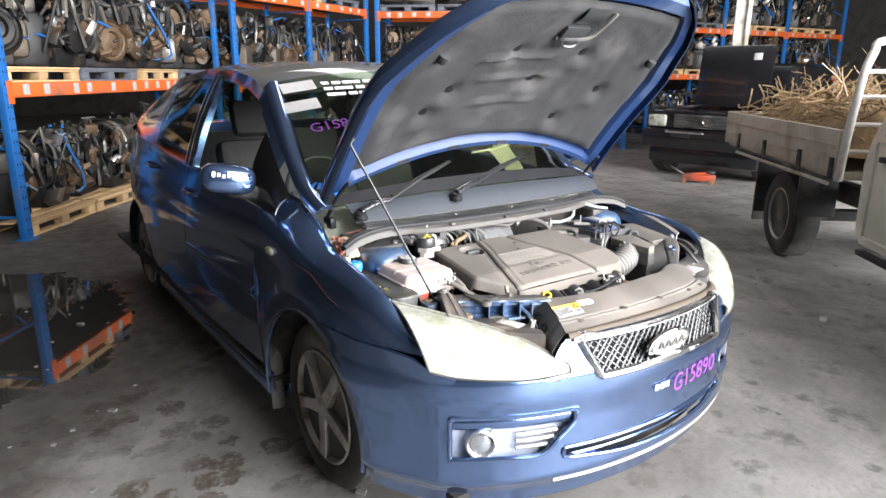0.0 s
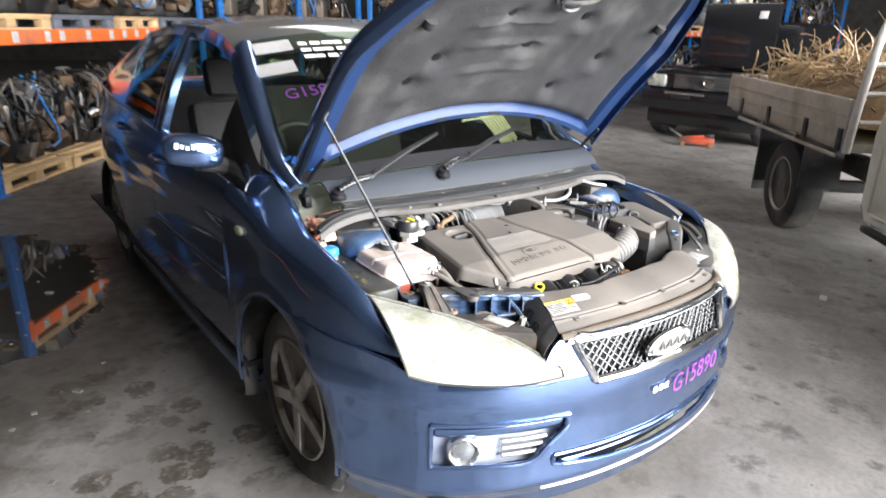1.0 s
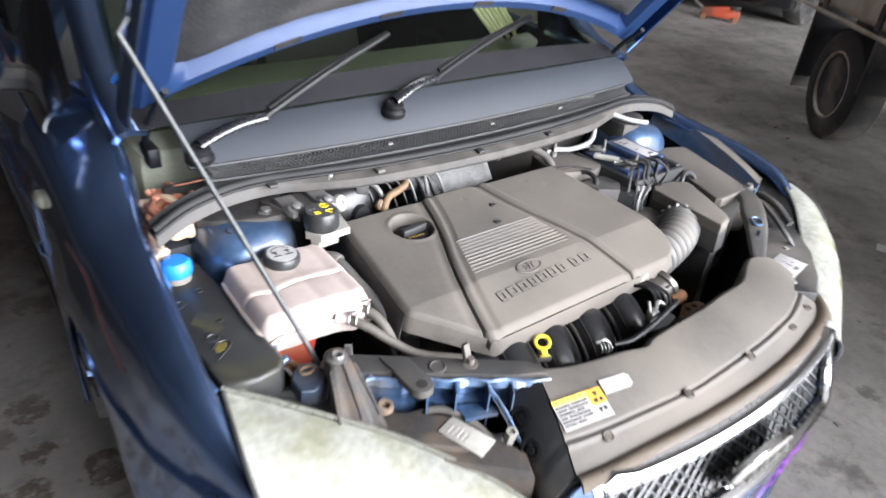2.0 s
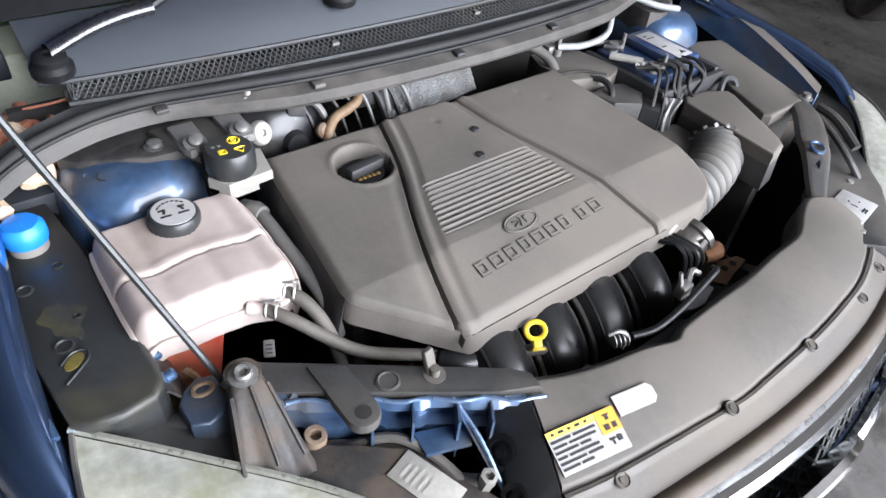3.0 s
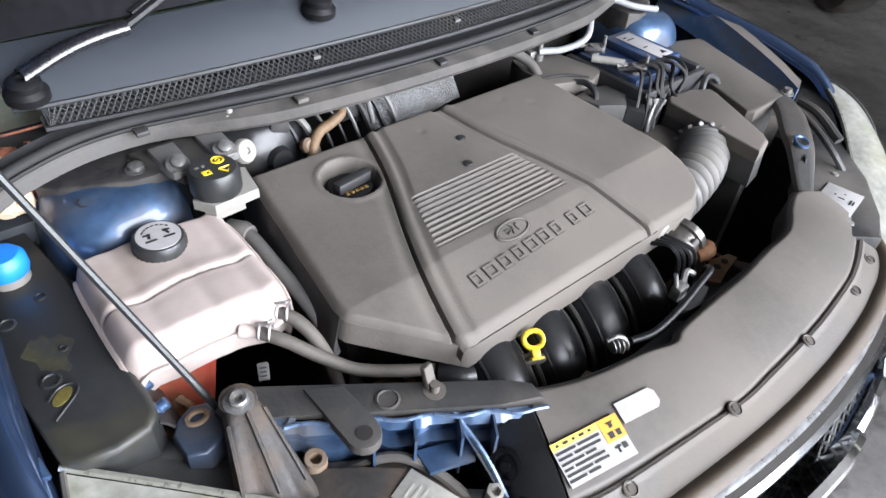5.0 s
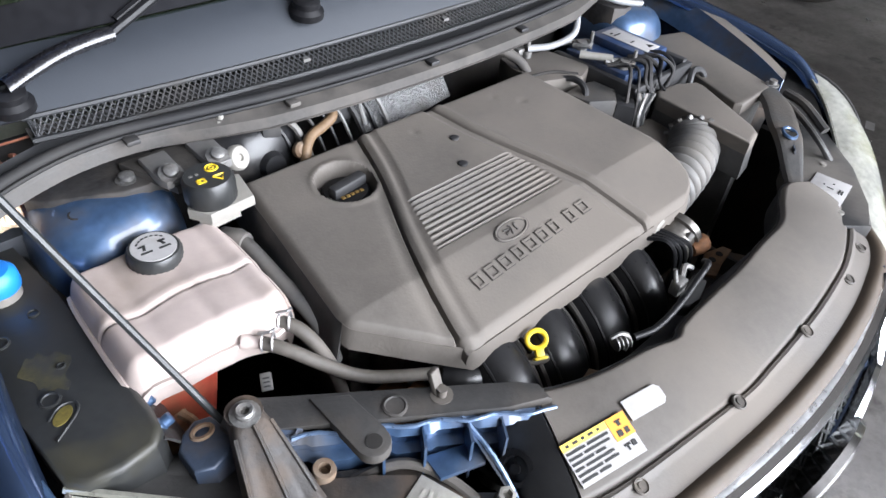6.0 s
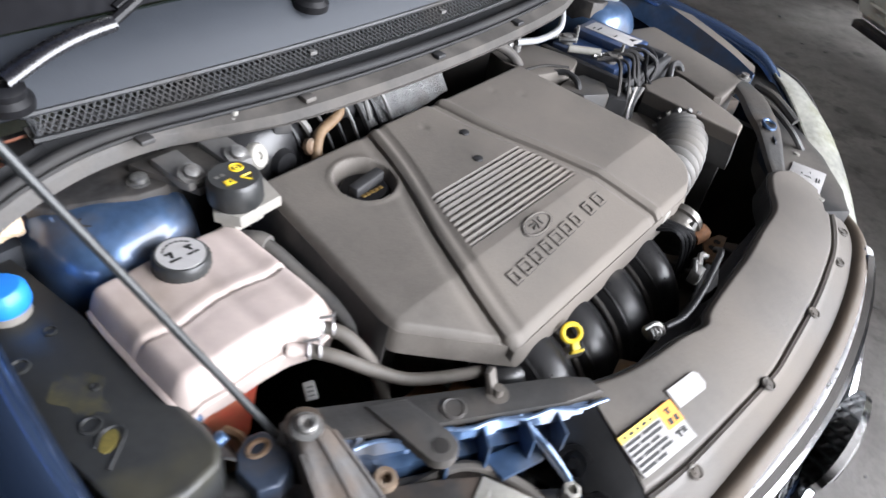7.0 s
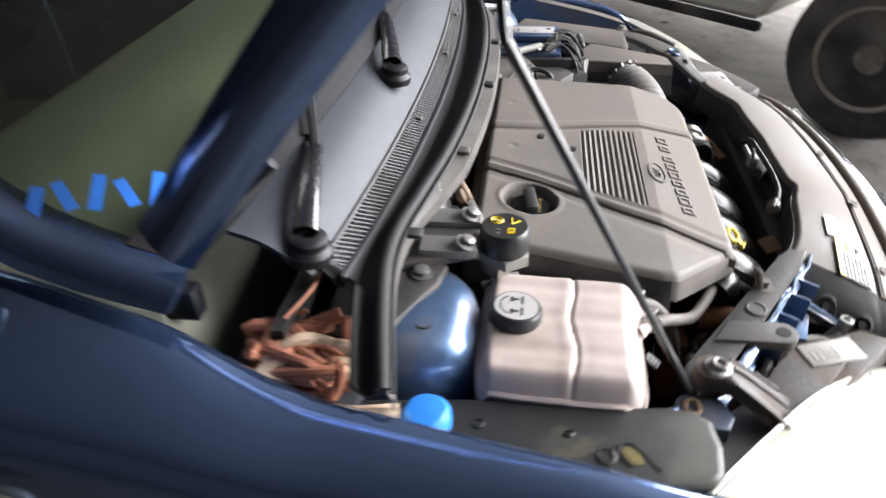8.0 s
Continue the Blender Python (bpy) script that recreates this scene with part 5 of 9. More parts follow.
        part("blade_spine", bm, "wiper_black", w)
        bm = bmesh.new()
        tube(bm, [b.lerp(t, 0.04) + Vector((0, 0.012, 0.004)), b.lerp(t, 0.45) + Vector((0, 0.014, 0.008)), t + Vector((0, 0.006, 0))], 0.0075, 8, 5)
        part("wiper_blade", bm, "wiper_black", w)
    # black band along the foot of the windscreen
    bm = bmesh.new()
    def band(s, v):
        p = Vector(screen_pt(0.075 * v, s))
        return (p.x, p.y - 0.003, p.z + 0.005)
    sheet(bm, band, steps(-0.98, 0.98, 24), steps(0, 1, 5), 0.002)
    part("screen_border", bm, "frit", panel_ob)


cowl()


def cover_z(x, y):
    z = 0.885 + 0.1 * y
    if y < -0.408:
        z += (y + 0.408) * 0.20
    return z


def engine_cover():
    g1 = [(-0.50, -0.336), (-0.44, -0.322), (-0.412, -0.315), (-0.37, -0.299), (-0.321, -0.279), (-0.275, -0.258), (-0.233, -0.240), (-0.18, -0.222), (-0.13, -0.208)]
    g2 = [(-0.51, 0.045), (-0.42, 0.024), (-0.37, 0.010), (-0.32, -0.004), (-0.265, -0.024), (-0.21, -0.042), (-0.13, -0.058)]
    gx1 = lambda y: soft_table(g1, y, 0.018)
    gx2 = lambda y: soft_table(g2, y, 0.018)
    x_lo = lambda y: soft_table([(-0.525, -0.312), (-0.508, -0.332), (-0.415, -0.434), (-0.395, -0.437), (-0.135, -0.408), (-0.1, -0.405)], y, 0.004)
    x_hi = lambda y: soft_table([(-0.525, 0.12), (-0.508, 0.185), (-0.485, 0.216), (-0.45, 0.226), (-0.39, 0.224), (-0.25, 0.204), (-0.135, 0.186)], y, 0.01)
    rib_l = lambda y: lerp_table([(-0.388, -0.271), (-0.297, -0.241)], y)
    rib_r = lambda y: lerp_table([(-0.388, -0.014), (-0.297, -0.022)], y)
    fine = lambda n: [0, 0.004, 0.010, 0.018, 0.028, 0.042] + [0.06 + 0.88 * i / n for i in range(n + 1)] + [0.958, 0.972, 0.982, 0.990, 0.996]
    cols = [t for t in fine(44)] + [1 + t for t in fine(84)] + [2 + t for t in fine(50)] + [3.0]
    def at(y, t):
        xs = (x_lo(y), gx1(y), gx2(y), x_hi(y))
        k = min(2, int(t))
        x = xs[k] + (xs[k + 1] - xs[k]) * (t - k)
        z = cover_z(x, y)
        # soft round edge
        e = min(x - xs[0], xs[3] - x, y + 0.518, -0.128 - y)
        z -= 0.010 * (1 - min(1, max(0, e) / 0.012)) ** 2
        for i in (1, 2):
            d = x - xs[i]
            z -= 0.013 * max(0, 1 - abs(d) / 0.0030)
            z += 0.0045 * math.exp(-((d - 0.013) / 0.008) ** 2) * (1 if d > 0 else 0)
            z -= 0.0025 * math.exp(-((d + 0.012) / 0.010) ** 2)
        # the middle panel stands a little proud, with a sloping border
        z += 0.005 * min(1, max(0, (x - xs[1] - 0.020) / 0.014)) * min(1, max(0, (xs[2] - 0.010 - x) / 0.014))
        # cap well
        r = math.hypot(x + 0.286, y + 0.208)
        z -= 0.028 * max(0, min(1, (0.044 - r) / 0.006))
        z += 0.0015 * math.exp(-((r - 0.048) / 0.004) ** 2)
        # ribs
        if -0.391 < y < -0.294 and rib_l(y) < x < rib_r(y):
            ph = (y + 0.3905) / 0.0096
            soft = min(1, (x - rib_l(y)) / 0.004, (rib_r(y) - x) / 0.010)
            z -= 0.0040 * (0.5 + 0.5 * math.cos(ph * 2 * math.pi)) ** 1.5 * soft
        # shallow dimples
        for cx, cy in ((-0.218, -0.165), (-0.128, -0.175), (0.06, -0.165), (0.10, -0.20)):
            z -= 0.0016 * math.exp(-(((x - cx) ** 2 + (y - cy) ** 2) / 0.007 ** 2))
        return (x, y, z)
    bm = bmesh.new()
    sheet(bm, at, steps(-0.518, -0.13, 165), cols, 0.0)
    cover = part("engine_cover", bm, "dusty_plastic", car, "dusty grey plastic engine cover")
    # skirts: a pale facet along the front, dark ones at the sides
    def skirt(name, loop, mat, drop, out):
        bm = bmesh.new()
        def pt(i, v):
            x, y = loop[i]
            d = Vector((x + 0.11, y + 0.32, 0)).normalized()
            return (x + d.x * out * v, y + d.y * out * v, cover_z(x, y) - 0.009 - drop * v)
        sheet(bm, pt, list(range(len(loop))), steps(0, 1, 5), 0.003)
        part(name, bm, mat, cover)
    skirt("side_skirt", [(x_lo(y), y) for y in steps(-0.13, -0.405, 30)], "black_plastic", 0.060, 0.016)
    skirt("front_skirt", [(x_lo(y), y) for y in steps(-0.405, -0.518, 20)] + [(x, -0.518) for x in steps(x_lo(-0.518), x_hi(-0.518), 24)][1:] + [(x_hi(y), y) for y in steps(-0.51, -0.44, 10)], "dusty_plastic", 0.030, 0.006)
    skirt("rear_skirt", [(x_hi(y), y) for y in steps(-0.44, -0.13, 20)] + [(x, -0.13) for x in steps(x_hi(-0.13), x_lo(-0.13), 16)], "black_plastic", 0.045, 0.004)
    # filler cap
    bm = bmesh.new()
    lathe(bm, (-0.286, -0.208, 0.838), (0, 0, 1), [(0.036, 0), (0.036, 0.008), (0.032, 0.012), (0, 0.012)], 32)
    cap = part("oil_filler_cap", bm, "wiper_black", cover)
    bm = bmesh.new()
    box(bm, -0.031, 0.031, -0.0085, 0.0085, 0, 0.018, 0.004, pose(-0.284, -0.210, 0.849, 0, 0, 8))
    part("cap_grip", bm, "black_plastic", cap)
    bm = bmesh.new()
    for k in range(5):
        x = -0.304 + 0.008 * k
        box(bm, x, x + 0.006, -0.226, -0.220, 0.849, 0.8515, 0.0008)
    part("cap_lettering", bm, "brass_print", cap)
    # moulded maker's mark as plain hollow bars, and an oval, with edge shade painted round the strokes
    tilt = math.degrees(math.atan(0.30))
    def mark(name, w, h, t, z0, z1, m, mat):
        bm = bmesh.new()
        for x0, x1, y0, y1 in ((-w, -w + t, -h, h), (w - t, w, -h, h), (-w + t, w - t, h - t, h), (-w + t, w - t, -h, -h + t)):
            box(bm, x0, x1, y0, y1, z0, z1, 0, m)
        part(name, bm, mat, cover, smooth=False)
    for count, x0, y0, step in ((7, -0.258, -0.4555, 0.0268), (2, -0.060, -0.4440, 0.031)):
        for k in range(count):
            x, y = x0 + step * k, y0 + 0.0016 * k
            m = pose(x, y, cover_z(x, y) + 0.0044, tilt, 0, 3)
            half = 0.0088 + 0.0010 * ((k * 5) % 3 - 1)
            mark("mark_shadow", half + 0.0012, 0.0110, 0.0056, -0.0012, 0.0012, m, "mark_shade")
            mark("raised_mark", half, 0.0098, 0.0032, -0.001, 0.0026, m, "dusty_plastic")
    oval = lambda a, r, lift: (-0.158 + 0.030 * r * math.cos(a), -0.418 + 0.0135 * r * math.sin(a) + 0.0012 * math.cos(a), cover_z(0, -0.418 + 0.0135 * r * math.sin(a)) + lift)
    bm = bmesh.new()
    tube(bm, [oval(a, 1.0, 0.0052) for a in steps(0, 2 * math.pi, 32)], 0.0018, 6, 1)
    part("moulded_oval", bm, "dusty_plastic", cover)
    bm = bmesh.new()
    tube(bm, [oval(a, 0.90, 0.0045) for a in steps(0, 2 * math.pi, 32)], 0.0012, 5, 1)
    tube(bm, [oval(a, 1.10, 0.0045) for a in steps(0, 2 * math.pi, 32)], 0.0010, 5, 1)
    for k in range(3):
        tube(bm, [oval(2.6 - 0.9 * k, 0.55, 0.0055), oval(2.3 - 0.8 * k, 0.12 + 0.1 * k, 0.0055), oval(-2.6 + 0.8 * k, 0.5, 0.0055)], 0.0014, 5, 3)
    part("oval_script", bm, "mark_shade", cover)
    for x, y in ((-0.085, -0.222), (-0.118, -0.277)):
        bm = bmesh.new()
        lathe(bm, (x, y, cover_z(x, y) + 0.004), (0, 0.1, 1), [(0.0075, 0), (0.0075, 0.0035), (0.004, 0.0045), (0, 0.0045)], 14)
        part("cover_plug", bm, "black_plastic", cover)


engine_cover()


def coolant_tank():
    x0, x1, y0, y1 = -0.663, -0.464, -0.350, -0.158
    def crown(u, v):
        """u across, v from front to back: a pillow with two cells and rolled edges."""
        k = 1 - 0.05 * (u * u * v * v) ** 2
        x = (x0 + x1) / 2 + (x1 - x0) / 2 * u * k + 0.006 * (1 - v) * (1 - abs(u))
        y = (y0 + y1) / 2 + (y1 - y0) / 2 * v * k - 0.014 * math.exp(-((u - 0.62) / 0.35) ** 2) * max(0, -v) ** 4
        z = 0.866 + 0.03 * (y + 0.2)
        z -= 0.030 * max(0, (abs(u) - 0.80) / 0.20) ** 2.4
        z -= 0.034 * max(0, (-v - 0.74) / 0.26) ** 2.2 + 0.026 * max(0, (v - 0.84) / 0.16) ** 2.2
        wave = y + 0.268 - 0.0035 * math.sin(x * 55 + 0.6)
        z -= 0.0036 * math.exp(-(wave / 0.0024) ** 2) + 0.0008 * math.exp(-((wave + 0.010) / 0.010) ** 2)
        z += 0.0010 * math.exp(-((wave - 0.010) / 0.008) ** 2)
        for gx in (-0.612, -0.552, -0.500):
            z -= 0.0016 * math.exp(-((x - gx) / 0.010) ** 2)
        return (x, y, z)
    bm = bmesh.new()
    sheet(bm, crown, steps(-1, 1, 70), steps(-1, 1, 78), 0.004)
    tank = part("coolant_tank", bm, "pink_tank", car, "milky plastic coolant expansion tank")
    # walls under the crown: a weld seam, then the part where the red coolant shows through
    rim = [crown(u, -1) for u in steps(-1, 1, 20)] + [crown(1, v) for v in steps(-1, 1, 14)][1:] + [crown(u, 1) for u in steps(1, -1, 20)][1:] + [crown(-1, v) for v in steps(1, -1, 14)][1:]
    c = Vector((-0.563, -0.254, 0))
    bm = bmesh.new()
    tube(bm, [Vector(p) + Vector((0, 0, 0.001)) for p in rim], 0.0042, 6, 1)
    part("weld_seam", bm, "pink_tank", tank)
    bm = bmesh.new()
    sheet(bm, lambda i, v: (c.x + (rim[i][0] - c.x) * (1 - 0.05 * v), c.y + (rim[i][1] - c.y) * (1 - 0.05 * v), rim[i][2] - 0.030 * v), list(range(len(rim))), steps(0, 1, 3), 0.003)
    part("tank_wall", bm, "pink_tank", tank)
    bm = bmesh.new()
    low = [(-0.648, -0.200), (-0.648, -0.300), (-0.640, -0.330), (-0.600, -0.341), (-0.562, -0.338), (-0.554, -0.325), (-0.554, -0.200)]
    b = bmesh.new()
    prism(b, low, 0.690, 0.832, 0.006)
    for v in b.verts:
        if v.co.z < 0.72:
            v.co.x, v.co.y = -0.612 + (v.co.x + 0.612) * 0.62, -0.28 + (v.co.y + 0.28) * 0.8
    join(bm, b)
    part("tank_bottom", bm, "coolant", tank, "lower half with red coolant showing through")
    bm = bmesh.new()
    fluted(bm, (-0.561, -0.197, 0.858), (0.05, -0.05, 1), [(0.030, 0), (0.0325, 0.004), (0.0325, 0.020), (0.029, 0.024), (0.0, 0.024)])
    cap = part("tank_cap", bm, "wing_black", tank, "black cap with a white warning disc")
    bm = bmesh.new()
    m = Matrix.Translation((-0.5598, -0.1982, 0.8822)) @ Vector((0, 0, 1)).rotation_difference(Vector((0.05, -0.05, 1))).to_matrix().to_4x4()
    lathe(bm, m @ Vector((0, 0, 0)), (0.05, -0.05, 1), [(0.0265, 0), (0.0265, 0.0009), (0, 0.0009)], 30)
    disc = part("cap_disc", bm, "paper", cap)
    bm = bmesh.new()
    # two hand-and-gauge pictures and ring text, as plain marks
    for sx in (-1, 1):
        box(bm, sx * 0.011 - 0.007, sx * 0.011 + 0.007, -0.0085, -0.0055, 0.0008, 0.0014, 0, m)
        box(bm, sx * 0.011 - 0.0015, sx * 0.011 + 0.002, -0.006, 0.004, 0.0008, 0.0014, 0, m @ pose(0, 0, 0, 0, 0, sx * 18))
        box(bm, sx * 0.012 - 0.005, sx * 0.012 + 0.004, 0.004, 0.007, 0.0008, 0.0014, 0, m)
    for k in range(7):
        a = radians(40 + 17 * k)
        box(bm, -0.002, 0.002, 0.0185, 0.0205, 0.0008, 0.0014, 0, m @ pose(0, 0, 0, 0, 0, math.degrees(a) - 90))
    part("disc_print", bm, "ink", disc)
    # outlets with wire clips, and the hoses on them
    outs = ((-0.497, -0.345, 0.832), (-0.528, -0.358, 0.829))
    for x, y, z in outs:
        bm = bmesh.new()
        lathe(bm, (x, y, z), (0.75, -0.65, -0.05), [(0.0095, -0.012), (0.0095, -0.004), (0.0078, 0.0), (0.0078, 0.014), (0, 0.014)], 16)
        stub = part("outlet", bm, "pink_tank", tank)
        bm = bmesh.new()
        for d in (-0.003, 0.006):
            ring = [Vector((0, math.cos(a) * 0.0105, math.sin(a) * 0.0105)) for a in steps(-0.6, 4.4, 14)]
            b = bmesh.new()
            tube(b, ring, 0.0016, 5, 1)
            join(bm, b, Matrix.Translation((x + 0.012 + d, y - 0.010 - d * 0.9, z)) @ pose(0, 0, 0, 0, 0, -41))
        tube(bm, [(x + 0.006, y - 0.004, z + 0.013), (x + 0.016, y - 0.016, z + 0.020), (x + 0.024, y - 0.010, z + 0.014)], 0.0018, 5, 3)
        part("hose_clip", bm, "steel", stub, "bright spring clip")
    bm = bmesh.new()
    tube(bm, [(-0.520, -0.366, 0.829), (-0.500, -0.390, 0.822), (-0.470, -0.418, 0.798), (-0.435, -0.445, 0.775), (-0.38, -0.475, 0.762), (-0.30, -0.515, 0.752), (-0.20, -0.565, 0.745)], 0.0082, 12, 6)
    part("coolant_hose", bm, "hose_brown", car, "dusty brown coolant hose")
    bm = bmesh.new()
    tube(bm, [(-0.489, -0.352, 0.832), (-0.474, -0.372, 0.824), (-0.462, -0.393, 0.80), (-0.455, -0.413, 0.765), (-0.45, -0.43, 0.70)], 0.0088, 12, 6)
    part("overflow_hose", bm, "hose_brown", car)
    bm = bmesh.new()
    tube(bm, [(-0.452, -0.150, 0.815), (-0.446, -0.20, 0.826), (-0.444, -0.27, 0.818), (-0.440, -0.33, 0.805), (-0.437, -0.365, 0.788), (-0.435, -0.382, 0.745)], 0.0105, 12, 6)
    pipe = part("alloy_pipe", bm, "hose_grey", car, "dull grey pipe beside the engine")
    bm = bmesh.new()
    tube(bm, [(-0.456, -0.165, 0.822), (-0.450, -0.185, 0.826), (-0.445, -0.20, 0.828)], 0.0135, 10, 2, 0.003)
    part("pipe_collar", bm, "alloy", pipe)
    # small bolts and fittings between the pipe and the engine
    for x, y, z in ((-0.424, -0.262, 0.795), (-0.420, -0.318, 0.785), (-0.412, -0.372, 0.778)):
        bm = bmesh.new()
        lathe(bm, (x, y, z), (-0.3, -0.3, 1), [(0.013, -0.02), (0.013, 0.0), (0.008, 0.001), (0.008, 0.009), (0.004, 0.010), (0, 0.010)], 12)
        part("engine_bolt", bm, "engine_alloy", car)
    bm = bmesh.new()
    prism(bm, [(-0.655, -0.345), (-0.615, -0.342), (-0.622, -0.385), (-0.645, -0.405), (-0.655, -0.40)], 0.735, 0.765, 0.004)
    tube(bm, [(-0.625, -0.355, 0.775), (-0.618, -0.372, 0.772), (-0.622, -0.39, 0.764)], 0.006, 8, 3)
    part("tank_bracket", bm, "rust_pale", tank, "rusty brown tank bracket")
    bm = bmesh.new()
    box(bm, -0.007, 0.007, -0.011, 0.011, 0, 0.006, 0.002, pose(-0.528, -0.376, 0.772, 30, 0, -25))
    clip = part("wire_clip", bm, "hose_grey", car)
    bm = bmesh.new()
    for k in range(3):
        box(bm, -0.004, 0.004, -0.007 + 0.005 * k, -0.005 + 0.005 * k, 0.006, 0.007, 0, pose(-0.528, -0.376, 0.772, 30, 0, -25))
    part("clip_bar", bm, "black_plastic", clip)


coolant_tank()


def brake_reservoir():
    bm = bmesh.new()
    prism(bm, [(-0.505, -0.182), (-0.488, -0.210), (-0.426, -0.206), (-0.417, -0.152), (-0.440, -0.138), (-0.475, -0.135)], 0.888, 0.903, 0.003)
    prism(bm, [(-0.490, -0.172), (-0.480, -0.185), (-0.438, -0.183), (-0.432, -0.155), (-0.465, -0.148)], 0.860, 0.889)
    r = part("brake_fluid_reservoir", bm, "white_plastic", car, "white brake fluid reservoir with a black cap")
    bm = bmesh.new()
    fluted(bm, (-0.470, -0.178, 0.902), (0, 0, 1), [(0.030, 0), (0.0325, 0.004), (0.0325, 0.030), (0.0285, 0.035), (0, 0.035)])
    cap = part("reservoir_cap", bm, "wing_black", r)
    bm = bmesh.new()
    top = 0.9372
    ring = lambda cx, cy, rad, n: [(cx + rad * math.cos(a), cy + rad * math.sin(a), top) for a in steps(0, 2 * math.pi, n)]
    tube(bm, ring(-0.459, -0.167, 0.0075, 14), 0.0014, 4, 1)
    tube(bm, ring(-0.459, -0.167, 0.0030, 10), 0.0010, 4, 1)
    tube(bm, [(-0.466, -0.186, top), (-0.452, -0.186, top), (-0.459, -0.197, top), (-0.466, -0.186, top)], 0.0015, 4, 1)
    for x, y, w, h in ((-0.482, -0.183, 0.010, 0.0022), (-0.482, -0.190, 0.010, 0.0022), (-0.4865, -0.1865, 0.0022, 0.009), (-0.4775, -0.1865, 0.0022, 0.009), (-0.484, -0.1865, 0.004, 0.002)):
        box(bm, x - w / 2, x + w / 2, y - h / 2, y + h / 2, top - 0.001, top + 0.0008)
    part("cap_print", bm, "yellow", cap)
    bm = bmesh.new()
    for x, w in ((-0.488, 0.005), (-0.480, 0.004)):
        box(bm, x - w / 2, x + w / 2, -0.172, -0.168, top - 0.001, top + 0.0005)
    part("cap_small_print", bm, "hose_grey", cap)
    # dusty bracket with two bolted bosses
    bm = bmesh.new()
    prism(bm, [(-0.535, -0.055), (-0.500, -0.150), (-0.470, -0.150), (-0.438, -0.135), (-0.412, -0.050)], 0.905, 0.915, 0.003)
    br = part("servo_bracket", bm, "flange_brown", car, "dusty bolted steel bracket")
    for x, y in ((-0.497, -0.128), (-0.433, -0.128)):
        bm = bmesh.new()
        prism(bm, [(x - 0.017, y - 0.006), (x - 0.012, y - 0.017), (x + 0.012, y - 0.017), (x + 0.017, y - 0.006), (x + 0.018, y + 0.055), (x - 0.018, y + 0.055)], 0.913, 0.924, 0.004)
        lug = part("bracket_lug", bm, "hose_grey", br)
        bm = bmesh.new()
        lathe(bm, (x, y - 0.002, 0.922), (0, -0.45, 1), [(0.0155, 0), (0.0155, 0.005), (0.009, 0.006), (0.009, 0.012), (0.0055, 0.014), (0, 0.014)], 18)
        part("bolt", bm, "cast_dull", lug)
    bm = bmesh.new()
    lathe(bm, (-0.408, -0.130, 0.912), (0.35, -0.85, 0.4), [(0.0175, 0), (0.0175, 0.006), (0.015, 0.010), (0.005, 0.010), (0.004, 0.007), (0, 0.007)], 24)
    part("white_cap", bm, "white_plastic", car, "round white plastic cap")
    bm = bmesh.new()
    box(bm, -0.407, -0.390, -0.088, -0.072, 0.925, 0.945, 0.003)
    cyl(bm, (-0.398, -0.080, 0.945), (-0.398, -0.080, 0.952), 0.005)
    part("white_clip", bm, "white_plastic", car)
    # servo: a black drum with ribs
    bm = bmesh.new()
    lathe(bm, (-0.345, -0.02, 0.845), (0.1, -1, 0.1), [(0.075, 0), (0.078, 0.03), (0.076, 0.036), (0.070, 0.040), (0.062, 0.058), (0.040, 0.070), (0.022, 0.074), (0.018, 0.085), (0, 0.085)], 36)
    part("brake_servo", bm, "runner_black", car, "black round brake servo")
    bm = bmesh.new()
    lathe(bm, (-0.292, -0.098, 0.862), (0.2, -1, 0.5), [(0.013, 0), (0.013, 0.008), (0.009, 0.012), (0, 0.012)], 14)
    part("bung", bm, "rust_pale", car)
    bm = bmesh.new()
    tube(bm, [(-0.296, -0.122, 0.835), (-0.288, -0.110, 0.862), (-0.268, -0.095, 0.876), (-0.238, -0.086, 0.880), (-0.216, -0.078, 0.886), (-0.210, -0.062, 0.894), (-0.222, -0.050, 0.897)], 0.0085, 10, 6)
    part("rubber_elbow_hose", bm, "hose_tan", car, "tan perished rubber hose")
    bm = bmesh.new()
    lathe(bm, (-0.226, -0.052, 0.886), (-0.2, -0.3, 1), [(0.012, 0), (0.012, 0.012), (0.007, 0.013), (0.007, 0.02), (0, 0.02)], 14)
    part("hose_fitting", bm, "cast_dull", car)
    # thin lines and looms along the bulkhead
    rng = random.Random(21)
    for k in range(9):
        x = -0.385 + 0.026 * k
        bm = bmesh.new()
        tube(bm, [(x, -0.02, 0.895), (x + 0.015, -0.06, 0.905 + 0.008 * rng.random()), (x + 0.05, -0.075, 0.885 + 0.01 * rng.random()), (x + 0.065, -0.10, 0.83)], rng.choice((0.003, 0.004, 0.0055)), 6, 5)
        part("bulkhead_line", bm, ("rubber", "wiper_black", "hose_grey")[k % 3], car)
    for x, y, z, s in ((-0.325, -0.070, 0.905, 0.016), (-0.195, -0.060, 0.885, 0.020), (-0.165, -0.055, 0.872, 0.017)):
        bm = bmesh.new()
        box(bm, x - s, x + s, y - 0.014, y + 0.014, z - 0.02, z + 0.014, 0.004, None)
        part("connector_block", bm, "black_plastic", car)
    # heat shield: a leaning dimpled sheet with a folded top and a pipe across it
    bm = bmesh.new()
    def foil(x, v):
        return (x, -0.050 - 0.045 * v + 0.004 * math.sin(x * 40), 0.905 - 0.060 * v + 0.005 * math.sin(x * 26 + 1) - 0.04 * max(0, x + 0.02) * v)
    sheet(bm, foil, steps(-0.165, 0.03, 24), steps(0, 1, 10), 0.002)
    hs = part("heat_shield", bm, "foil", car, "dimpled silver foil heat shield")
    bm = bmesh.new()
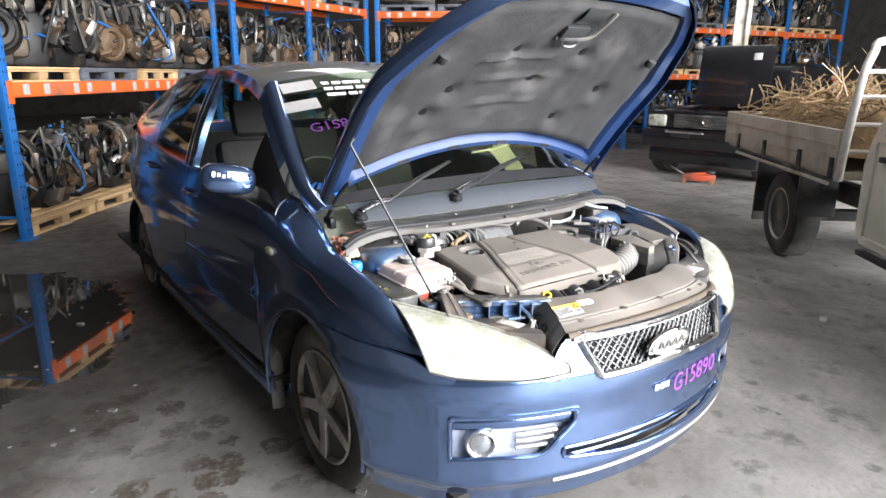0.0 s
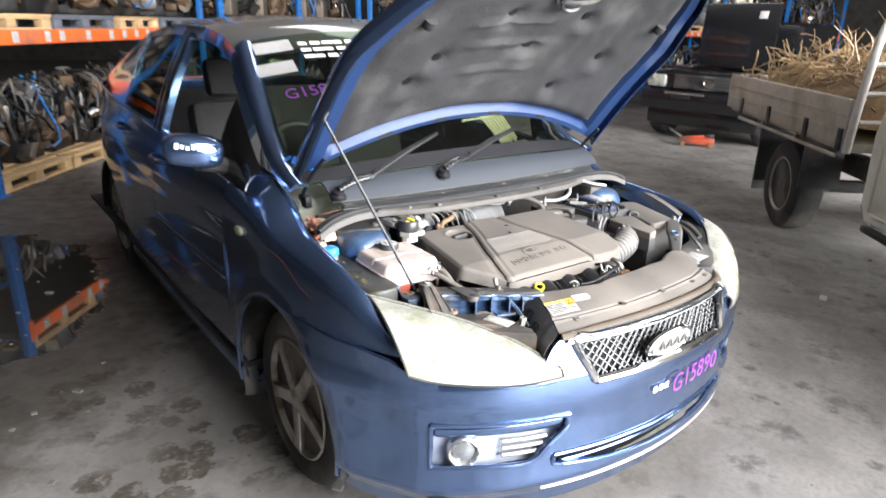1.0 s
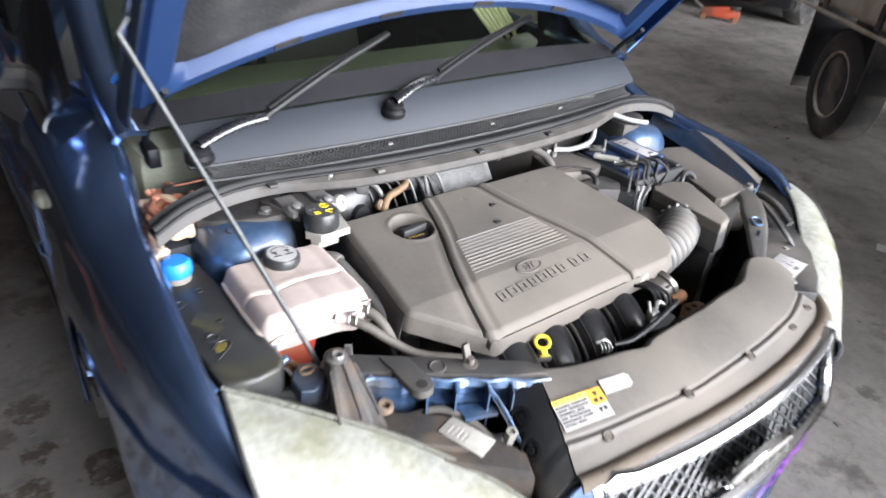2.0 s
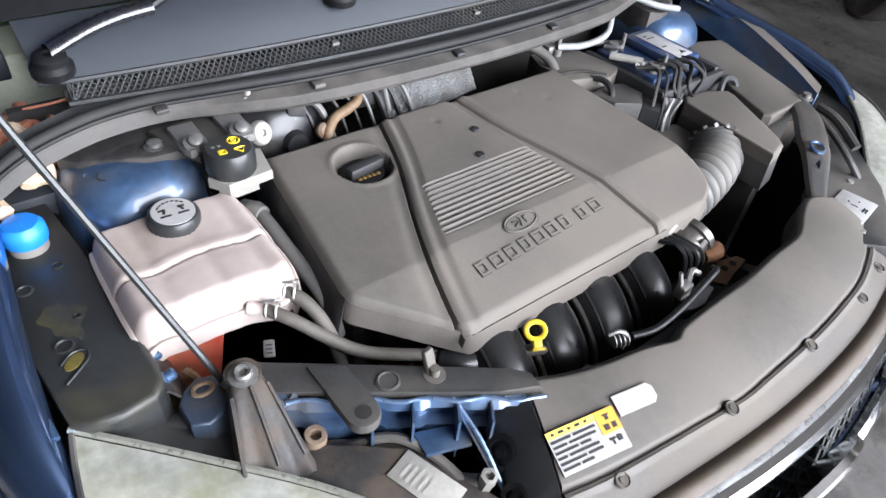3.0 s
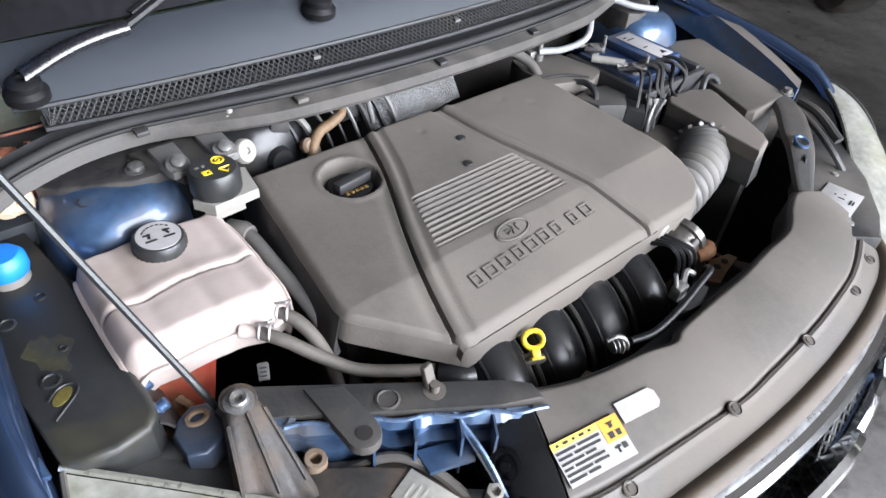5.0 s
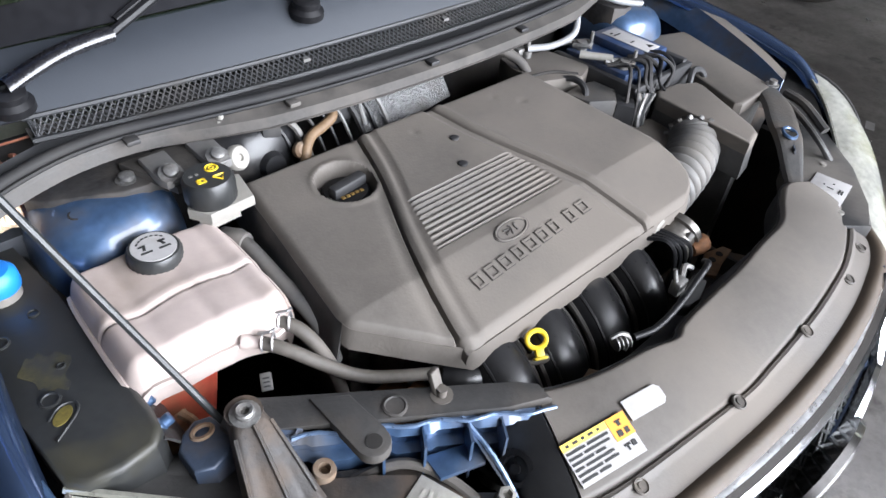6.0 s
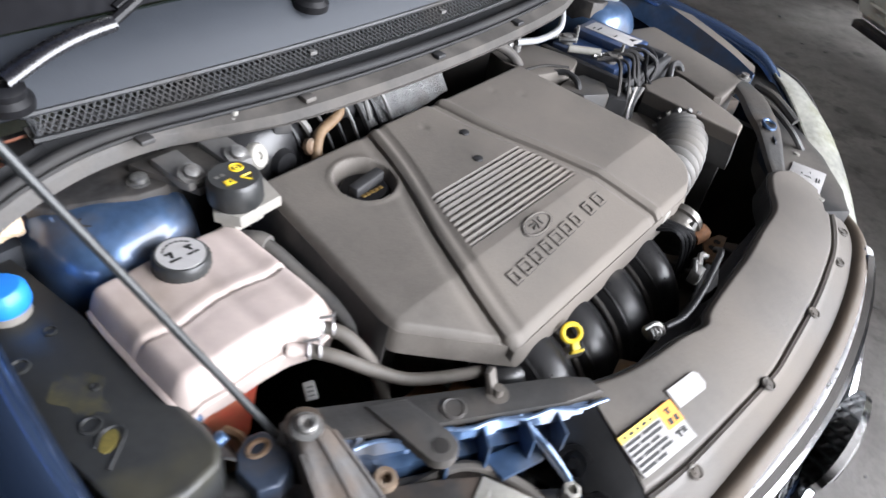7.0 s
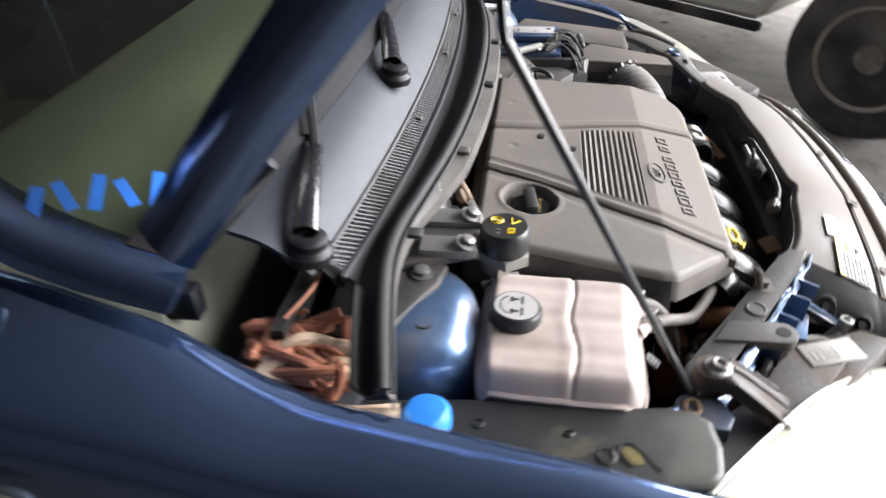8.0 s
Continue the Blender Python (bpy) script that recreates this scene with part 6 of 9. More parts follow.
    sheet(bm, lambda x, v: (x, -0.022 - 0.030 * v, 0.908 + 0.010 * math.sin(v * math.pi) + 0.003 * math.sin(x * 70)), steps(-0.115, 0.045, 20), steps(0, 1, 6), 0.002)
    part("shield_fold", bm, "foil", hs)
    bm = bmesh.new()
    tube(bm, [(-0.165, -0.095, 0.86), (-0.155, -0.070, 0.905), (-0.09, -0.066, 0.912), (0.0, -0.078, 0.900), (0.045, -0.070, 0.908), (0.055, -0.05, 0.92)], 0.0045, 8, 6)
    part("steel_pipe", bm, "hose_grey", car)
    bm = bmesh.new()
    lathe(bm, (0.046, -0.072, 0.898), (0.8, 0.1, 0.25), [(0.013, 0), (0.015, 0.003), (0.015, 0.010), (0.011, 0.012), (0.011, 0.025), (0, 0.025)], 16)
    part("pipe_union", bm, "cast_dull", car)
    bm = bmesh.new()
    tube(bm, [(0.065, -0.070, 0.905), (0.105, -0.068, 0.912), (0.150, -0.085, 0.905), (0.185, -0.115, 0.88), (0.20, -0.14, 0.84)], 0.0095, 10, 6)
    part("vacuum_hose", bm, "rubber", car)


brake_reservoir()


def intake():
    """The four black runners of the manifold, throttle parts and the dipstick."""
    for x in (-0.276, -0.181, -0.083, 0.014):
        bm = bmesh.new()
        tube(bm, [(x + 0.012, -0.40, 0.728), (x + 0.004, -0.46, 0.742), (x - 0.004, -0.515, 0.737), (x - 0.010, -0.555, 0.712), (x - 0.013, -0.575, 0.66), (x - 0.012, -0.57, 0.58)], 0.0455, 22, 6)
        run = part("intake_runner", bm, "runner_black", car, "black plastic intake runner")
        for off, r in ((-0.040, 0.0050), (-0.028, 0.0032), (0.041, 0.0050), (0.030, 0.0030)):
            h = math.sqrt(max(0, 0.0455 ** 2 - off ** 2))
            bm = bmesh.new()
            tube(bm, [(x + off + 0.006, -0.43, 0.735 + h), (x + off, -0.480, 0.742 + h), (x + off - 0.005, -0.525 - 0.35 * h, 0.733 + 0.9 * h), (x + off - 0.010, -0.560 - 0.75 * h, 0.706 + 0.55 * h), (x + off - 0.013, -0.578 - h, 0.66)], r, 8, 5)
            part("runner_flange", bm, "flange_brown" if r > 0.004 else "runner_black", run)
        bm = bmesh.new()
        box(bm, x - 0.006, x + 0.010, -0.500, -0.482, 0.782, 0.7895, 0.002)
        part("runner_lug", bm, "black_plastic", run)
    # plenum end and pipe at the front corner of the cover
    bm = bmesh.new()
    tube(bm, [(-0.345, -0.475, 0.742), (-0.338, -0.505, 0.748), (-0.322, -0.535, 0.732), (-0.318, -0.55, 0.68)], 0.019, 14, 5)
    tube(bm, [(-0.349, -0.498, 0.748), (-0.335, -0.512, 0.750), (-0.32, -0.517, 0.746)], 0.023, 14, 2)
    part("breather_pipe", bm, "runner_black", car)
    bm = bmesh.new()
    tube(bm, [(-0.229, -0.548, 0.62), (-0.228, -0.545, 0.70), (-0.228, -0.543, 0.752)], 0.0045, 8, 3)
    d = part("dipstick", bm, "cast_dull", car, "oil dipstick with a yellow ring handle")
    bm = bmesh.new()
    ring = [Vector((math.cos(a) * 0.0135, 0, math.sin(a) * 0.0115)) for a in steps(0, 2 * math.pi, 22)]
    b = bmesh.new()
    tube(b, ring, 0.0036, 8, 1)
    box(b, -0.0062, 0.0062, -0.0035, 0.0035, -0.027, -0.011, 0.002)
    box(b, -0.0095, 0.0095, -0.005, 0.005, -0.027, -0.023, 0.0015)
    join(bm, b, pose(-0.228, -0.541, 0.776, -50, 0, -25))
    part("ring_handle", bm, "yellow", d)
    # throttle body with its bright neck, screws and the plugs on it
    bm = bmesh.new()
    lathe(bm, (0.105, -0.528, 0.742), (0.8, 0.1, 0.25), [(0.040, 0), (0.044, 0.006), (0.044, 0.014), (0.036, 0.016), (0.036, 0.034), (0.041, 0.036), (0.041, 0.048), (0.033, 0.052), (0, 0.052)], 28)
    th = part("throttle_body", bm, "engine_alloy", car, "dirty alloy throttle body")
    for k in range(4):
        a = 0.9 + 1.57 * k
        bm = bmesh.new()
        lathe(bm, (0.125, -0.526 + 0.036 * math.cos(a), 0.752 + 0.036 * math.sin(a)), (0.8, 0.1, 0.25), [(0.006, -0.012), (0.006, 0.004), (0, 0.004)], 8)
        part("throttle_screw", bm, "cast_dull", th)
    bm = bmesh.new()
    tube(bm, [(0.072, -0.512, 0.786), (0.090, -0.512, 0.796), (0.116, -0.503, 0.790)], 0.0085, 10, 4)
    box(bm, 0.112, 0.130, -0.512, -0.492, 0.780, 0.795, 0.003)
    part("sensor_plug", bm, "white_plastic", car)
    for k in range(4):
        bm = bmesh.new()
        tube(bm, [(0.050 + 0.012 * k, -0.515, 0.785), (0.062 + 0.012 * k, -0.545, 0.792 - 0.004 * k), (0.070 + 0.014 * k, -0.565, 0.765), (0.06 + 0.02 * k, -0.575, 0.70)], 0.0038, 6, 5)
        part("sensor_wire", bm, "wiper_black", car)
    bm = bmesh.new()
    tube(bm, [(0.135, -0.560, 0.745), (0.160, -0.566, 0.748), (0.178, -0.556, 0.736)], 0.012, 10, 3, 0.003)
    part("rusty_elbow", bm, "rust", car)
    # the purge pipe lying in front of the runners
    bm = bmesh.new()
    tube(bm, [(-0.142, -0.628, 0.794), (-0.105, -0.638, 0.796), (-0.05, -0.636, 0.803), (0.005, -0.628, 0.810), (0.040, -0.622, 0.813), (0.052, -0.612, 0.804)], 0.0050, 10, 5)
    part("purge_pipe", bm, "wiper_black", car, "thin black pipe with a bright union")
    bm = bmesh.new()
    for k in range(4):
        lathe(bm, (-0.168 + 0.006 * k, -0.616 - 0.002 * k, 0.790), (1, -0.3, 0.1), [(0.006, 0), (0.011, 0.0015), (0.011, 0.003), (0.006, 0.0045), (0, 0.0045)], 14)
    tube(bm, [(-0.172, -0.612, 0.800), (-0.160, -0.618, 0.806), (-0.150, -0.626, 0.797), (-0.156, -0.628, 0.780)], 0.0030, 6, 4)
    part("pipe_union", bm, "cast_dull", car)
    bm = bmesh.new()
    prism(bm, [(-0.045, -0.628), (-0.020, -0.622), (0.030, -0.612), (0.034, -0.632), (-0.005, -0.646), (-0.030, -0.642)], 0.770, 0.792, 0.004)
    valve = part("purge_valve", bm, "black_plastic", car, "black purge valve with metal tabs")
    bm = bmesh.new()
    box(bm, -0.030, -0.008, -0.622, -0.606, 0.788, 0.812, 0.003)
    cyl(bm, (-0.026, -0.612, 0.81), (-0.030, -0.606, 0.832), 0.0035, 0.003, 8)
    tube(bm, [(-0.008, -0.612, 0.804), (0.006, -0.604, 0.816), (0.020, -0.610, 0.808)], 0.0045, 6, 3)
    part("valve_tab", bm, "cast_dull", valve)
    # bracket tabs in the gap
    bm = bmesh.new()
    prism(bm, [(0.118, -0.598), (0.165, -0.572), (0.205, -0.583), (0.210, -0.598), (0.170, -0.604), (0.130, -0.615)], 0.724, 0.730, 0.001)
    tab = part("steel_tab", bm, "rust_pale", car, "rusty drilled steel tab")
    for x, y in ((0.182, -0.590), (0.160, -0.590)):
        part("tab_hole", lathe(bmesh.new(), (x, y, 0.7302), (0, 0, 1), [(0.006, 0), (0.006, 0.0008), (0, 0.0008)], 12), "shade_black", tab)
    bm = bmesh.new()
    box(bm, -0.020, 0.020, -0.014, 0.014, 0, 0.004, 0.001, pose(-0.195, -0.618, 0.735, -20, 0, 12))
    part("tan_tab", bm, "rust_pale", car)
    # front of the engine below the cover
    bm = bmesh.new()
    box(bm, -0.42, -0.36, -0.46, -0.42, 0.58, 0.70, 0.01)
    lathe(bm, (-0.405, -0.475, 0.66), (0, -1, 0.3), [(0.03, 0), (0.03, 0.03), (0.012, 0.04), (0, 0.04)], 18)
    part("water_pump", bm, "rust", car)
    for x, z in ((-0.375, 0.715), (-0.335, 0.705)):
        bm = bmesh.new()
        cyl(bm, (x, -0.47, z), (x + 0.006, -0.525, z + 0.006), 0.020, 0.017, 16)
        part("rusty_stub", bm, "rust", car)
    for k in range(6):
        a = 0.9 * k
        bm = bmesh.new()
        tube(bm, [(-0.52 + 0.035 * k, -0.46 - 0.012 * k, 0.62), (-0.49 + 0.035 * k, -0.435 - 0.014 * k, 0.70 + 0.012 * math.cos(a)), (-0.45 + 0.035 * k, -0.47 - 0.012 * k, 0.66)], 0.007, 8, 4)
        part("lower_hose", bm, ("rubber", "hose_brown")[k % 2], car)


intake()


def air_side():
    """Air box, corrugated hose, battery, fuse box and cables on the other side of the bay."""
    # corrugated hose from under the cover up to the air box
    axis = smooth_line([(0.185, -0.462, 0.768), (0.235, -0.456, 0.778), (0.285, -0.446, 0.788), (0.330, -0.428, 0.796), (0.352, -0.412, 0.800)], 24)
    bm = bmesh.new()
    rings, u = [], None
    for i, p in enumerate(axis):
        d = (axis[min(i + 1, len(axis) - 1)] - axis[max(i - 1, 0)]).normalized()
        u = frame_axes(d)[0] if u is None else (u - d * u.dot(d)).normalized()
        w = d.cross(u)
        r = 0.0395 + 0.0075 * abs(math.sin(i * math.pi / 9)) ** 0.7
        rings.append([bm.verts.new(p + (u * math.cos(a) + w * math.sin(a)) * r) for a in (2 * math.pi * k / 32 for k in range(32))])
    for a, b in zip(rings, rings[1:]):
        for k in range(32):
            bm.faces.new((a[k], a[(k + 1) % 32], b[(k + 1) % 32], b[k]))
    hose = part("intake_hose", bm, "hose_grey", car, "dusty grey corrugated air intake hose")
    bm = bmesh.new()
    tube(bm, [(0.345, -0.417, 0.799), (0.372, -0.402, 0.800), (0.395, -0.378, 0.795), (0.405, -0.350, 0.785)], 0.0455, 24, 6)
    elbow = part("intake_elbow", bm, "dusty_dark", car, "dusty black air box elbow")
    bm = bmesh.new()
    c, ax = Vector((0.349, -0.414, 0.7995)), Vector((0.85, 0.5, 0.1)).normalized()
    u, w = frame_axes(ax)
    for k in range(16):
        a = 2 * math.pi * k / 16
        q = c + (u * math.cos(a) + w * math.sin(a)) * 0.048
        box(bm, -0.004, 0.004, -0.004, 0.004, -0.004, 0.004, 0.001, Matrix.Translation(q) @ pose(0, 0, 0, 20 * k, 30, 15 * k))
    part("hose_clamp", bm, "cast_dull", elbow)
    # flat duct beside the cover
    bm = bmesh.new()
    prism(bm, [(0.215, -0.345), (0.285, -0.300), (0.365, -0.322), (0.340, -0.380), (0.262, -0.405), (0.225, -0.395)], 0.70, 0.800, 0.008)
    part("air_duct", bm, "dusty_plastic", car, "dusty flat air duct")
    # air box: a lid with a sloping face on a deep body
    lid = [(0.350, -0.322), (0.370, -0.305), (0.430, -0.312), (0.470, -0.334), (0.468, -0.352), (0.400, -0.492), (0.385, -0.508), (0.340, -0.516)]
    bm = bmesh.new()
    prism(bm, lid, 0.820, 0.846, 0.007, None, 3)
    ab = part("air_box", bm, "dusty_plastic", car, "dusty black air filter box")
    bm = bmesh.new()
    b = bmesh.new()
    prism(b, lid, 0.775, 0.8205)
    for v in b.verts:
        if v.co.z < 0.80:
            v.co.x, v.co.y = 0.41 + (v.co.x - 0.41) * 1.10, -0.40 + (v.co.y + 0.40) * 1.05
    join(bm, b)
    part("lid_face", bm, "dusty_dark", ab)
    bm = bmesh.new()
    prism(bm, [(0.340, -0.325), (0.470, -0.312), (0.492, -0.340), (0.445, -0.430), (0.390, -0.500), (0.352, -0.505)], 0.58, 0.776, 0.004)
    part("air_box_body", bm, "dusty_dark", ab)
    for x, y, s in ((0.395, -0.283, 1), (0.498, -0.318, 1)):
        bm = bmesh.new()
        tube(bm, [(x - 0.03, y - 0.012, 0.80), (x - 0.025, y, 0.838), (x, y + 0.010, 0.852), (x + 0.026, y + 0.002, 0.842), (x + 0.034, y - 0.014, 0.80)], 0.0065, 8, 5)
        part("lid_strap", bm, "black_plastic", ab)
    # fuse box with a flat dusty lid
    out = [(0.540, -0.245), (0.592, -0.142), (0.604, -0.136), (0.696, -0.168), (0.690, -0.185), (0.612, -0.412), (0.598, -0.428), (0.482, -0.430), (0.474, -0.418)]
    bm = bmesh.new()
    prism(bm, out, 0.812, 0.835, 0.005, None, 3)
    fb = part("fuse_box", bm, "dusty_plastic", car, "flat dusty fuse box lid")
    bm = bmesh.new()
    prism(bm, [(0.59 + (x - 0.59) * 0.94, -0.29 + (y + 0.29) * 0.95) for x, y in out], 0.60, 0.8125)
    part("fuse_box_body", bm, "dusty_dark", fb)
    for k in range(9):
        t = 0.08 + 0.1 * k
        p = Vector((0.694, -0.178, 0)).lerp(Vector((0.612, -0.412, 0)), t)
        bm = bmesh.new()
        box(bm, -0.004, 0.008, -0.006, 0.006, 0.800, 0.830, 0.002, Matrix.Translation(p) @ pose(0, 0, 0, 0, 0, -20))
        part("lid_tooth", bm, "dusty_plastic", fb)
    # battery
    bm = bmesh.new()
    box(bm, 0.302, 0.318, -0.290, -0.10, 0.62, 0.866, 0.004)
    box(bm, 0.302, 0.500, -0.300, -0.286, 0.62, 0.866, 0.004)
    box(bm, 0.478, 0.494, -0.290, -0.10, 0.62, 0.872, 0.004)
    part("battery_tray", bm, "black_plastic", car, "black open battery tray")
    bm = bmesh.new()
    box(bm, 0.322, 0.474, -0.262, -0.112, 0.66, 0.872, 0.006)
    bat = part("battery", bm, "battery_blue", car, "blue topped car battery")
    bm = bmesh.new()
    box(bm, 0.388, 0.466, -0.255, -0.120, 0.870, 0.889, 0.004)
    part("battery_lid", bm, "battery_blue", bat)
    for k in range(3):
        part("cell_cap", lathe(bmesh.new(), (0.405 + 0.022 * k, -0.238, 0.872), (0, -0.6, 1), [(0.007, 0), (0.006, 0.008), (0, 0.008)], 12), "battery_blue", bat)
    bm = bmesh.new()
    box(bm, 0.407, 0.452, -0.245, -0.135, 0.889, 0.8905, 0.0006)
    lab = part("battery_label", bm, "paper", bat)
    bm = bmesh.new()
    for y, w in ((-0.150, 0.004), (-0.160, 0.010), (-0.200, 0.006)):
        box(bm, 0.415, 0.415 + w * 2, y - 0.0015, y + 0.0015, 0.8904, 0.8912)
    prism(bm, [(0.428, -0.236), (0.436, -0.224), (0.444, -0.236)], 0.8904, 0.8912)
    part("label_print", bm, "ink", lab)
    for x, y in ((0.345, -0.238), (0.345, -0.135)):
        bm = bmesh.new()
        lathe(bm, (x, y, 0.870), (0, 0, 1), [(0.012, 0), (0.010, 0.018), (0, 0.018)], 14)
        tube(bm, [(x - 0.016, y + 0.01, 0.880), (x, y - 0.016, 0.884), (x + 0.018, y, 0.883), (x, y + 0.018, 0.880), (x - 0.02, y + 0.03, 0.878)], 0.005, 6, 4)
        cyl(bm, (x + 0.016, y - 0.010, 0.872), (x + 0.014, y - 0.010, 0.908), 0.0040, 0.0035, 8)
        part("battery_terminal", bm, "cast_dull", bat, "corroded battery terminal")
    bm = bmesh.new()
    cyl(bm, (0.300, -0.165, 0.884), (0.338, -0.215, 0.884), 0.0075, 0.0075, 12)
    part("terminal_sleeve", bm, "white_plastic", car)
    rng = random.Random(4)
    for k in range(10):
        bm = bmesh.new()
        x, y = 0.325 + 0.011 * k + rng.uniform(-0.016, 0.016), -0.258 - 0.030 * rng.random()
        tube(bm, [(x - 0.01, y + 0.035, 0.884), (x + 0.02 * rng.random(), y, 0.890), (x + rng.uniform(-0.035, 0.02), y - 0.030, 0.868), (x + rng.uniform(-0.04, 0.03), y - 0.040, 0.82), (x + rng.uniform(-0.04, 0.02), y - 0.035, 0.74)], rng.choice((0.0026, 0.0036, 0.005)), 7, 5)
        part("battery_cable", bm, rng.choice(("rubber", "cast_dull", "rubber", "wiper_black")), car)
    bm = bmesh.new()
    tube(bm, [(0.232, -0.088, 0.884), (0.285, -0.108, 0.884), (0.335, -0.118, 0.900), (0.375, -0.090, 0.925), (0.420, -0.058, 0.935), (0.470, -0.062, 0.932), (0.510, -0.095, 0.920), (0.560, -0.120, 0.912)], 0.0068, 10, 6)
    part("earth_cable", bm, "cable_pale", car, "pale braided cable over the battery")
    # engine computer boxes beside the battery
    bm = bmesh.new()
    prism(bm, [(0.175, -0.105), (0.190, -0.060), (0.290, -0.070), (0.315, -0.185), (0.262, -0.205), (0.185, -0.175)], 0.70, 0.866, 0.005)
    cb = part("control_box", bm, "dusty_plastic", car, "dusty engine control box")
    bm = bmesh.new()
    tube(bm, [(0.178, -0.150, 0.867), (0.225, -0.165, 0.869), (0.262, -0.195, 0.866)], 0.003, 6, 3)
    part("box_seam", bm, "shade_black", cb)
    bm = bmesh.new()
    prism(bm, [(0.205, -0.212), (0.262, -0.206), (0.292, -0.215), (0.296, -0.262), (0.262, -0.290), (0.218, -0.262)], 0.66, 0.852, 0.004)
    part("relay_box", bm, "dusty_dark", car)
    bm = bmesh.new()
    prism(bm, [(0.262, -0.292), (0.298, -0.262), (0.306, -0.300), (0.276, -0.322)], 0.64, 0.846, 0.003)
    rh = part("relay_holder", bm, "black_plastic", car)
    for z in (0.72, 0.76, 0.80):
        part("holder_rib", box(bmesh.new(), -0.018, 0.018, -0.003, 0.003, z, z + 0.004, 0, pose(0.270, -0.308, 0, 0, 0, -60)), "black_plastic", rh)
    bm = bmesh.new()
    tube(bm, [(0.228, -0.175, 0.858), (0.240, -0.205, 0.866), (0.236, -0.235, 0.858), (0.222, -0.25, 0.83)], 0.006, 8, 5)
    part("box_strap", bm, "black_plastic", cb)
    for k in range(8):
        bm = bmesh.new()
        a = k * 1.1
        tube(bm, [(0.305 + 0.004 * k, -0.300 - 0.003 * k, 0.858), (0.310 + 0.008 * math.sin(a), -0.318, 0.82), (0.300 + 0.015 * math.cos(a), -0.33, 0.76), (0.28 + 0.02 * math.sin(a), -0.34, 0.68)], 0.0048, 7, 5)
        part("taped_loom", bm, ("rod", "cast_dull", "wiper_black")[k % 3], car)
    bm = bmesh.new()
    box(bm, 0.215, 0.240, -0.085, -0.062, 0.866, 0.884, 0.004)
    lathe(bm, (0.235, -0.088, 0.866), (0, 0, 1), [(0.009, 0), (0.009, 0.012), (0.005, 0.013), (0.005, 0.035), (0, 0.035)], 10)
    part("earth_bolt", bm, "cast_dull", car)
    # dusty flange along the far wing
    bm = bmesh.new()
    rail_line = smooth_line([(0.770, 0.0, 0.890), (0.758, -0.12, 0.878), (0.724, -0.24, 0.865), (0.676, -0.36, 0.852), (0.640, -0.435, 0.840)], 4)
    sheet(bm, lambda i, v: tuple(rail_line[i] + Vector((0.030 * v, 0.012 * v, 0.004 * v))), list(range(len(rail_line))), steps(0, 1, 4), 0.004)
    wr = part("wing_rail", bm, "dusty_plastic", car, "dusty flange inside the far wing")
    bm = bmesh.new()
    sheet(bm, lambda i, v: tuple(rail_line[i] + Vector((-0.034 * v, -0.010 * v, -0.055 * v))), list(range(len(rail_line))), steps(0, 1, 3), 0.003)
    part("rail_drop", bm, "paint_bay", wr)


air_side()


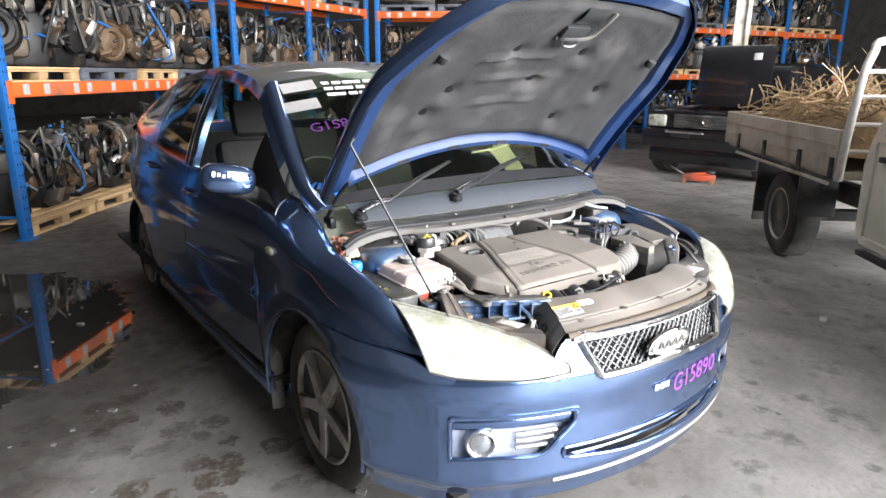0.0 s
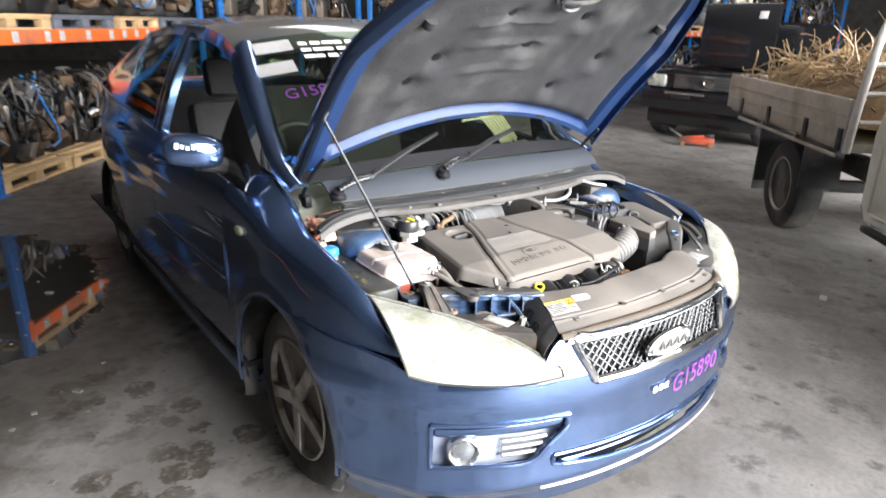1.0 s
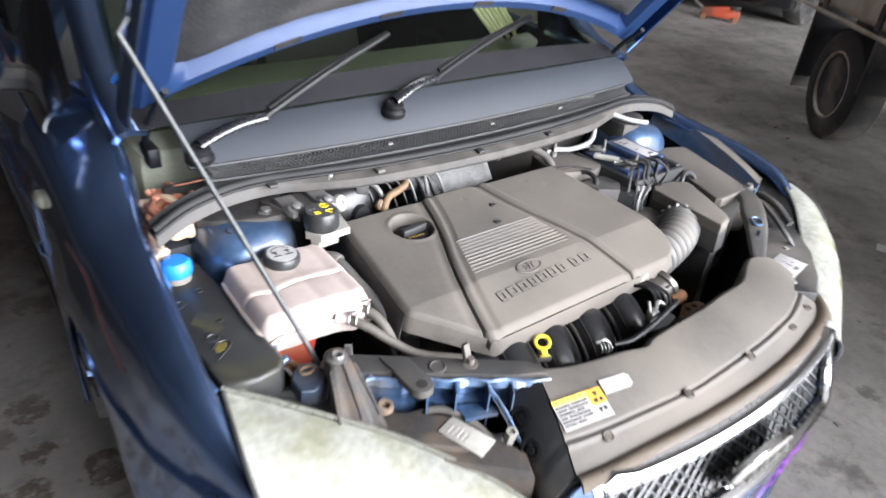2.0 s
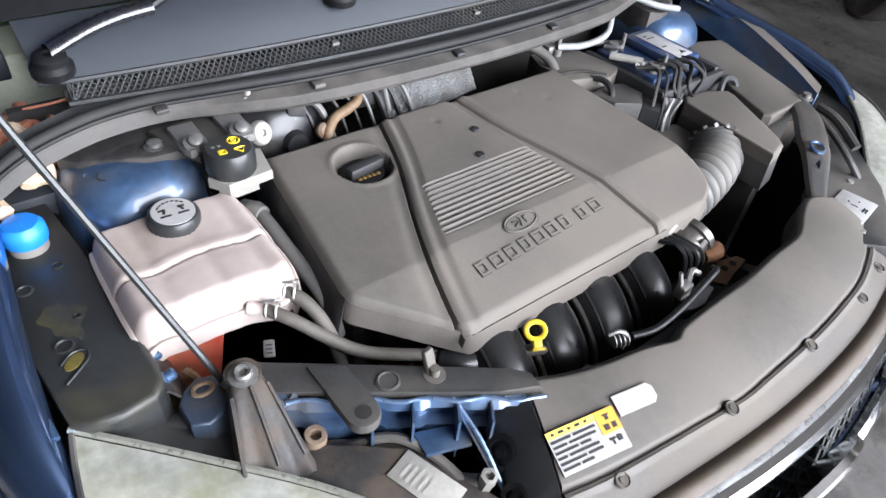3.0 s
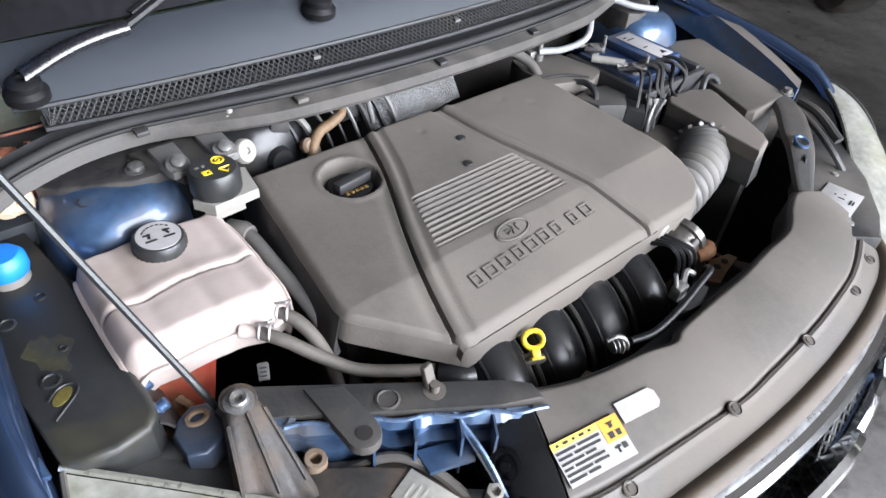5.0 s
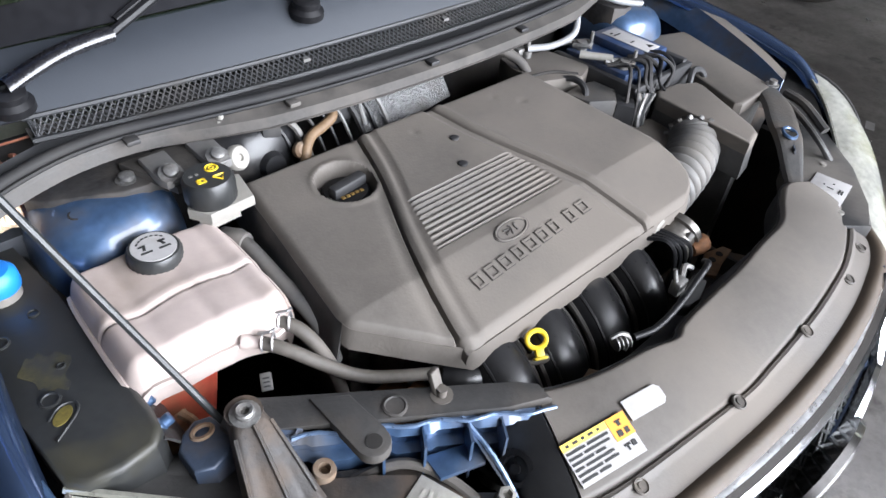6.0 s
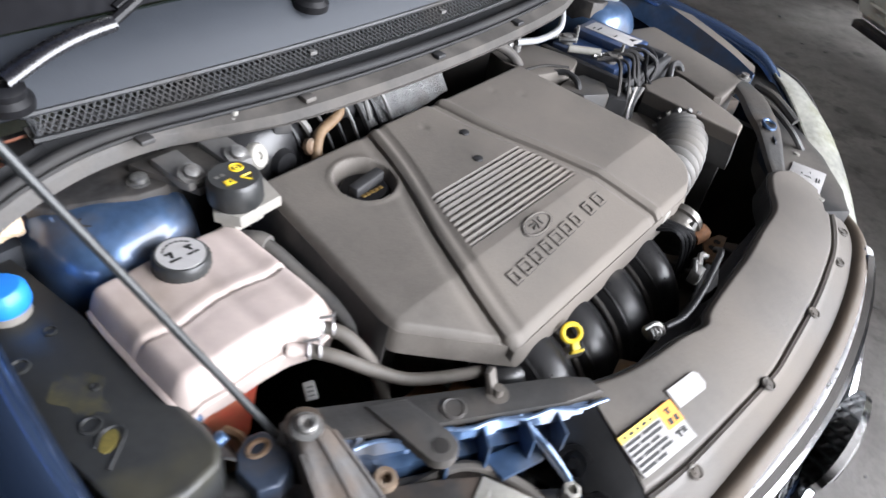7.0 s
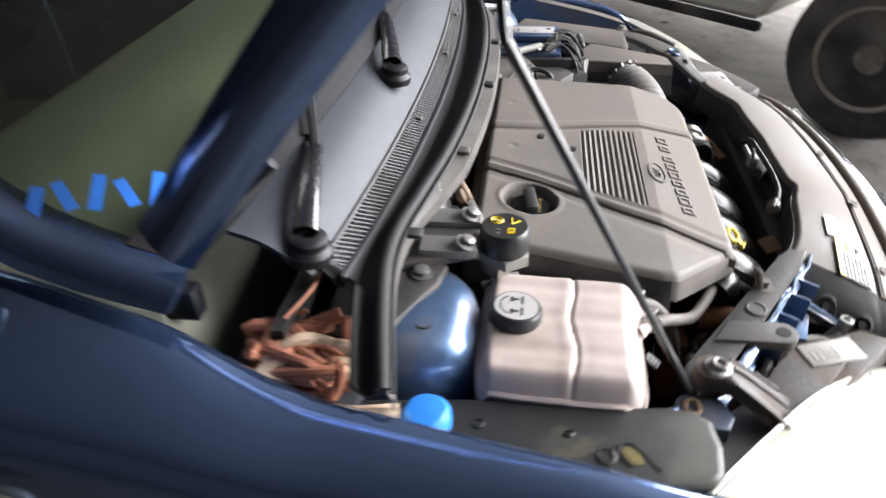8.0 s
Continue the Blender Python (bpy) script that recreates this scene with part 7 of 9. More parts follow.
def slam_panel():
    """The dusty sight shield over the radiator, its rivets and labels, and the headlamp carrier."""
    back = [(-0.308, -0.600), (-0.262, -0.622), (-0.213, -0.637), (-0.150, -0.650), (-0.105, -0.664), (-0.078, -0.656), (0.0, -0.652), (0.08, -0.650), (0.165, -0.642), (0.245, -0.636), (0.310, -0.606), (0.360, -0.592), (0.395, -0.612)]
    front = [(-0.372, -0.765), (-0.31, -0.775), (-0.22, -0.785), (-0.14, -0.793), (-0.07, -0.798), (0.0, -0.80), (0.08, -0.799), (0.15, -0.795), (0.22, -0.788), (0.28, -0.778), (0.34, -0.765), (0.390, -0.744), (0.43, -0.71)]
    bk = smooth_line([(*p, 0) for p in back], 6)
    fr = smooth_line([(*p, 0) for p in front], 6)
    us = list(range(len(bk)))
    def shield_pt(f, v):
        i = min(int(f), len(bk) - 2)
        p = bk[i].lerp(bk[i + 1], f - i).lerp(fr[i].lerp(fr[i + 1], f - i), v)
        z = 0.798 - 0.018 * v - 0.034 * v * v
        z -= 0.006 * max(0, 1 - abs(v - 0.735) / 0.022)
        z += 0.003 * math.exp(-((v - 0.79) / 0.02) ** 2)
        z -= 0.008 * max(0, (0.05 - v) / 0.05) ** 2
        return Vector((p.x, p.y, z + 0.006 * (1 - (p.x / 0.4) ** 2)))
    at = lambda u, v: tuple(shield_pt(u, v))
    bm = bmesh.new()
    sheet(bm, at, us, steps(0, 1, 70), 0.004)
    sh = part("radiator_shield", bm, "dusty_plastic", car, "dusty black plastic radiator shield")
    # the rounded nose, brown with dust, runs down to the grille
    bm = bmesh.new()
    def roll(u, v):
        p = shield_pt(u, 1.0)
        return (p.x * (1 + 0.03 * v), p.y - 0.028 * v, p.z + 0.007 * math.sin(v * math.pi) - 0.006 * v * v)
    sheet(bm, roll, us, steps(0, 1, 14), 0.004)
    part("shield_nose", bm, "brown_dust", sh, "rounded nose brown with dust")
    bm = bmesh.new()
    sheet(bm, lambda u, v: tuple(shield_pt(u, 0) + Vector((0, 0.004 * v, -0.05 * v))), us, steps(0, 1, 2), 0.003)
    part("shield_lip", bm, "black_plastic", sh)
    # near end of the shield drops down beside the lamp
    bm = bmesh.new()
    sheet(bm, lambda v, w: tuple(shield_pt(0, v) + Vector((-0.050 * w - 0.004 - 0.02 * math.sin(w * math.pi), 0.0, -0.075 * w))), steps(0, 1, 20), steps(0, 1, 6), 0.004)
    end = part("shield_end", bm, "black_plastic", sh)
    for v, k in ((0.26, 1.0), (0.55, 0.85)):
        bm = bmesh.new()
        p = shield_pt(0, v) + Vector((-0.046, 0, -0.040))
        lathe(bm, p, (-0.75, -0.1, 0.65), [(0.021 * k, 0), (0.021 * k, 0.007), (0.015 * k, 0.008), (0.013 * k, 0.002), (0.006, 0.002), (0.006, 0.009), (0, 0.009)], 20)
        part("push_clip", bm, "wiper_black", end)
    # groove studs
    def find(x, y):
        best = min(((shield_pt(u / 2, v) - Vector((x, y, 0))).xy.length, u / 2, v) for u in range(2 * len(bk) - 1) for v in steps(0.4, 1, 40))
        return shield_pt(best[1], best[2])
    for x, y in ((-0.290, -0.750), (-0.108, -0.766), (0.078, -0.768), (0.245, -0.761), (0.345, -0.742)):
        bm = bmesh.new()
        p = find(x, y)
        lathe(bm, (x, y, p.z + 0.0015), (0, -0.25, 1), [(0.0100, 0), (0.0100, 0.0015), (0.0085, 0.0026), (0.0074, 0.0012), (0.0040, 0.0012), (0.0040, 0.0024), (0, 0.0024)], 20)
        part("rivet", bm, "stud_grey", sh)
    # labels: plates in the plane of the shield
    def label_frame(x, y, turn):
        _, u, v = min(((shield_pt(u / 4, v) - Vector((x, y, 0))).xy.length, u / 4, v) for u in range(4, 4 * len(bk) - 8) for v in steps(0.05, 0.95, 60))
        n = (shield_pt(u + 0.8, v) - shield_pt(u - 0.8, v)).cross(shield_pt(u, v) - shield_pt(u, v + 0.1)).normalized()
        n = n if n.z > 0 else -n
        return Matrix.Translation(shield_pt(u, v) + n * 0.0012) @ Vector((0, 0, 1)).rotation_difference(n).to_matrix().to_4x4() @ pose(0, 0, 0, 0, 0, turn)
    def plate(name, m, x, y, w, h, mat, lift, parent):
        bm = bmesh.new()
        box(bm, x - w / 2, x + w / 2, y - h / 2, y + h / 2, 0, lift, 0, m)
        return part(name, bm, mat, parent, smooth=False)
    m = label_frame(-0.296, -0.699, -11)
    lab = plate("warning_label", m, 0, 0, 0.092, 0.050, "paper", 0.0016, sh)
    lab["label"] = "yellow and white warning label"
    plate("label_header", m, -0.014, 0.0205, 0.064, 0.0085, "label_yellow", 0.0022, lab)
    plate("label_corner", m, 0.0325, 0.0115, 0.027, 0.027, "label_orange", 0.0022, lab)
    for k in range(5):
        plate("header_print", m, -0.038 + 0.011 * k, 0.0205, 0.007 if k % 2 else 0.004, 0.0030, "ink", 0.0026, lab)
    for r in range(6):
        x = -0.044
        for w in ((0.026, 0.030), (0.018, 0.036), (0.030, 0.014), (0.012, 0.040), (0.034, 0.020), (0.022, 0.016))[r]:
            plate("print_bar", m, x + w / 2, 0.0125 - 0.0062 * r, w, 0.0030, "ink", 0.0022, lab)
            x += w + 0.003
    for x, y, w, h in ((0.0325, 0.0185, 0.009, 0.0018), (0.0325, 0.0150, 0.005, 0.005), (0.028, 0.0050, 0.007, 0.007), (0.038, 0.0050, 0.006, 0.007), (0.028, -0.0090, 0.008, 0.002), (0.028, -0.0120, 0.002, 0.007), (0.037, -0.0105, 0.006, 0.006)):
        plate("warning_sign", m, x, y, w, h, "ink", 0.0027, lab)
    m2 = label_frame(-0.216, -0.694, -11)
    bm = bmesh.new()
    b = bmesh.new()
    prism(b, [(0.031 * sx + ex, 0.0125 * sy + ey) for sx, sy, ex, ey in ((-1, -1, 0.004, 0), (1, -1, -0.006, 0), (1, -1, 0, 0.006), (1, 1, 0, -0.006), (1, 1, -0.006, 0), (-1, 1, 0.004, 0))], 0, 0.0016)
    join(bm, b, m2)
    part("blank_label", bm, "paper", sh, "blank white sticker", smooth=False)
    # carrier beside the near lamp: dusty plate over a blue painted rail
    bm = bmesh.new()
    prism(bm, [(-0.606, -0.418), (-0.590, -0.404), (-0.560, -0.410), (-0.318, -0.582), (-0.300, -0.602), (-0.304, -0.626), (-0.350, -0.602), (-0.470, -0.522), (-0.560, -0.458), (-0.598, -0.450)], 0.795, 0.806, 0.003)
    c = part("lamp_carrier", bm, "dusty_dark", car, "dusty lamp carrier over a blue painted rail")
    a, b = Vector((-0.572, -0.455, 0)), Vector((-0.302, -0.630, 0))
    nrm = Vector((-0.54, -0.84, 0))
    def rail_pt(u, v):
        p = a.lerp(b, u)
        out = 0.010 * math.exp(-((v - 0.15) / 0.10) ** 2) + 0.012 * (1 if v > 0.55 else 0) + 0.004 * (1 if int(u * 7) % 2 else 0)
        return tuple(p + nrm * out + Vector((0, 0, 0.797 - 0.070 * v)))
    bm = bmesh.new()
    sheet(bm, rail_pt, steps(0, 1, 56), steps(0, 1, 14), 0.003)
    rail_ob = part("carrier_rail", bm, "paint_bay", c, "blue painted pressed steel rail")
    # paler tube painted as the highlight along the rail's top edge
    bm = bmesh.new()
    tube(bm, [a.lerp(b, u) + nrm * (0.007 + 0.003 * math.sin(u * 30)) + Vector((0, 0, 0.7985)) for u in steps(0.08, 1, 20)], 0.0026, 6, 1)
    part("rail_edge", bm, "blue_edge_highlight", rail_ob)
    for u in (0.38, 0.52, 0.68, 0.80):
        bm = bmesh.new()
        p = a.lerp(b, u)
        prism(bm, [(p.x - 0.0016, p.y), (p.x + 0.0016, p.y + 0.001), (p.x - 0.018, p.y - 0.030), (p.x - 0.021, p.y - 0.029)], 0.722, 0.795)
        part("rail_rib", bm, "paint_bay", rail_ob)
    bm = bmesh.new()
    q = a.lerp(b, 0.52)
    prism(bm, [(q.x - 0.012, q.y - 0.020), (q.x + 0.060, q.y - 0.048), (q.x + 0.036, q.y - 0.070), (q.x - 0.016, q.y - 0.052)], 0.752, 0.758, 0.001)
    part("rail_gusset", bm, "paint_bay", rail_ob)
    # brace going down to the lamp, the highlight on its folded edge painted as a paler tube
    bm = bmesh.new()
    p, q = a.lerp(b, 0.66) + Vector((0, 0, 0.795)), Vector((-0.392, -0.672, 0.735))
    sheet(bm, lambda u, v: tuple(p.lerp(q, u) + Vector((0.030 * v * (1 - 0.4 * u), 0.004 * v, -0.030 * v))), steps(0, 1, 6), steps(0, 1, 3), 0.003)
    br = part("diagonal_brace", bm, "paint_bay", c)
    part("brace_edge", tube(bmesh.new(), [p, p.lerp(q, 0.5) + Vector((0.004, 0, 0.003)), q], 0.0030, 6, 3), "blue_edge_highlight", br)
    # bolted lamp bracket: a tapering tongue with raised webs
    def lamp_br(u, v):
        w = 0.020 + 0.026 * u
        x = -0.583 - 0.014 * u + w * v
        y = -0.432 - 0.112 * u
        z = 0.830 - 0.004 * u - 0.075 * max(0, u - 0.16) ** 1.2 - 0.020 * abs(v) ** 6
        z -= 0.020 * (math.exp(-((v - 0.46) / 0.26) ** 2) + 0.8 * math.exp(-((v + 0.36) / 0.26) ** 2)) * max(0, u - 0.2)
        return (x, y, z)
    bm = bmesh.new()
    sheet(bm, lamp_br, steps(0, 1, 18), steps(-1, 1, 18), 0.006)
    lathe(bm, (-0.583, -0.434, 0.800), (0, 0, 1), [(0.020, 0), (0.020, 0.0285), (0, 0.0285)], 20)
    bk_ob = part("lamp_bracket", bm, "bracket_dust", c, "dusty black lamp bracket")
    for v in (-0.78, 0.1, 0.82):
        pts = [Vector(lamp_br(u, v)) + Vector((0, 0, 0.002)) for u in steps(0.22, 0.86, 8)]
        part("bracket_web", tube(bmesh.new(), pts, 0.0026, 6, 2), "bracket_dust", bk_ob)
    bm = bmesh.new()
    lathe(bm, (-0.584, -0.439, 0.8285), (0, -0.1, 1), [(0.0165, 0), (0.0165, 0.002), (0.0105, 0.003), (0.0105, 0.008), (0.0085, 0.010), (0.005, 0.009), (0.004, 0.005), (0, 0.005)], 18)
    part("bolt", bm, "cast_dull", bk_ob)
    # tongue with a round end and a hole
    arc = [(-0.4945 + 0.0195 * math.cos(t), -0.540 + 0.0195 * math.sin(t)) for t in steps(0.15, -math.pi - 0.15, 10)]
    bm = bmesh.new()
    prism(bm, [(-0.516, -0.452), (-0.478, -0.476)] + arc, 0.797, 0.8105, 0.003)
    lg = part("tongue_bracket", bm, "dusty_dark", c)
    part("bracket_hole", lathe(bmesh.new(), (-0.4945, -0.541, 0.8100), (0, 0, 1), [(0.0092, 0), (0.0092, 0.0012), (0, 0.0012)], 16), "shade_black", lg)
    bm = bmesh.new()
    lathe(bm, (-0.448, -0.519, 0.805), (0, 0, 1), [(0.0145, 0), (0.0145, 0.0025), (0.012, 0.0035), (0.0105, 0.0022), (0, 0.0022)], 20)
    part("blind_plug", bm, "dusty_dark", c)
    bm = bmesh.new()
    lathe(bm, (-0.398, -0.541, 0.804), (0, 0, 1), [(0.0135, 0), (0.0135, 0.003), (0.006, 0.003), (0.006, 0.014), (0, 0.014)], 14)
    box(bm, -0.007, 0.007, -0.004, 0.004, 0.0, 0.036, 0.002, pose(-0.398, -0.536, 0.803, -18, 0, 10))
    part("loom_tab", bm, "dusty_plastic", c)
    # painted ring clip at the rail's near end
    bm = bmesh.new()
    lathe(bm, (-0.552, -0.462, 0.795), (0, -0.3, 1), [(0.017, 0), (0.017, 0.006), (0.010, 0.007), (0.009, 0.003), (0, 0.003)], 16)
    part("rail_ring", bm, "paint_bay", c)
    # cup for the prop rod and strap towards the wing
    bm = bmesh.new()
    prism(bm, [(-0.652, -0.414), (-0.640, -0.398), (-0.622, -0.389), (-0.606, -0.394), (-0.597, -0.412), (-0.598, -0.432), (-0.610, -0.447), (-0.632, -0.455), (-0.650, -0.446)], 0.752, 0.798, 0.004, None, 3)
    cup = part("rod_socket", bm, "cup_blue", c, "blue grey cup that holds the rod")
    bm = bmesh.new()
    tube(bm, [(-0.622 + 0.011 * math.cos(t), -0.409 + 0.008 * math.sin(t), 0.799) for t in steps(0, 2 * math.pi, 14)], 0.003, 6, 1)
    part("socket_ring", bm, "rust_pale", cup)
    bm = bmesh.new()
    sheet(bm, lambda u, v: (-0.640 - 0.085 * u, -0.418 + 0.012 * u + (0.020 - 0.004 * u) * v, 0.775 + 0.006 * math.sin(u * 3) - 0.006 * v * v), steps(0, 1, 8), steps(-1, 1, 6), 0.006)
    part("wing_strap", bm, "dusty_dark", c)
    for x, y, z in ((-0.543, -0.502, 0.765), (-0.660, -0.462, 0.748)):
        bm = bmesh.new()
        lathe(bm, (x, y, z - 0.05), (0.1, -0.15, 1), [(0.015, 0), (0.014, 0.045), (0.0125, 0.05), (0.007, 0.05), (0.006, 0.04), (0, 0.04)], 16)
        part("screw_boss", bm, "rust_pale", c)
    # back of the near lamp: stepped dusty housing, its label, adjuster and vent tube
    bm = bmesh.new()
    prism(bm, [(-0.715, -0.435), (-0.640, -0.470), (-0.600, -0.485), (-0.545, -0.492), (-0.520, -0.520), (-0.470, -0.540), (-0.436, -0.580), (-0.420, -0.640), (-0.400, -0.690), (-0.42, -0.73), (-0.55, -0.60), (-0.72, -0.45)], 0.66, 0.742, 0.006)
    back_ob = part("lamp_back", bm, "bracket_dust", car, "dusty black back of the headlamp")
    bm = bmesh.new()
    prism(bm, [(-0.585, -0.520), (-0.540, -0.515), (-0.500, -0.545), (-0.462, -0.575), (-0.440, -0.640), (-0.480, -0.640), (-0.580, -0.560)], 0.741, 0.754, 0.005)
    part("lamp_step", bm, "bracket_dust", back_ob)
    bm = bmesh.new()
    box(bm, -0.020, 0.020, -0.040, 0.040, 0, 0.0015, 0.0005, pose(-0.466, -0.624, 0.7545, 0, 0, 18))
    ll = part("lamp_label", bm, "paper_dirty", back_ob)
    for k in range(5):
        part("label_bar", box(bmesh.new(), -0.013, 0.006 + 0.002 * (k % 3), 0.026 - 0.008 * k, 0.029 - 0.008 * k, 0.001, 0.0022, 0, pose(-0.466, -0.624, 0.7545, 0, 0, 18)), "paper_dirty", ll)
    bm = bmesh.new()
    tube(bm, [(-0.520, -0.525, 0.735), (-0.468, -0.552, 0.752), (-0.440, -0.590, 0.748), (-0.425, -0.640, 0.735), (-0.42, -0.68, 0.70)], 0.0065, 8, 5)
    part("vent_tube", bm, "rubber", car)
    bm = bmesh.new()
    cyl(bm, (-0.440, -0.600, 0.705), (-0.412, -0.652, 0.745), 0.0075, 0.0075, 12)
    adj = part("adjuster_rod", bm, "hose_grey", car, "pale headlamp adjuster rod")
    bm = bmesh.new()
    lathe(bm, (-0.410, -0.655, 0.725), (0.05, -0.15, 1), [(0.0095, 0), (0.0095, 0.03), (0.0105, 0.031), (0.0105, 0.040), (0.006, 0.041), (0.005, 0.034), (0, 0.034)], 6)
    part("adjuster_head", bm, "white_plastic", adj)
    # bracket, panel and sticker near the other lamp
    def far_br(u, v):
        c0 = smooth_line([(0.600, -0.418, 0.834), (0.548, -0.470, 0.836), (0.492, -0.512, 0.833), (0.452, -0.545, 0.826), (0.405, -0.585, 0.800), (0.372, -0.615, 0.782)], 4)
        p = c0[u]
        w = 0.022 + 0.008 * math.sin(u * math.pi / 14)
        return (p.x + 0.66 * w * v, p.y - 0.75 * w * v, p.z - 0.010 * abs(v) ** 8)
    bm = bmesh.new()
    sheet(bm, far_br, list(range(21)), steps(-1, 1, 10), 0.005)
    lb = part("end_bracket", bm, "dusty_dark", car, "dusty bracket beside the far lamp")
    bm = bmesh.new()
    tube(bm, [(0.460 + 0.014 * math.cos(t), -0.536 + 0.013 * math.sin(t), 0.832 + 0.004 * math.sin(t)) for t in steps(0, 2 * math.pi, 16)], 0.0032, 6, 1)
    part("bracket_eye", bm, "paint_bay", lb)
    bm = bmesh.new()
    sheet(bm, lambda u, v: (0.432 + 0.060 * u - 0.006 * v, -0.566 + 0.046 * u - 0.022 * v, 0.822 - 0.075 * v), steps(0, 1, 5), steps(0, 1, 5), 0.003)
    part("bracket_plate", bm, "cup_blue", lb, "blue grey folded face of the bracket")
    part("eye_hole", lathe(bmesh.new(), (0.460, -0.536, 0.8295), (0, 0.2, 1), [(0.013, 0), (0.013, 0.0012), (0, 0.0012)], 16), "shade_black", lb)
    part("bolt", lathe(bmesh.new(), (0.612, -0.425, 0.833), (0, 0, 1), [(0.014, 0), (0.014, 0.003), (0.008, 0.004), (0.008, 0.012), (0, 0.012)], 14), "cast_dull", lb)
    bm = bmesh.new()
    tube(bm, [(0.590, -0.470, 0.822), (0.560, -0.520, 0.818), (0.540, -0.570, 0.800), (0.55, -0.60, 0.77)], 0.006, 8, 4)
    tube(bm, [(0.625, -0.452, 0.825), (0.612, -0.500, 0.822), (0.590, -0.560, 0.80)], 0.009, 8, 4)
    part("lamp_stay", bm, "dusty_dark", lb)
    bm = bmesh.new()
    prism(bm, [(0.40, -0.600), (0.520, -0.535), (0.640, -0.500), (0.660, -0.540), (0.560, -0.640), (0.46, -0.705), (0.40, -0.735), (0.36, -0.70)], 0.70, 0.772, 0.005)
    lid = part("lamp_top", bm, "black_plastic", car, "black top of the far headlamp")
    sm = pose(0.443, -0.640, 0.7735, 0, 0, 8)
    bm = bmesh.new()
    box(bm, -0.042, 0.042, -0.031, 0.031, 0, 0.0015, 0.0005, sm)
    sticker = part("lamp_sticker", bm, "paper", lid)
    bm = bmesh.new()
    for x, y, w, h in ((-0.012, 0.014, 0.006, 0.003), (0.010, 0.010, 0.004, 0.003), (0.004, -0.002, 0.002, 0.012), (-0.020, -0.004, 0.004, 0.003), (0.002, -0.018, 0.016, 0.003), (0.002, -0.023, 0.014, 0.0025), (0.022, -0.004, 0.003, 0.003)):
        box(bm, x - w / 2, x + w / 2, y - h / 2, y + h / 2, 0.001, 0.0022, 0, sm)
    part("sticker_print", bm, "ink", sticker)
    for x, y in ((0.520, -0.598), (0.392, -0.684)):
        part("white_screw", lathe(bmesh.new(), (x, y, 0.771), (0, 0, 1), [(0.0065, 0), (0.0055, 0.004), (0, 0.004)], 12), "white_plastic", lid)


slam_panel()


def washer_and_wires():
    bm = bmesh.new()
    lathe(bm, (-0.718, -0.112, 0.845), (0, 0, 1), [(0.025, 0), (0.0265, 0.005), (0.0258, 0.020), (0.020, 0.027), (0, 0.029)], 28)
    cap = part("washer_cap", bm, "blue_cap", car, "bright blue washer filler cap")
    bm = bmesh.new()
    lathe(bm, (-0.718, -0.112, 0.80), (0, 0, 1), [(0.022, 0), (0.023, 0.046), (0, 0.046)], 20)
    part("filler_neck", bm, "white_plastic", cap)
    bm = bmesh.new()
    tube(bm, [(-0.728, -0.085, 0.872), (-0.737, -0.04, 0.876), (-0.738, 0.0, 0.880)], (0.011, 0.007), 8, 4)
    part("filler_strap", bm, "tan", cap)
    rng = random.Random(11)
    w = thing("cut_wires", "tangle of cut copper coloured wires", "")
    w.parent = car
    for k in range(34):
        p = Vector((-0.675, 0.035, 0.885))
        pts = [p + Vector((rng.uniform(-0.05, 0.05), rng.uniform(-0.055, 0.06), rng.uniform(-0.03, 0.035))) for _ in range(4)]
        part("wire", tube(bmesh.new(), pts, rng.choice((0.003, 0.006, 0.009)), 8, 5), "copper", w)
    for k in range(8):
        p = Vector((-0.690, 0.015, 0.890))
        a = rng.uniform(-0.02, 0.02)
        pts = [p + Vector((a - 0.02, 0.05, 0.01)), p + Vector((a + rng.uniform(-0.01, 0.01), 0.01, rng.uniform(0.0, 0.03))), p + Vector((a + 0.015, -0.03, rng.uniform(-0.01, 0.01))), p + Vector((a + 0.01, -0.055, -0.02))]
        part("sleeve", tube(bmesh.new(), pts, 0.0085, 8, 5), "tan", w)
    bm = bmesh.new()
    tube(bm, [(-0.66, 0.05, 0.93), (-0.62, 0.03, 0.94), (-0.58, 0.025, 0.945)], 0.002, 5, 3)
    part("wire", bm, "copper", w)
    bm = bmesh.new()
    prism(bm, [(-0.735, -0.03), (-0.62, -0.03), (-0.60, 0.10), (-0.66, 0.16), (-0.715, 0.14)], 0.80, 0.845, 0.006)
    part("corner_tray", bm, "grey_plastic", car)


washer_and_wires()

# ---- racks, pallets and engines ----


def make_pallet(mat):
    p = thing("pallet", "", "pallet")
    for k in range(6):
        part("deck_board", box(bmesh.new(), -0.58, 0.58, -0.5 + 0.172 * k, -0.5 + 0.172 * k + 0.12, 0.118, 0.140, 0.003), mat, p)
    for y in (-0.44, 0.0, 0.44):
        part("stringer", box(bmesh.new(), -0.58, 0.58, y - 0.045, y + 0.045, 0.095, 0.117, 0.003), mat, p)
        for x in (-0.51, 0, 0.51):
            part("block", box(bmesh.new(), x - 0.065, x + 0.065, y - 0.045, y + 0.045, 0.02, 0.094, 0.004), mat, p)
        part("bottom_board", box(bmesh.new(), -0.58, 0.58, y - 0.045, y + 0.045, 0.0, 0.019, 0.003), mat, p)
    return p


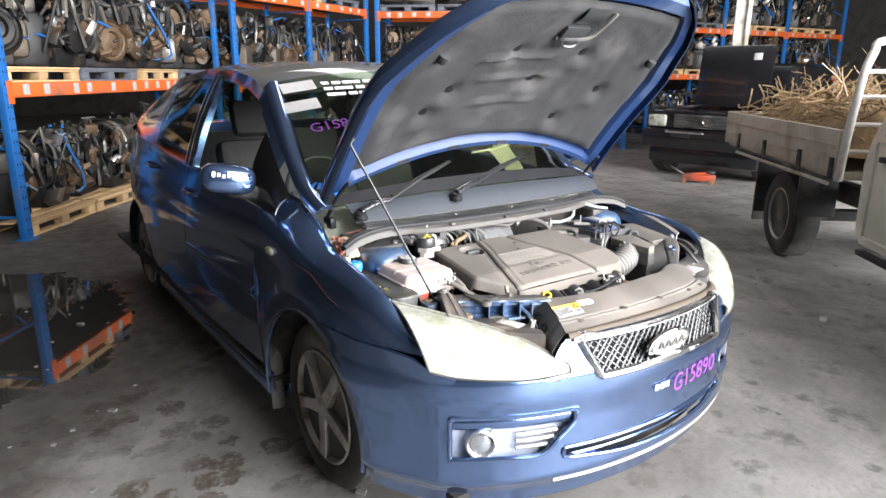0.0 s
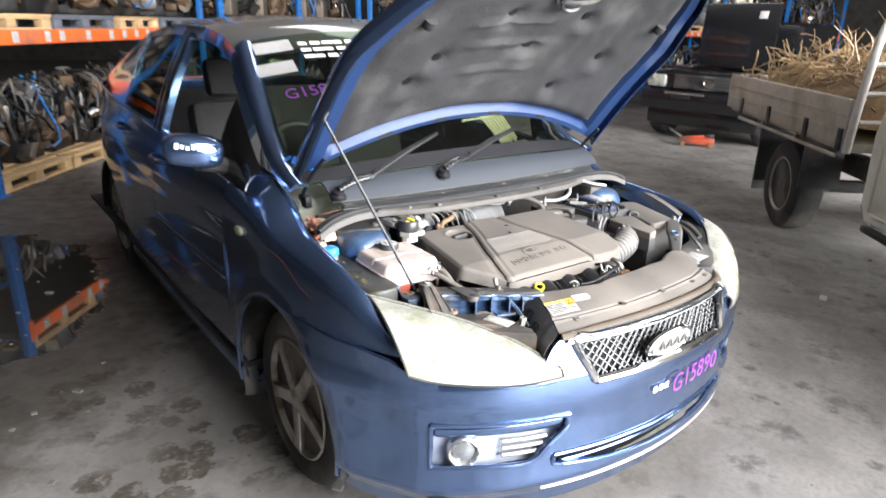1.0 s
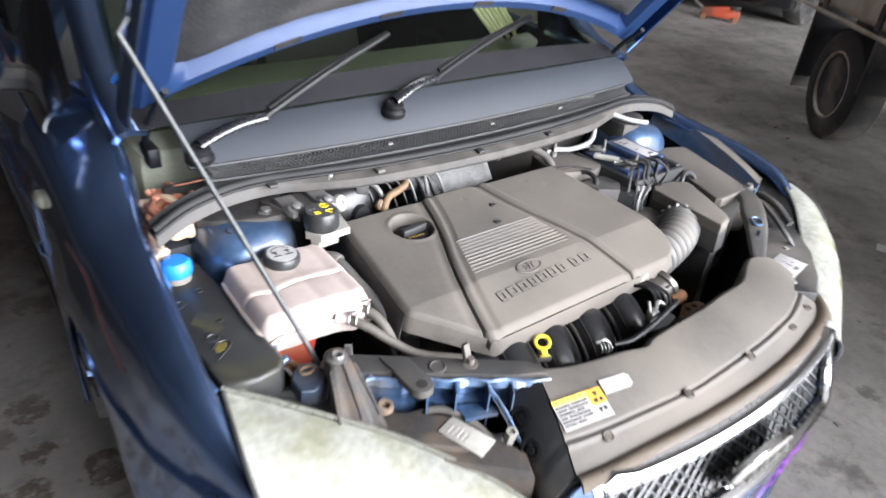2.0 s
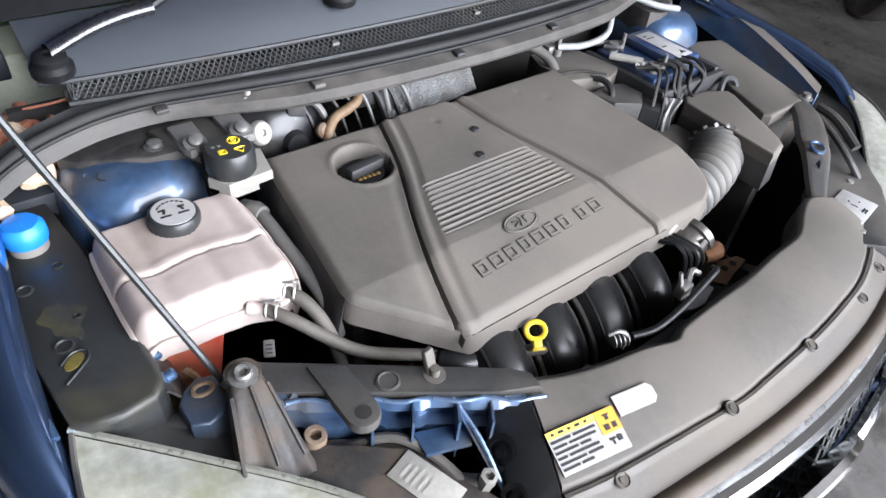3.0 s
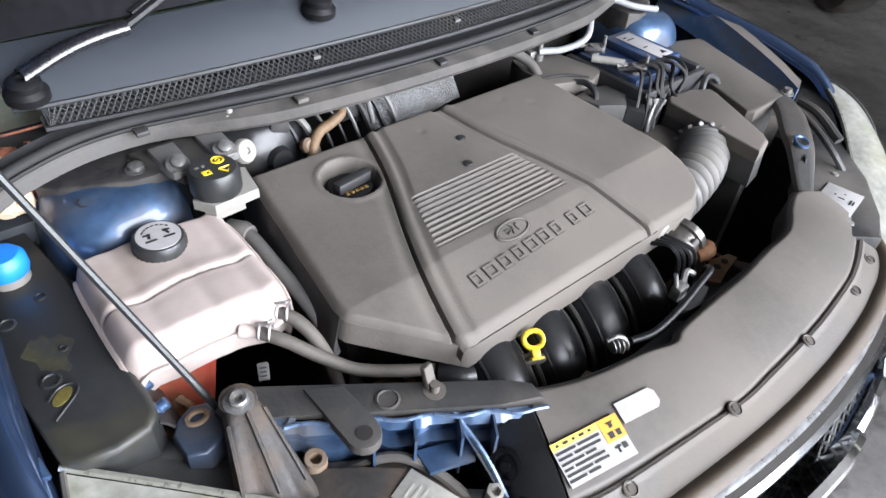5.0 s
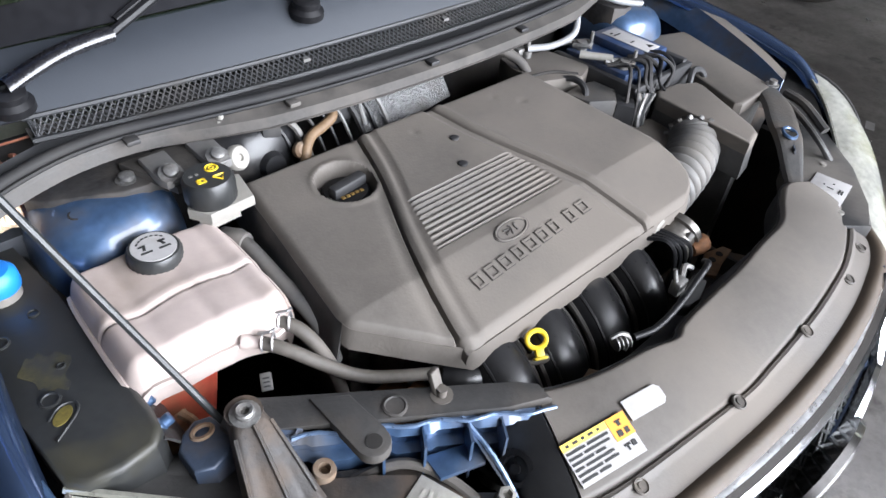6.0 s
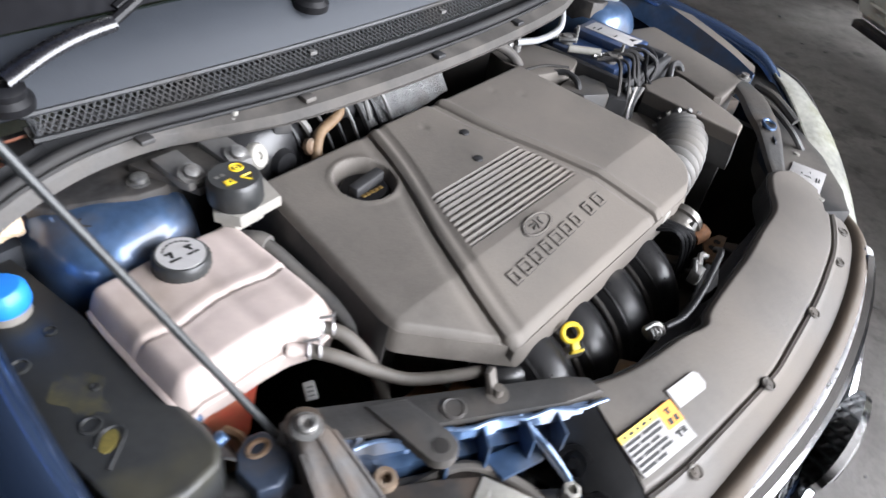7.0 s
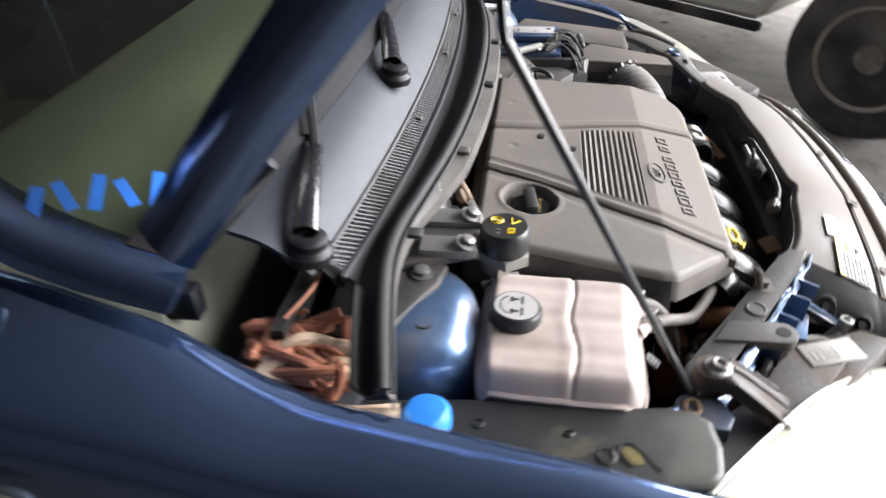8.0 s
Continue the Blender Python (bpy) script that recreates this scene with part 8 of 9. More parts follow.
def make_engine(seed):
    """A scrapped engine lying on its side: block, gearbox bell, pulleys, manifolds and hoses."""
    rng = random.Random(seed)
    e = thing("engine", "", "engine")
    part("engine_block", box(bmesh.new(), -0.21, 0.19, -0.16, 0.15, 0.0, 0.36, 0.03), "engine_dark", e)
    part("cylinder_head", box(bmesh.new(), -0.19, 0.18, -0.12, 0.10, 0.35, 0.52, 0.03, pose(0, 0, 0, rng.uniform(-5, 5))), "engine_alloy", e)
    bm = bmesh.new()
    lathe(bm, (rng.uniform(-0.12, 0.1), -0.20, rng.uniform(0.2, 0.3)), (rng.uniform(-0.4, 0.4), -1, rng.uniform(-0.1, 0.3)), [(0.155, 0), (0.168, 0.03), (0.152, 0.07), (0.14, 0.05), (0.125, 0.045), (0.11, 0.07), (0.075, 0.075), (0.06, 0.05), (0.03, 0.055), (0, 0.055)], 30)
    part("bell_housing", bm, rng.choice(("engine_rust", "engine_dark", "engine_dark")), e)
    for k in range(3):
        bm = bmesh.new()
        r = rng.uniform(0.05, 0.085)
        lathe(bm, (rng.uniform(-0.2, 0.22), -0.22, rng.uniform(0.08, 0.52)), (rng.uniform(-0.2, 0.2), -1, 0), [(r, 0), (r, 0.02), (r * 0.8, 0.015), (r * 0.8, 0.035), (r, 0.04), (r * 0.4, 0.05), (0, 0.05)], 20)
        part("pulley", bm, ("engine_rust", "engine_alloy", "engine_dark")[k], e)
    for k in range(4):
        bm = bmesh.new()
        x = -0.2 + 0.13 * k
        tube(bm, [(x, 0.1, 0.50), (x + rng.uniform(-0.03, 0.03), -0.12, 0.64), (x + rng.uniform(-0.04, 0.04), -0.25, 0.50), (x, -0.26, 0.34)], 0.026, 8, 4)
        part("runner", bm, rng.choice(("engine_dark", "engine_alloy")), e)
    for k in range(22):
        bm = bmesh.new()
        pts = [(rng.uniform(-0.33, 0.31), rng.uniform(-0.34, 0.1), rng.uniform(0.08, 0.70)) for _ in range(3)]
        tube(bm, pts, rng.uniform(0.006, 0.016), 6, 4)
        part("hose", bm, rng.choice(("engine_dark", "engine_dark", "rubber", "engine_alloy", "rack_blue" if rng.random() < 0.4 else "rubber")), e)
    for k in range(20):
        s = rng.uniform(0.02, 0.07)
        part("bracket", box(bmesh.new(), -s, s, -s * 0.5, s * 0.5, -s, s, 0.01, pose(rng.uniform(-0.25, 0.25), -0.2 - 0.05 * rng.random(), rng.uniform(0.1, 0.6), rng.uniform(0, 90), rng.uniform(0, 90), rng.uniform(0, 90))),
             rng.choice(("engine_alloy", "engine_dark", "engine_dark", "engine_rust", "steel")), e)
    bm = bmesh.new()
    box(bm, -0.18, 0.30, -0.10, 0.18, 0.05, 0.30, 0.05)
    part("gearbox", bm, "engine_alloy", e)
    return e


PALLETS = [make_pallet("wood"), make_pallet("grey_wood")]
ENGINES = [make_engine(s) for s in (3, 8, 21, 34, 55, 89)]
used = {}


def place(proto, label, group, m):
    """The first use moves the prototype itself, later ones copy it."""
    if proto.name in used:
        ob = copy_thing(proto, m)
    else:
        ob = proto
        ob.matrix_basis = m
        used[proto.name] = 1
    return tagged(ob, label, "", group)


def rack(name, x, y, turn, length, levels, height, depth=1.0, bays=1, labels=True, base_z=0.0):
    """A pallet rack whose front runs from (x, y) along the given heading; its depth lies to the left of that."""
    at = pose(x, y, 0, 0, 0, turn)
    r = thing("pallet_rack", "blue and orange steel pallet rack loaded with engines", "pallet rack", "warehouse racks")
    for b in range(bays + 1):
        for d in (0, depth):
            bm = bmesh.new()
            px = b * length / bays
            box(bm, px - 0.05, px + 0.05, d - 0.035, d + 0.035, 0, height, 0.006, at)
            box(bm, px - 0.08, px + 0.08, d - 0.07, d + 0.07, 0.0, 0.012, 0.002, at)
            post = part("post", bm, "rack_blue", r)
            if d == 0 and labels:
                bm = bmesh.new()
                for k in range(int(height / 0.1)):
                    for o in (-0.02, 0.02):
                        box(bm, px + o - 0.006, px + o + 0.006, -0.0375, -0.0345, 0.08 + 0.1 * k, 0.10 + 0.1 * k, 0, at)
                tagged(part("slots", bm, "shade_black", post), kind="stuff")
        for k in range(int(height / 0.6)):
            bm = bmesh.new()
            z = 0.2 + 0.6 * k
            tube(bm, [at @ Vector((px, 0.04, z)), at @ Vector((px, depth - 0.04, z + (0.5 if k % 2 else 0.0)))], 0.014, 5, 1)
            part("brace", bm, "rack_blue", r)
    rng = random.Random(int(abs(x * 10 + y)))
    for z in levels:
        for b in range(bays):
            x0, x1 = b * length / bays + 0.055, (b + 1) * length / bays - 0.055
            for d in (-0.01, depth):
                bm = bmesh.new()
                box(bm, x0, x1, d - 0.025, d + 0.025, z - 0.065, z + 0.065, 0.008, at)
                beam = part("beam", bm, "rack_orange", r)
                if d < 0:
                    for px in (x0, x1):
                        part("beam_bracket", box(bmesh.new(), px - 0.055, px + 0.015, d - 0.034, d + 0.02, z - 0.12, z + 0.08, 0.003, at), "rack_orange", beam)
                    k = x0 + 0.20
                    while labels and k < x1 - 0.1:
                        part("tag", box(bmesh.new(), k - 0.045, k + 0.045, d - 0.029, d - 0.0255, z - 0.052 + 0.03 * rng.random(), z + 0.05, 0.001, at), "paper", beam)
                        k += rng.choice((0.24, 0.30, 0.48))
        part("shelf", box(bmesh.new(), 0.06, length - 0.06, 0.03, depth - 0.03, z + 0.03, z + 0.06, 0, at), "grey_wood", r, smooth=False)
    # loads
    for z in (base_z, *levels):
        top = 0.002 if z == base_z else z + 0.062
        k = 0.62
        j = 0
        while k < length - 0.45:
            wood = rng.random() < 0.7
            m = at @ pose(k, 0.50, top, 0, 0, rng.uniform(-4, 4))
            place(PALLETS[0 if wood else 1], "weathered timber pallet under a scrap engine" if wood else "dark grey pallet under a scrap engine", "pallets", m)
            for o in (-0.28, 0.30):
                eng = ENGINES[(j * 5 + int(z * 3)) % 6]
                place(eng, "greasy scrap car engine standing on a pallet", "scrap engines", at @ pose(k + o + rng.uniform(-0.05, 0.05), 0.38 + rng.uniform(0, 0.12), top + 0.142, 0, 0, rng.choice((-70, -40, -15, 10, 35, 60, 150, 200)) + rng.uniform(-12, 12)) @ Matrix.Diagonal((1.15, 1.15, 1.2, 1)))
                j += 1
            k += 1.22
    return r


A1 = math.degrees(math.atan2(0.781, 0.624))
rack("rack_left", -1.36, 4.97, A1, 5.0, (1.335, 2.95), 4.2)
rack("rack_corner", 2.1, 8.95, 27, 3.9, (1.30, 2.72), 4.2, bays=2)
rack("rack_back", 5.75, 10.55, -45, 5.2, (1.30, 2.68), 4.2, bays=2)
rack("rack_far", 12.6, 8.75, -9, 7.6, (1.45, 2.62), 4.4, bays=3)

# ---- the flat-tray truck ----


def truck():
    """x runs forward along the truck, y to its left; the origin lies under the rear axle's near wheel."""
    heading = math.degrees(math.atan2(-0.74, -0.673))
    at = pose(3.79, 0.71, 0, 0, 0, heading) @ Matrix.Diagonal((1, -1, 1, 1))
    t = thing("utility_truck", "cream utility truck with an alloy tray full of scrap wire", "truck")
    def wheel_at(x, y, name="wheel"):
        w = thing("wheel", "", "")
        w.parent = t
        c = at @ Vector((x, y, 0.36))
        ax = (at.to_3x3() @ Vector((0, 1, 0))).normalized()
        bm = bmesh.new()
        lathe(bm, c - ax * 0.11, ax, [(0.21, 0), (0.30, 0), (0.352, 0.03), (0.36, 0.08), (0.36, 0.15), (0.345, 0.20), (0.30, 0.225), (0.225, 0.222), (0.21, 0.20)], 40)
        part("tyre", bm, "tyre", w)
        bm = bmesh.new()
        lathe(bm, c - ax * 0.08, ax, [(0.215, 0), (0.215, 0.178), (0.222, 0.185), (0.21, 0.19), (0.19, 0.12), (0.16, 0.09), (0.11, 0.12), (0.075, 0.13), (0.06, 0.17), (0, 0.17)], 32)
        part("rim", bm, "tray", w)
        bm = bmesh.new()
        for k in range(8):
            a = k * math.pi / 4
            p = c + ax * 0.035 + at.to_3x3() @ Vector((0.135 * math.cos(a), 0, 0.135 * math.sin(a)))
            cyl(bm, p - ax * 0.02, p + ax * 0.012, 0.022, 0.022, 10)
        part("rim_holes", bm, "shade_black", w)
    # the truck's left side is the far one: its near side faces the car
    for x in (0, 3.09):
        for y in (-0.11, -1.55):
            wheel_at(x, y + 0.0 if y > -1 else y)
    W = -1.0
    def b(name, x0, x1, y0, y1, z0, z1, mat, bev=0.01, parent=t):
        return part(name, box(bmesh.new(), x0, x1, y0, y1, z0, z1, bev, at), mat, parent)
    b("tray_floor", -1.35, 1.02, -1.70, 0.04, 0.80, 0.86, "tray")
    for name, y0, y1 in (("near", 0.04, 0.075), ("far", -1.735, -1.70)):
        s = b("drop_side", -1.35, 1.02, y0, y1, 0.83, 1.14, "tray", 0.006)
        for z in (0.93, 1.035):
            b("side_rib", -1.35, 1.02, y1 if y0 > 0 else y0 - 0.004, (y1 + 0.004) if y0 > 0 else y0, z - 0.004, z + 0.004, "tray", 0.001, s)
        for x in (-0.95, -0.28, 0.45, 0.98):
            b("hinge_strap", x - 0.03, x + 0.03, y1 - 0.002 if y0 > 0 else y0 - 0.014, (y1 + 0.014) if y0 > 0 else y0 + 0.002, 0.80, 0.95, "rubber", 0.004, s)
    b("tail_board", -1.39, -1.35, -1.735, 0.075, 0.83, 1.14, "tray", 0.006)
    b("rope_rail", -1.0, 0.95, 0.06, 0.085, 0.755, 0.78, "tray", 0.008)
    b("chassis_rail", -1.1, 2.2, -0.50, -0.40, 0.50, 0.66, "rubber")
    b("chassis_rail", -1.1, 2.2, -1.28, -1.18, 0.50, 0.66, "rubber")
    b("axle", -0.05, 0.05, -1.5, -0.15, 0.31, 0.41, "rubber", 0.03)
    b("fuel_tank", 0.75, 1.5, -0.75, -0.25, 0.34, 0.62, "rubber", 0.05)
    for x, dx in ((-0.50, 0.03), (0.40, 0.02)):
        b("mud_guard", x - 0.015, x + 0.015, -0.26, 0.03, 0.42 if x > 0 else 0.28, 0.80, "black_plastic", 0.004)
    b("mud_flap_tip", -0.52, -0.49, -0.25, 0.03, 0.20, 0.40, "white_plastic", 0.004)
    # headboard hoop
    bm = bmesh.new()
    tube(bm, [at @ Vector(p) for p in ((1.04, 0.05, 0.80), (1.06, 0.03, 1.25), (1.08, -0.02, 1.62), (1.08, -0.20, 1.72), (1.08, -1.45, 1.72), (1.08, -1.64, 1.62), (1.06, -1.69, 1.25), (1.04, -1.71, 0.80))], 0.027, 10, 5)
    part("head_board_hoop", bm, "white_steel", t)
    for z in (1.0, 1.18, 1.36, 1.52):
        bm = bmesh.new()
        tube(bm, [at @ Vector((1.06, 0.02, z)), at @ Vector((1.06, -1.68, z))], 0.016, 6, 1)
        part("head_board_bar", bm, "white_steel", t)
    # cab: side profile swept across its width
    prof = [(1.28, 0.52), (1.26, 0.95), (1.28, 1.10), (1.40, 1.62), (1.52, 1.70), (2.25, 1.72), (2.42, 1.66), (2.95, 1.16), (3.15, 1.10), (3.95, 1.02), (4.10, 0.92), (4.14, 0.50), (3.55, 0.42), (3.50, 0.55), (3.30, 0.80), (2.88, 0.80), (2.68, 0.55), (2.60, 0.42), (1.36, 0.42)]
    bm = bmesh.new()
    def cx(z):
        return 0.02 if z < 1.12 else 0.02 - (z - 1.12) * 0.30
    nearv = [bm.verts.new(at @ Vector((x, cx(z), z))) for x, z in prof]
    farv = [bm.verts.new(at @ Vector((x, -1.66 - cx(z), z))) for x, z in prof]
    bm.faces.new(nearv)
    bm.faces.new(farv[::-1])
    for i in range(len(prof)):
        j = (i + 1) % len(prof)
        bm.faces.new((nearv[i], nearv[j], farv[j], farv[i]))
    bmesh.ops.bevel(bm, geom=[e for e in bm.edges], offset=0.025, segments=3, affect="EDGES")
    cab = part("cab", bm, "cream", t)
    bm = bmesh.new()
    box(bm, 1.42, 2.60, 0.018, 0.030, 0.50, 1.10, 0.02, at)
    door = part("door", bm, "cream", cab)
    bm = bmesh.new()
    prism(bm, [(1.48, 1.14), (1.58, 1.58), (2.20, 1.60), (2.66, 1.16)], 0, 0.01)
    bmesh.ops.transform(bm, matrix=at @ Matrix(((1, 0, 0, 0), (0, -0.30, 1, 0.02 + 0.30 * 1.12 + 0.006), (0, 1, 0, 0), (0, 0, 0, 1))), verts=bm.verts)
    part("side_window", bm, "black_paint", cab)
    b("door_handle", 1.50, 1.66, 0.028, 0.055, 0.985, 1.02, "rubber", 0.008, door)
    b("side_step", 1.40, 2.62, 0.0, 0.05, 0.38, 0.42, "rubber", 0.01)
    return at


truck_at = truck()


def wire_heap(at):
    """The scrap in the tray: a mound of tangled wire and branches."""
    rng = random.Random(5)
    bm = bmesh.new()
    def mound(x, y):
        e = min((x + 1.35) / 0.4, (1.02 - x) / 0.3, (0.04 - y) / 0.3, (y + 1.7) / 0.3, 1)
        return 0.95 + 0.36 * max(0, e) ** 0.6 + 0.10 * noise.noise(Vector((x * 3, y * 3, 1)))
    sheet(bm, lambda x, y: tuple(at @ Vector((x, y, mound(x, y) - 0.06))), steps(-1.33, 1.0, 24), steps(-1.68, 0.02, 18))
    for k in range(760):
        x, y = rng.uniform(-1.28, 0.95), rng.uniform(-1.62, -0.01)
        z = mound(x, y)
        pts = [Vector((x, y, z))]
        d = Vector((rng.uniform(-1, 1), rng.uniform(-1, 1), rng.uniform(-0.15, 0.7))).normalized()
        for s in range(3):
            d = (d + Vector((rng.uniform(-0.7, 0.7), rng.uniform(-0.7, 0.7), rng.uniform(-0.8, 0.5)))).normalized()
            q = pts[-1] + d * rng.uniform(0.05, 0.12)
            q.x, q.y = min(1.0, max(-1.33, q.x)), min(0.02, max(-1.68, q.y))
            pts.append(q)
        tube(bm, [at @ p for p in pts], rng.choice((0.003, 0.005, 0.008)), 4, 2)
    tagged(part("scrap_wire_heap", bm, "wire_heap"), "heap of tangled brown scrap wire and twigs in the tray", "scrap heap", kind="stuff")
    for k in range(26):
        bm = bmesh.new()
        x, y = rng.uniform(-1.0, 0.9), rng.uniform(-1.55, -0.3)
        p = Vector((x, y, mound(x, y) - 0.03))
        tube(bm, [at @ p, at @ (p + Vector((rng.uniform(-0.12, 0.12), rng.uniform(-0.1, 0.1), rng.uniform(0.12, 0.2)))), at @ (p + Vector((rng.uniform(-0.25, 0.25), rng.uniform(-0.2, 0.2), rng.uniform(0.2, 0.42))))], (0.006, 0.002), 5, 3)
        tagged(part("stick", bm, "tan" if k % 4 == 0 else "wire_heap"), "thin pale stick standing out of the scrap heap", "stick", "sticks in the heap")


wire_heap(truck_at)

# ---- the black truck with its bonnet up, and what stands round it ----


def black_truck():
    at = pose(6.93, 3.56, 0, 0, 0, -90) @ pose(0, 0, 0, 0, 0, 6)   # y runs back from the front bumper, x to the near right
    t = thing("black_truck", "black pickup truck with its bonnet raised", "truck")
    def b(name, x0, x1, y0, y1, z0, z1, mat, bev=0.03, parent=t):
        return part(name, box(bmesh.new(), x0, x1, y0, y1, z0, z1, bev, at), mat, parent)
    b("front_bumper", -0.92, 0.92, 0.0, 0.22, 0.42, 0.72, "black_paint", 0.06)
    b("under_guard", -0.84, 0.84, 0.12, 1.3, 0.20, 0.46, "black_paint", 0.04)
    b("nose", -0.84, 0.84, 0.08, 0.45, 0.70, 0.98, "black_paint", 0.05)
    b("fender", -0.90, -0.62, 0.15, 1.25, 0.60, 1.02, "black_paint", 0.06)
    b("fender", 0.62, 0.90, 0.15, 1.25, 0.60, 1.02, "black_paint", 0.06)
    b("engine_mass", -0.6, 0.6, 0.4, 1.2, 0.5, 0.95, "engine_dark", 0.05)
    b("cab", -0.86, 0.86, 1.25, 3.4, 0.5, 1.10, "black_paint", 0.08)
    b("cab_top", -0.70, 0.70, 1.6, 3.1, 1.08, 1.68, "black_paint", 0.14)
    g = b("grille", -0.42, 0.42, 0.05, 0.09, 0.74, 0.93, "rubber", 0.01)
    for k in range(4):
        b("grille_bar", -0.40, 0.40, 0.040, 0.052, 0.76 + 0.045 * k, 0.775 + 0.045 * k, "rod", 0.003, g)
    bm = bmesh.new()
    b2 = bmesh.new()
    lathe(b2, (0, 0, 0), (0, -1, 0), [(1, 0), (1, 0.8), (0.8, 1), (0.75, 0.5), (0, 0.5)], 28)
    join(bm, b2, at @ pose(0.12, 0.03, 0.84) @ Matrix.Diagonal((0.085, 0.02, 0.062, 1)))
    part("badge", bm, "chrome", g)
    for x in (-0.70, 0.70):
        b("headlamp", x - 0.15, x + 0.15, 0.04, 0.24, 0.74, 0.92, "lens", 0.04)
    b("number_plate", -0.42, -0.12, -0.012, 0.0, 0.60, 0.68, "rod", 0.004)
    b("bull_bar", -0.5, 0.1, -0.05, -0.02, 0.66, 0.70, "chrome", 0.012)
    bn = part("raised_bonnet", box(bmesh.new(), -0.56, 0.56, 0.0, 0.92, -0.02, 0.02, 0.018, at @ pose(0, 0.90, 1.02, -98) @ pose(0, -0.0, 0, 180)), "black_paint", t)
    part("bonnet_label", box(bmesh.new(), 0.26, 0.38, 0.70, 0.80, 0.022, 0.028, 0.001, at @ pose(0, 0.90, 1.02, -98) @ pose(0, 0, 0, 180)), "paper", bn)
    for x in (-0.78, 0.78):
        for y in (0.62, 2.9):
            bm = bmesh.new()
            c = at @ Vector((x, y, 0.36))
            ax = (at.to_3x3() @ Vector((math.copysign(1, x), 0, 0))).normalized()
            lathe(bm, c - ax * 0.11, ax, [(0.20, 0), (0.34, 0.01), (0.36, 0.06), (0.36, 0.17), (0.34, 0.22), (0.22, 0.22), (0.20, 0.16), (0.05, 0.14), (0, 0.14)], 32)
            part("wheel", bm, "tyre", t)
    return at


bt = black_truck()


def floor_jack():
    j = thing("trolley_jack", "orange trolley jack on the floor", "jack")
    at = pose(6.75, 3.35, 0, 0, 0, -62) @ Matrix.Scale(0.72, 4)
    for y in (-0.09, 0.09):
        part("side_plate", box(bmesh.new(), -0.32, 0.30, y - 0.012, y + 0.012, 0.05, 0.16, 0.01, at), "jack_red", j)
    part("lift_arm", box(bmesh.new(), -0.28, 0.22, -0.05, 0.05, 0.12, 0.19, 0.015, at @ pose(0, 0, 0.02, 0, -8)), "jack_red", j)
    part("saddle", lathe(bmesh.new(), at @ Vector((0.2, 0, 0.20)), (0, 0, 1), [(0.06, 0), (0.065, 0.03), (0, 0.03)], 16), "rubber", j)
    for x in (-0.26, 0.25):
        for y in (-0.13, 0.13):
            part("caster", cyl(bmesh.new(), at @ Vector((x, y - 0.02, 0.045)), at @ Vector((x, y + 0.02, 0.045)), 0.032), "rust", j)
    bm = bmesh.new()
    tube(bm, [at @ Vector((-0.30, 0, 0.16)), at @ Vector((-0.55, 0, 0.30))], 0.016, 8, 1)
    part("handle", bm, "rubber", j)


floor_jack()


def column():
    bm = bmesh.new()
    at = pose(11.9, 6.0, 0, 0, 0, 20)
    box(bm, -0.10, 0.10, -0.12, -0.10, 0, 6.5, 0.002, at)
    box(bm, -0.10, 0.10, 0.10, 0.12, 0, 6.5, 0.002, at)
    box(bm, -0.012, 0.012, -0.10, 0.10, 0, 6.5, 0, at)
    tagged(part("steel_column", bm, "white_steel"), "white painted steel roof column", "column", kind="structure")
    bm = bmesh.new()
    tube(bm, [(11.4, 5.6, 0.0), (11.45, 5.6, 2.0), (11.4, 5.55, 4.5)], 0.05, 10, 4)
    tagged(part("down_pipe", bm, "white_steel"), "dirty white down pipe beside the column", "pipe")


column()
for x, y, a in ((-1.78, 3.35, 10), (-1.02, 5.45, 35), (2.5, -0.3, 20)):
    bm = bmesh.new()
    sheet(bm, lambda u, v: tuple(pose(x, y, 0.006, 0, 0, a) @ Vector((u, v, 0.006 * math.sin(u * 30 + v * 20)))), steps(-0.10, 0.10, 5) if y > 1 else steps(-0.03, 0.03, 3), steps(-0.05, 0.05, 4) if y > 1 else steps(-0.02, 0.02, 3), 0.001)
    tagged(part("paper_scrap", bm, "paper"), "crumpled white paper scrap on the floor", "paper", "litter")


def grit():
    """Chips, leaves and crumbs lying on the concrete."""
    rng = random.Random(17)
    bm = bmesh.new()
    for k in range(420):
        x, y = rng.uniform(-2.4, 4.0), rng.uniform(-1.6, 3.2)
        s = rng.uniform(0.003, 0.011) * (1 if rng.random() < 0.9 else 1.8)
        box(bm, -s, s, -s * rng.uniform(0.4, 1), s * rng.uniform(0.4, 1), 0, s * 0.5, 0, pose(x, y, 0.0005, rng.uniform(-12, 12), 0, rng.uniform(0, 360)))
    tagged(part("floor_grit", bm, "hose_grey", smooth=False), "pale grit and crumbs scattered on the concrete", "grit", kind="stuff")


grit()

# ---- stickers and marker writing ----


def on_screen(u, v, lift=0.004):
    p = Vector(screen_pt(v, u))
    return p + Vector((0, -0.45, 0.85)).normalized() * lift


def screen_frame(u, v):
    p = on_screen(u, v)
    x = (on_screen(u + 0.05, v) - on_screen(u - 0.05, v)).normalized()
    y = (on_screen(u, v + 0.05) - on_screen(u, v - 0.05)).normalized()
    z = x.cross(y).normalized()
    y = z.cross(x)
    return Matrix(((x.x, y.x, z.x, p.x), (x.y, y.y, z.y, p.y), (x.z, y.z, z.z, p.z), (0, 0, 0, 1)))


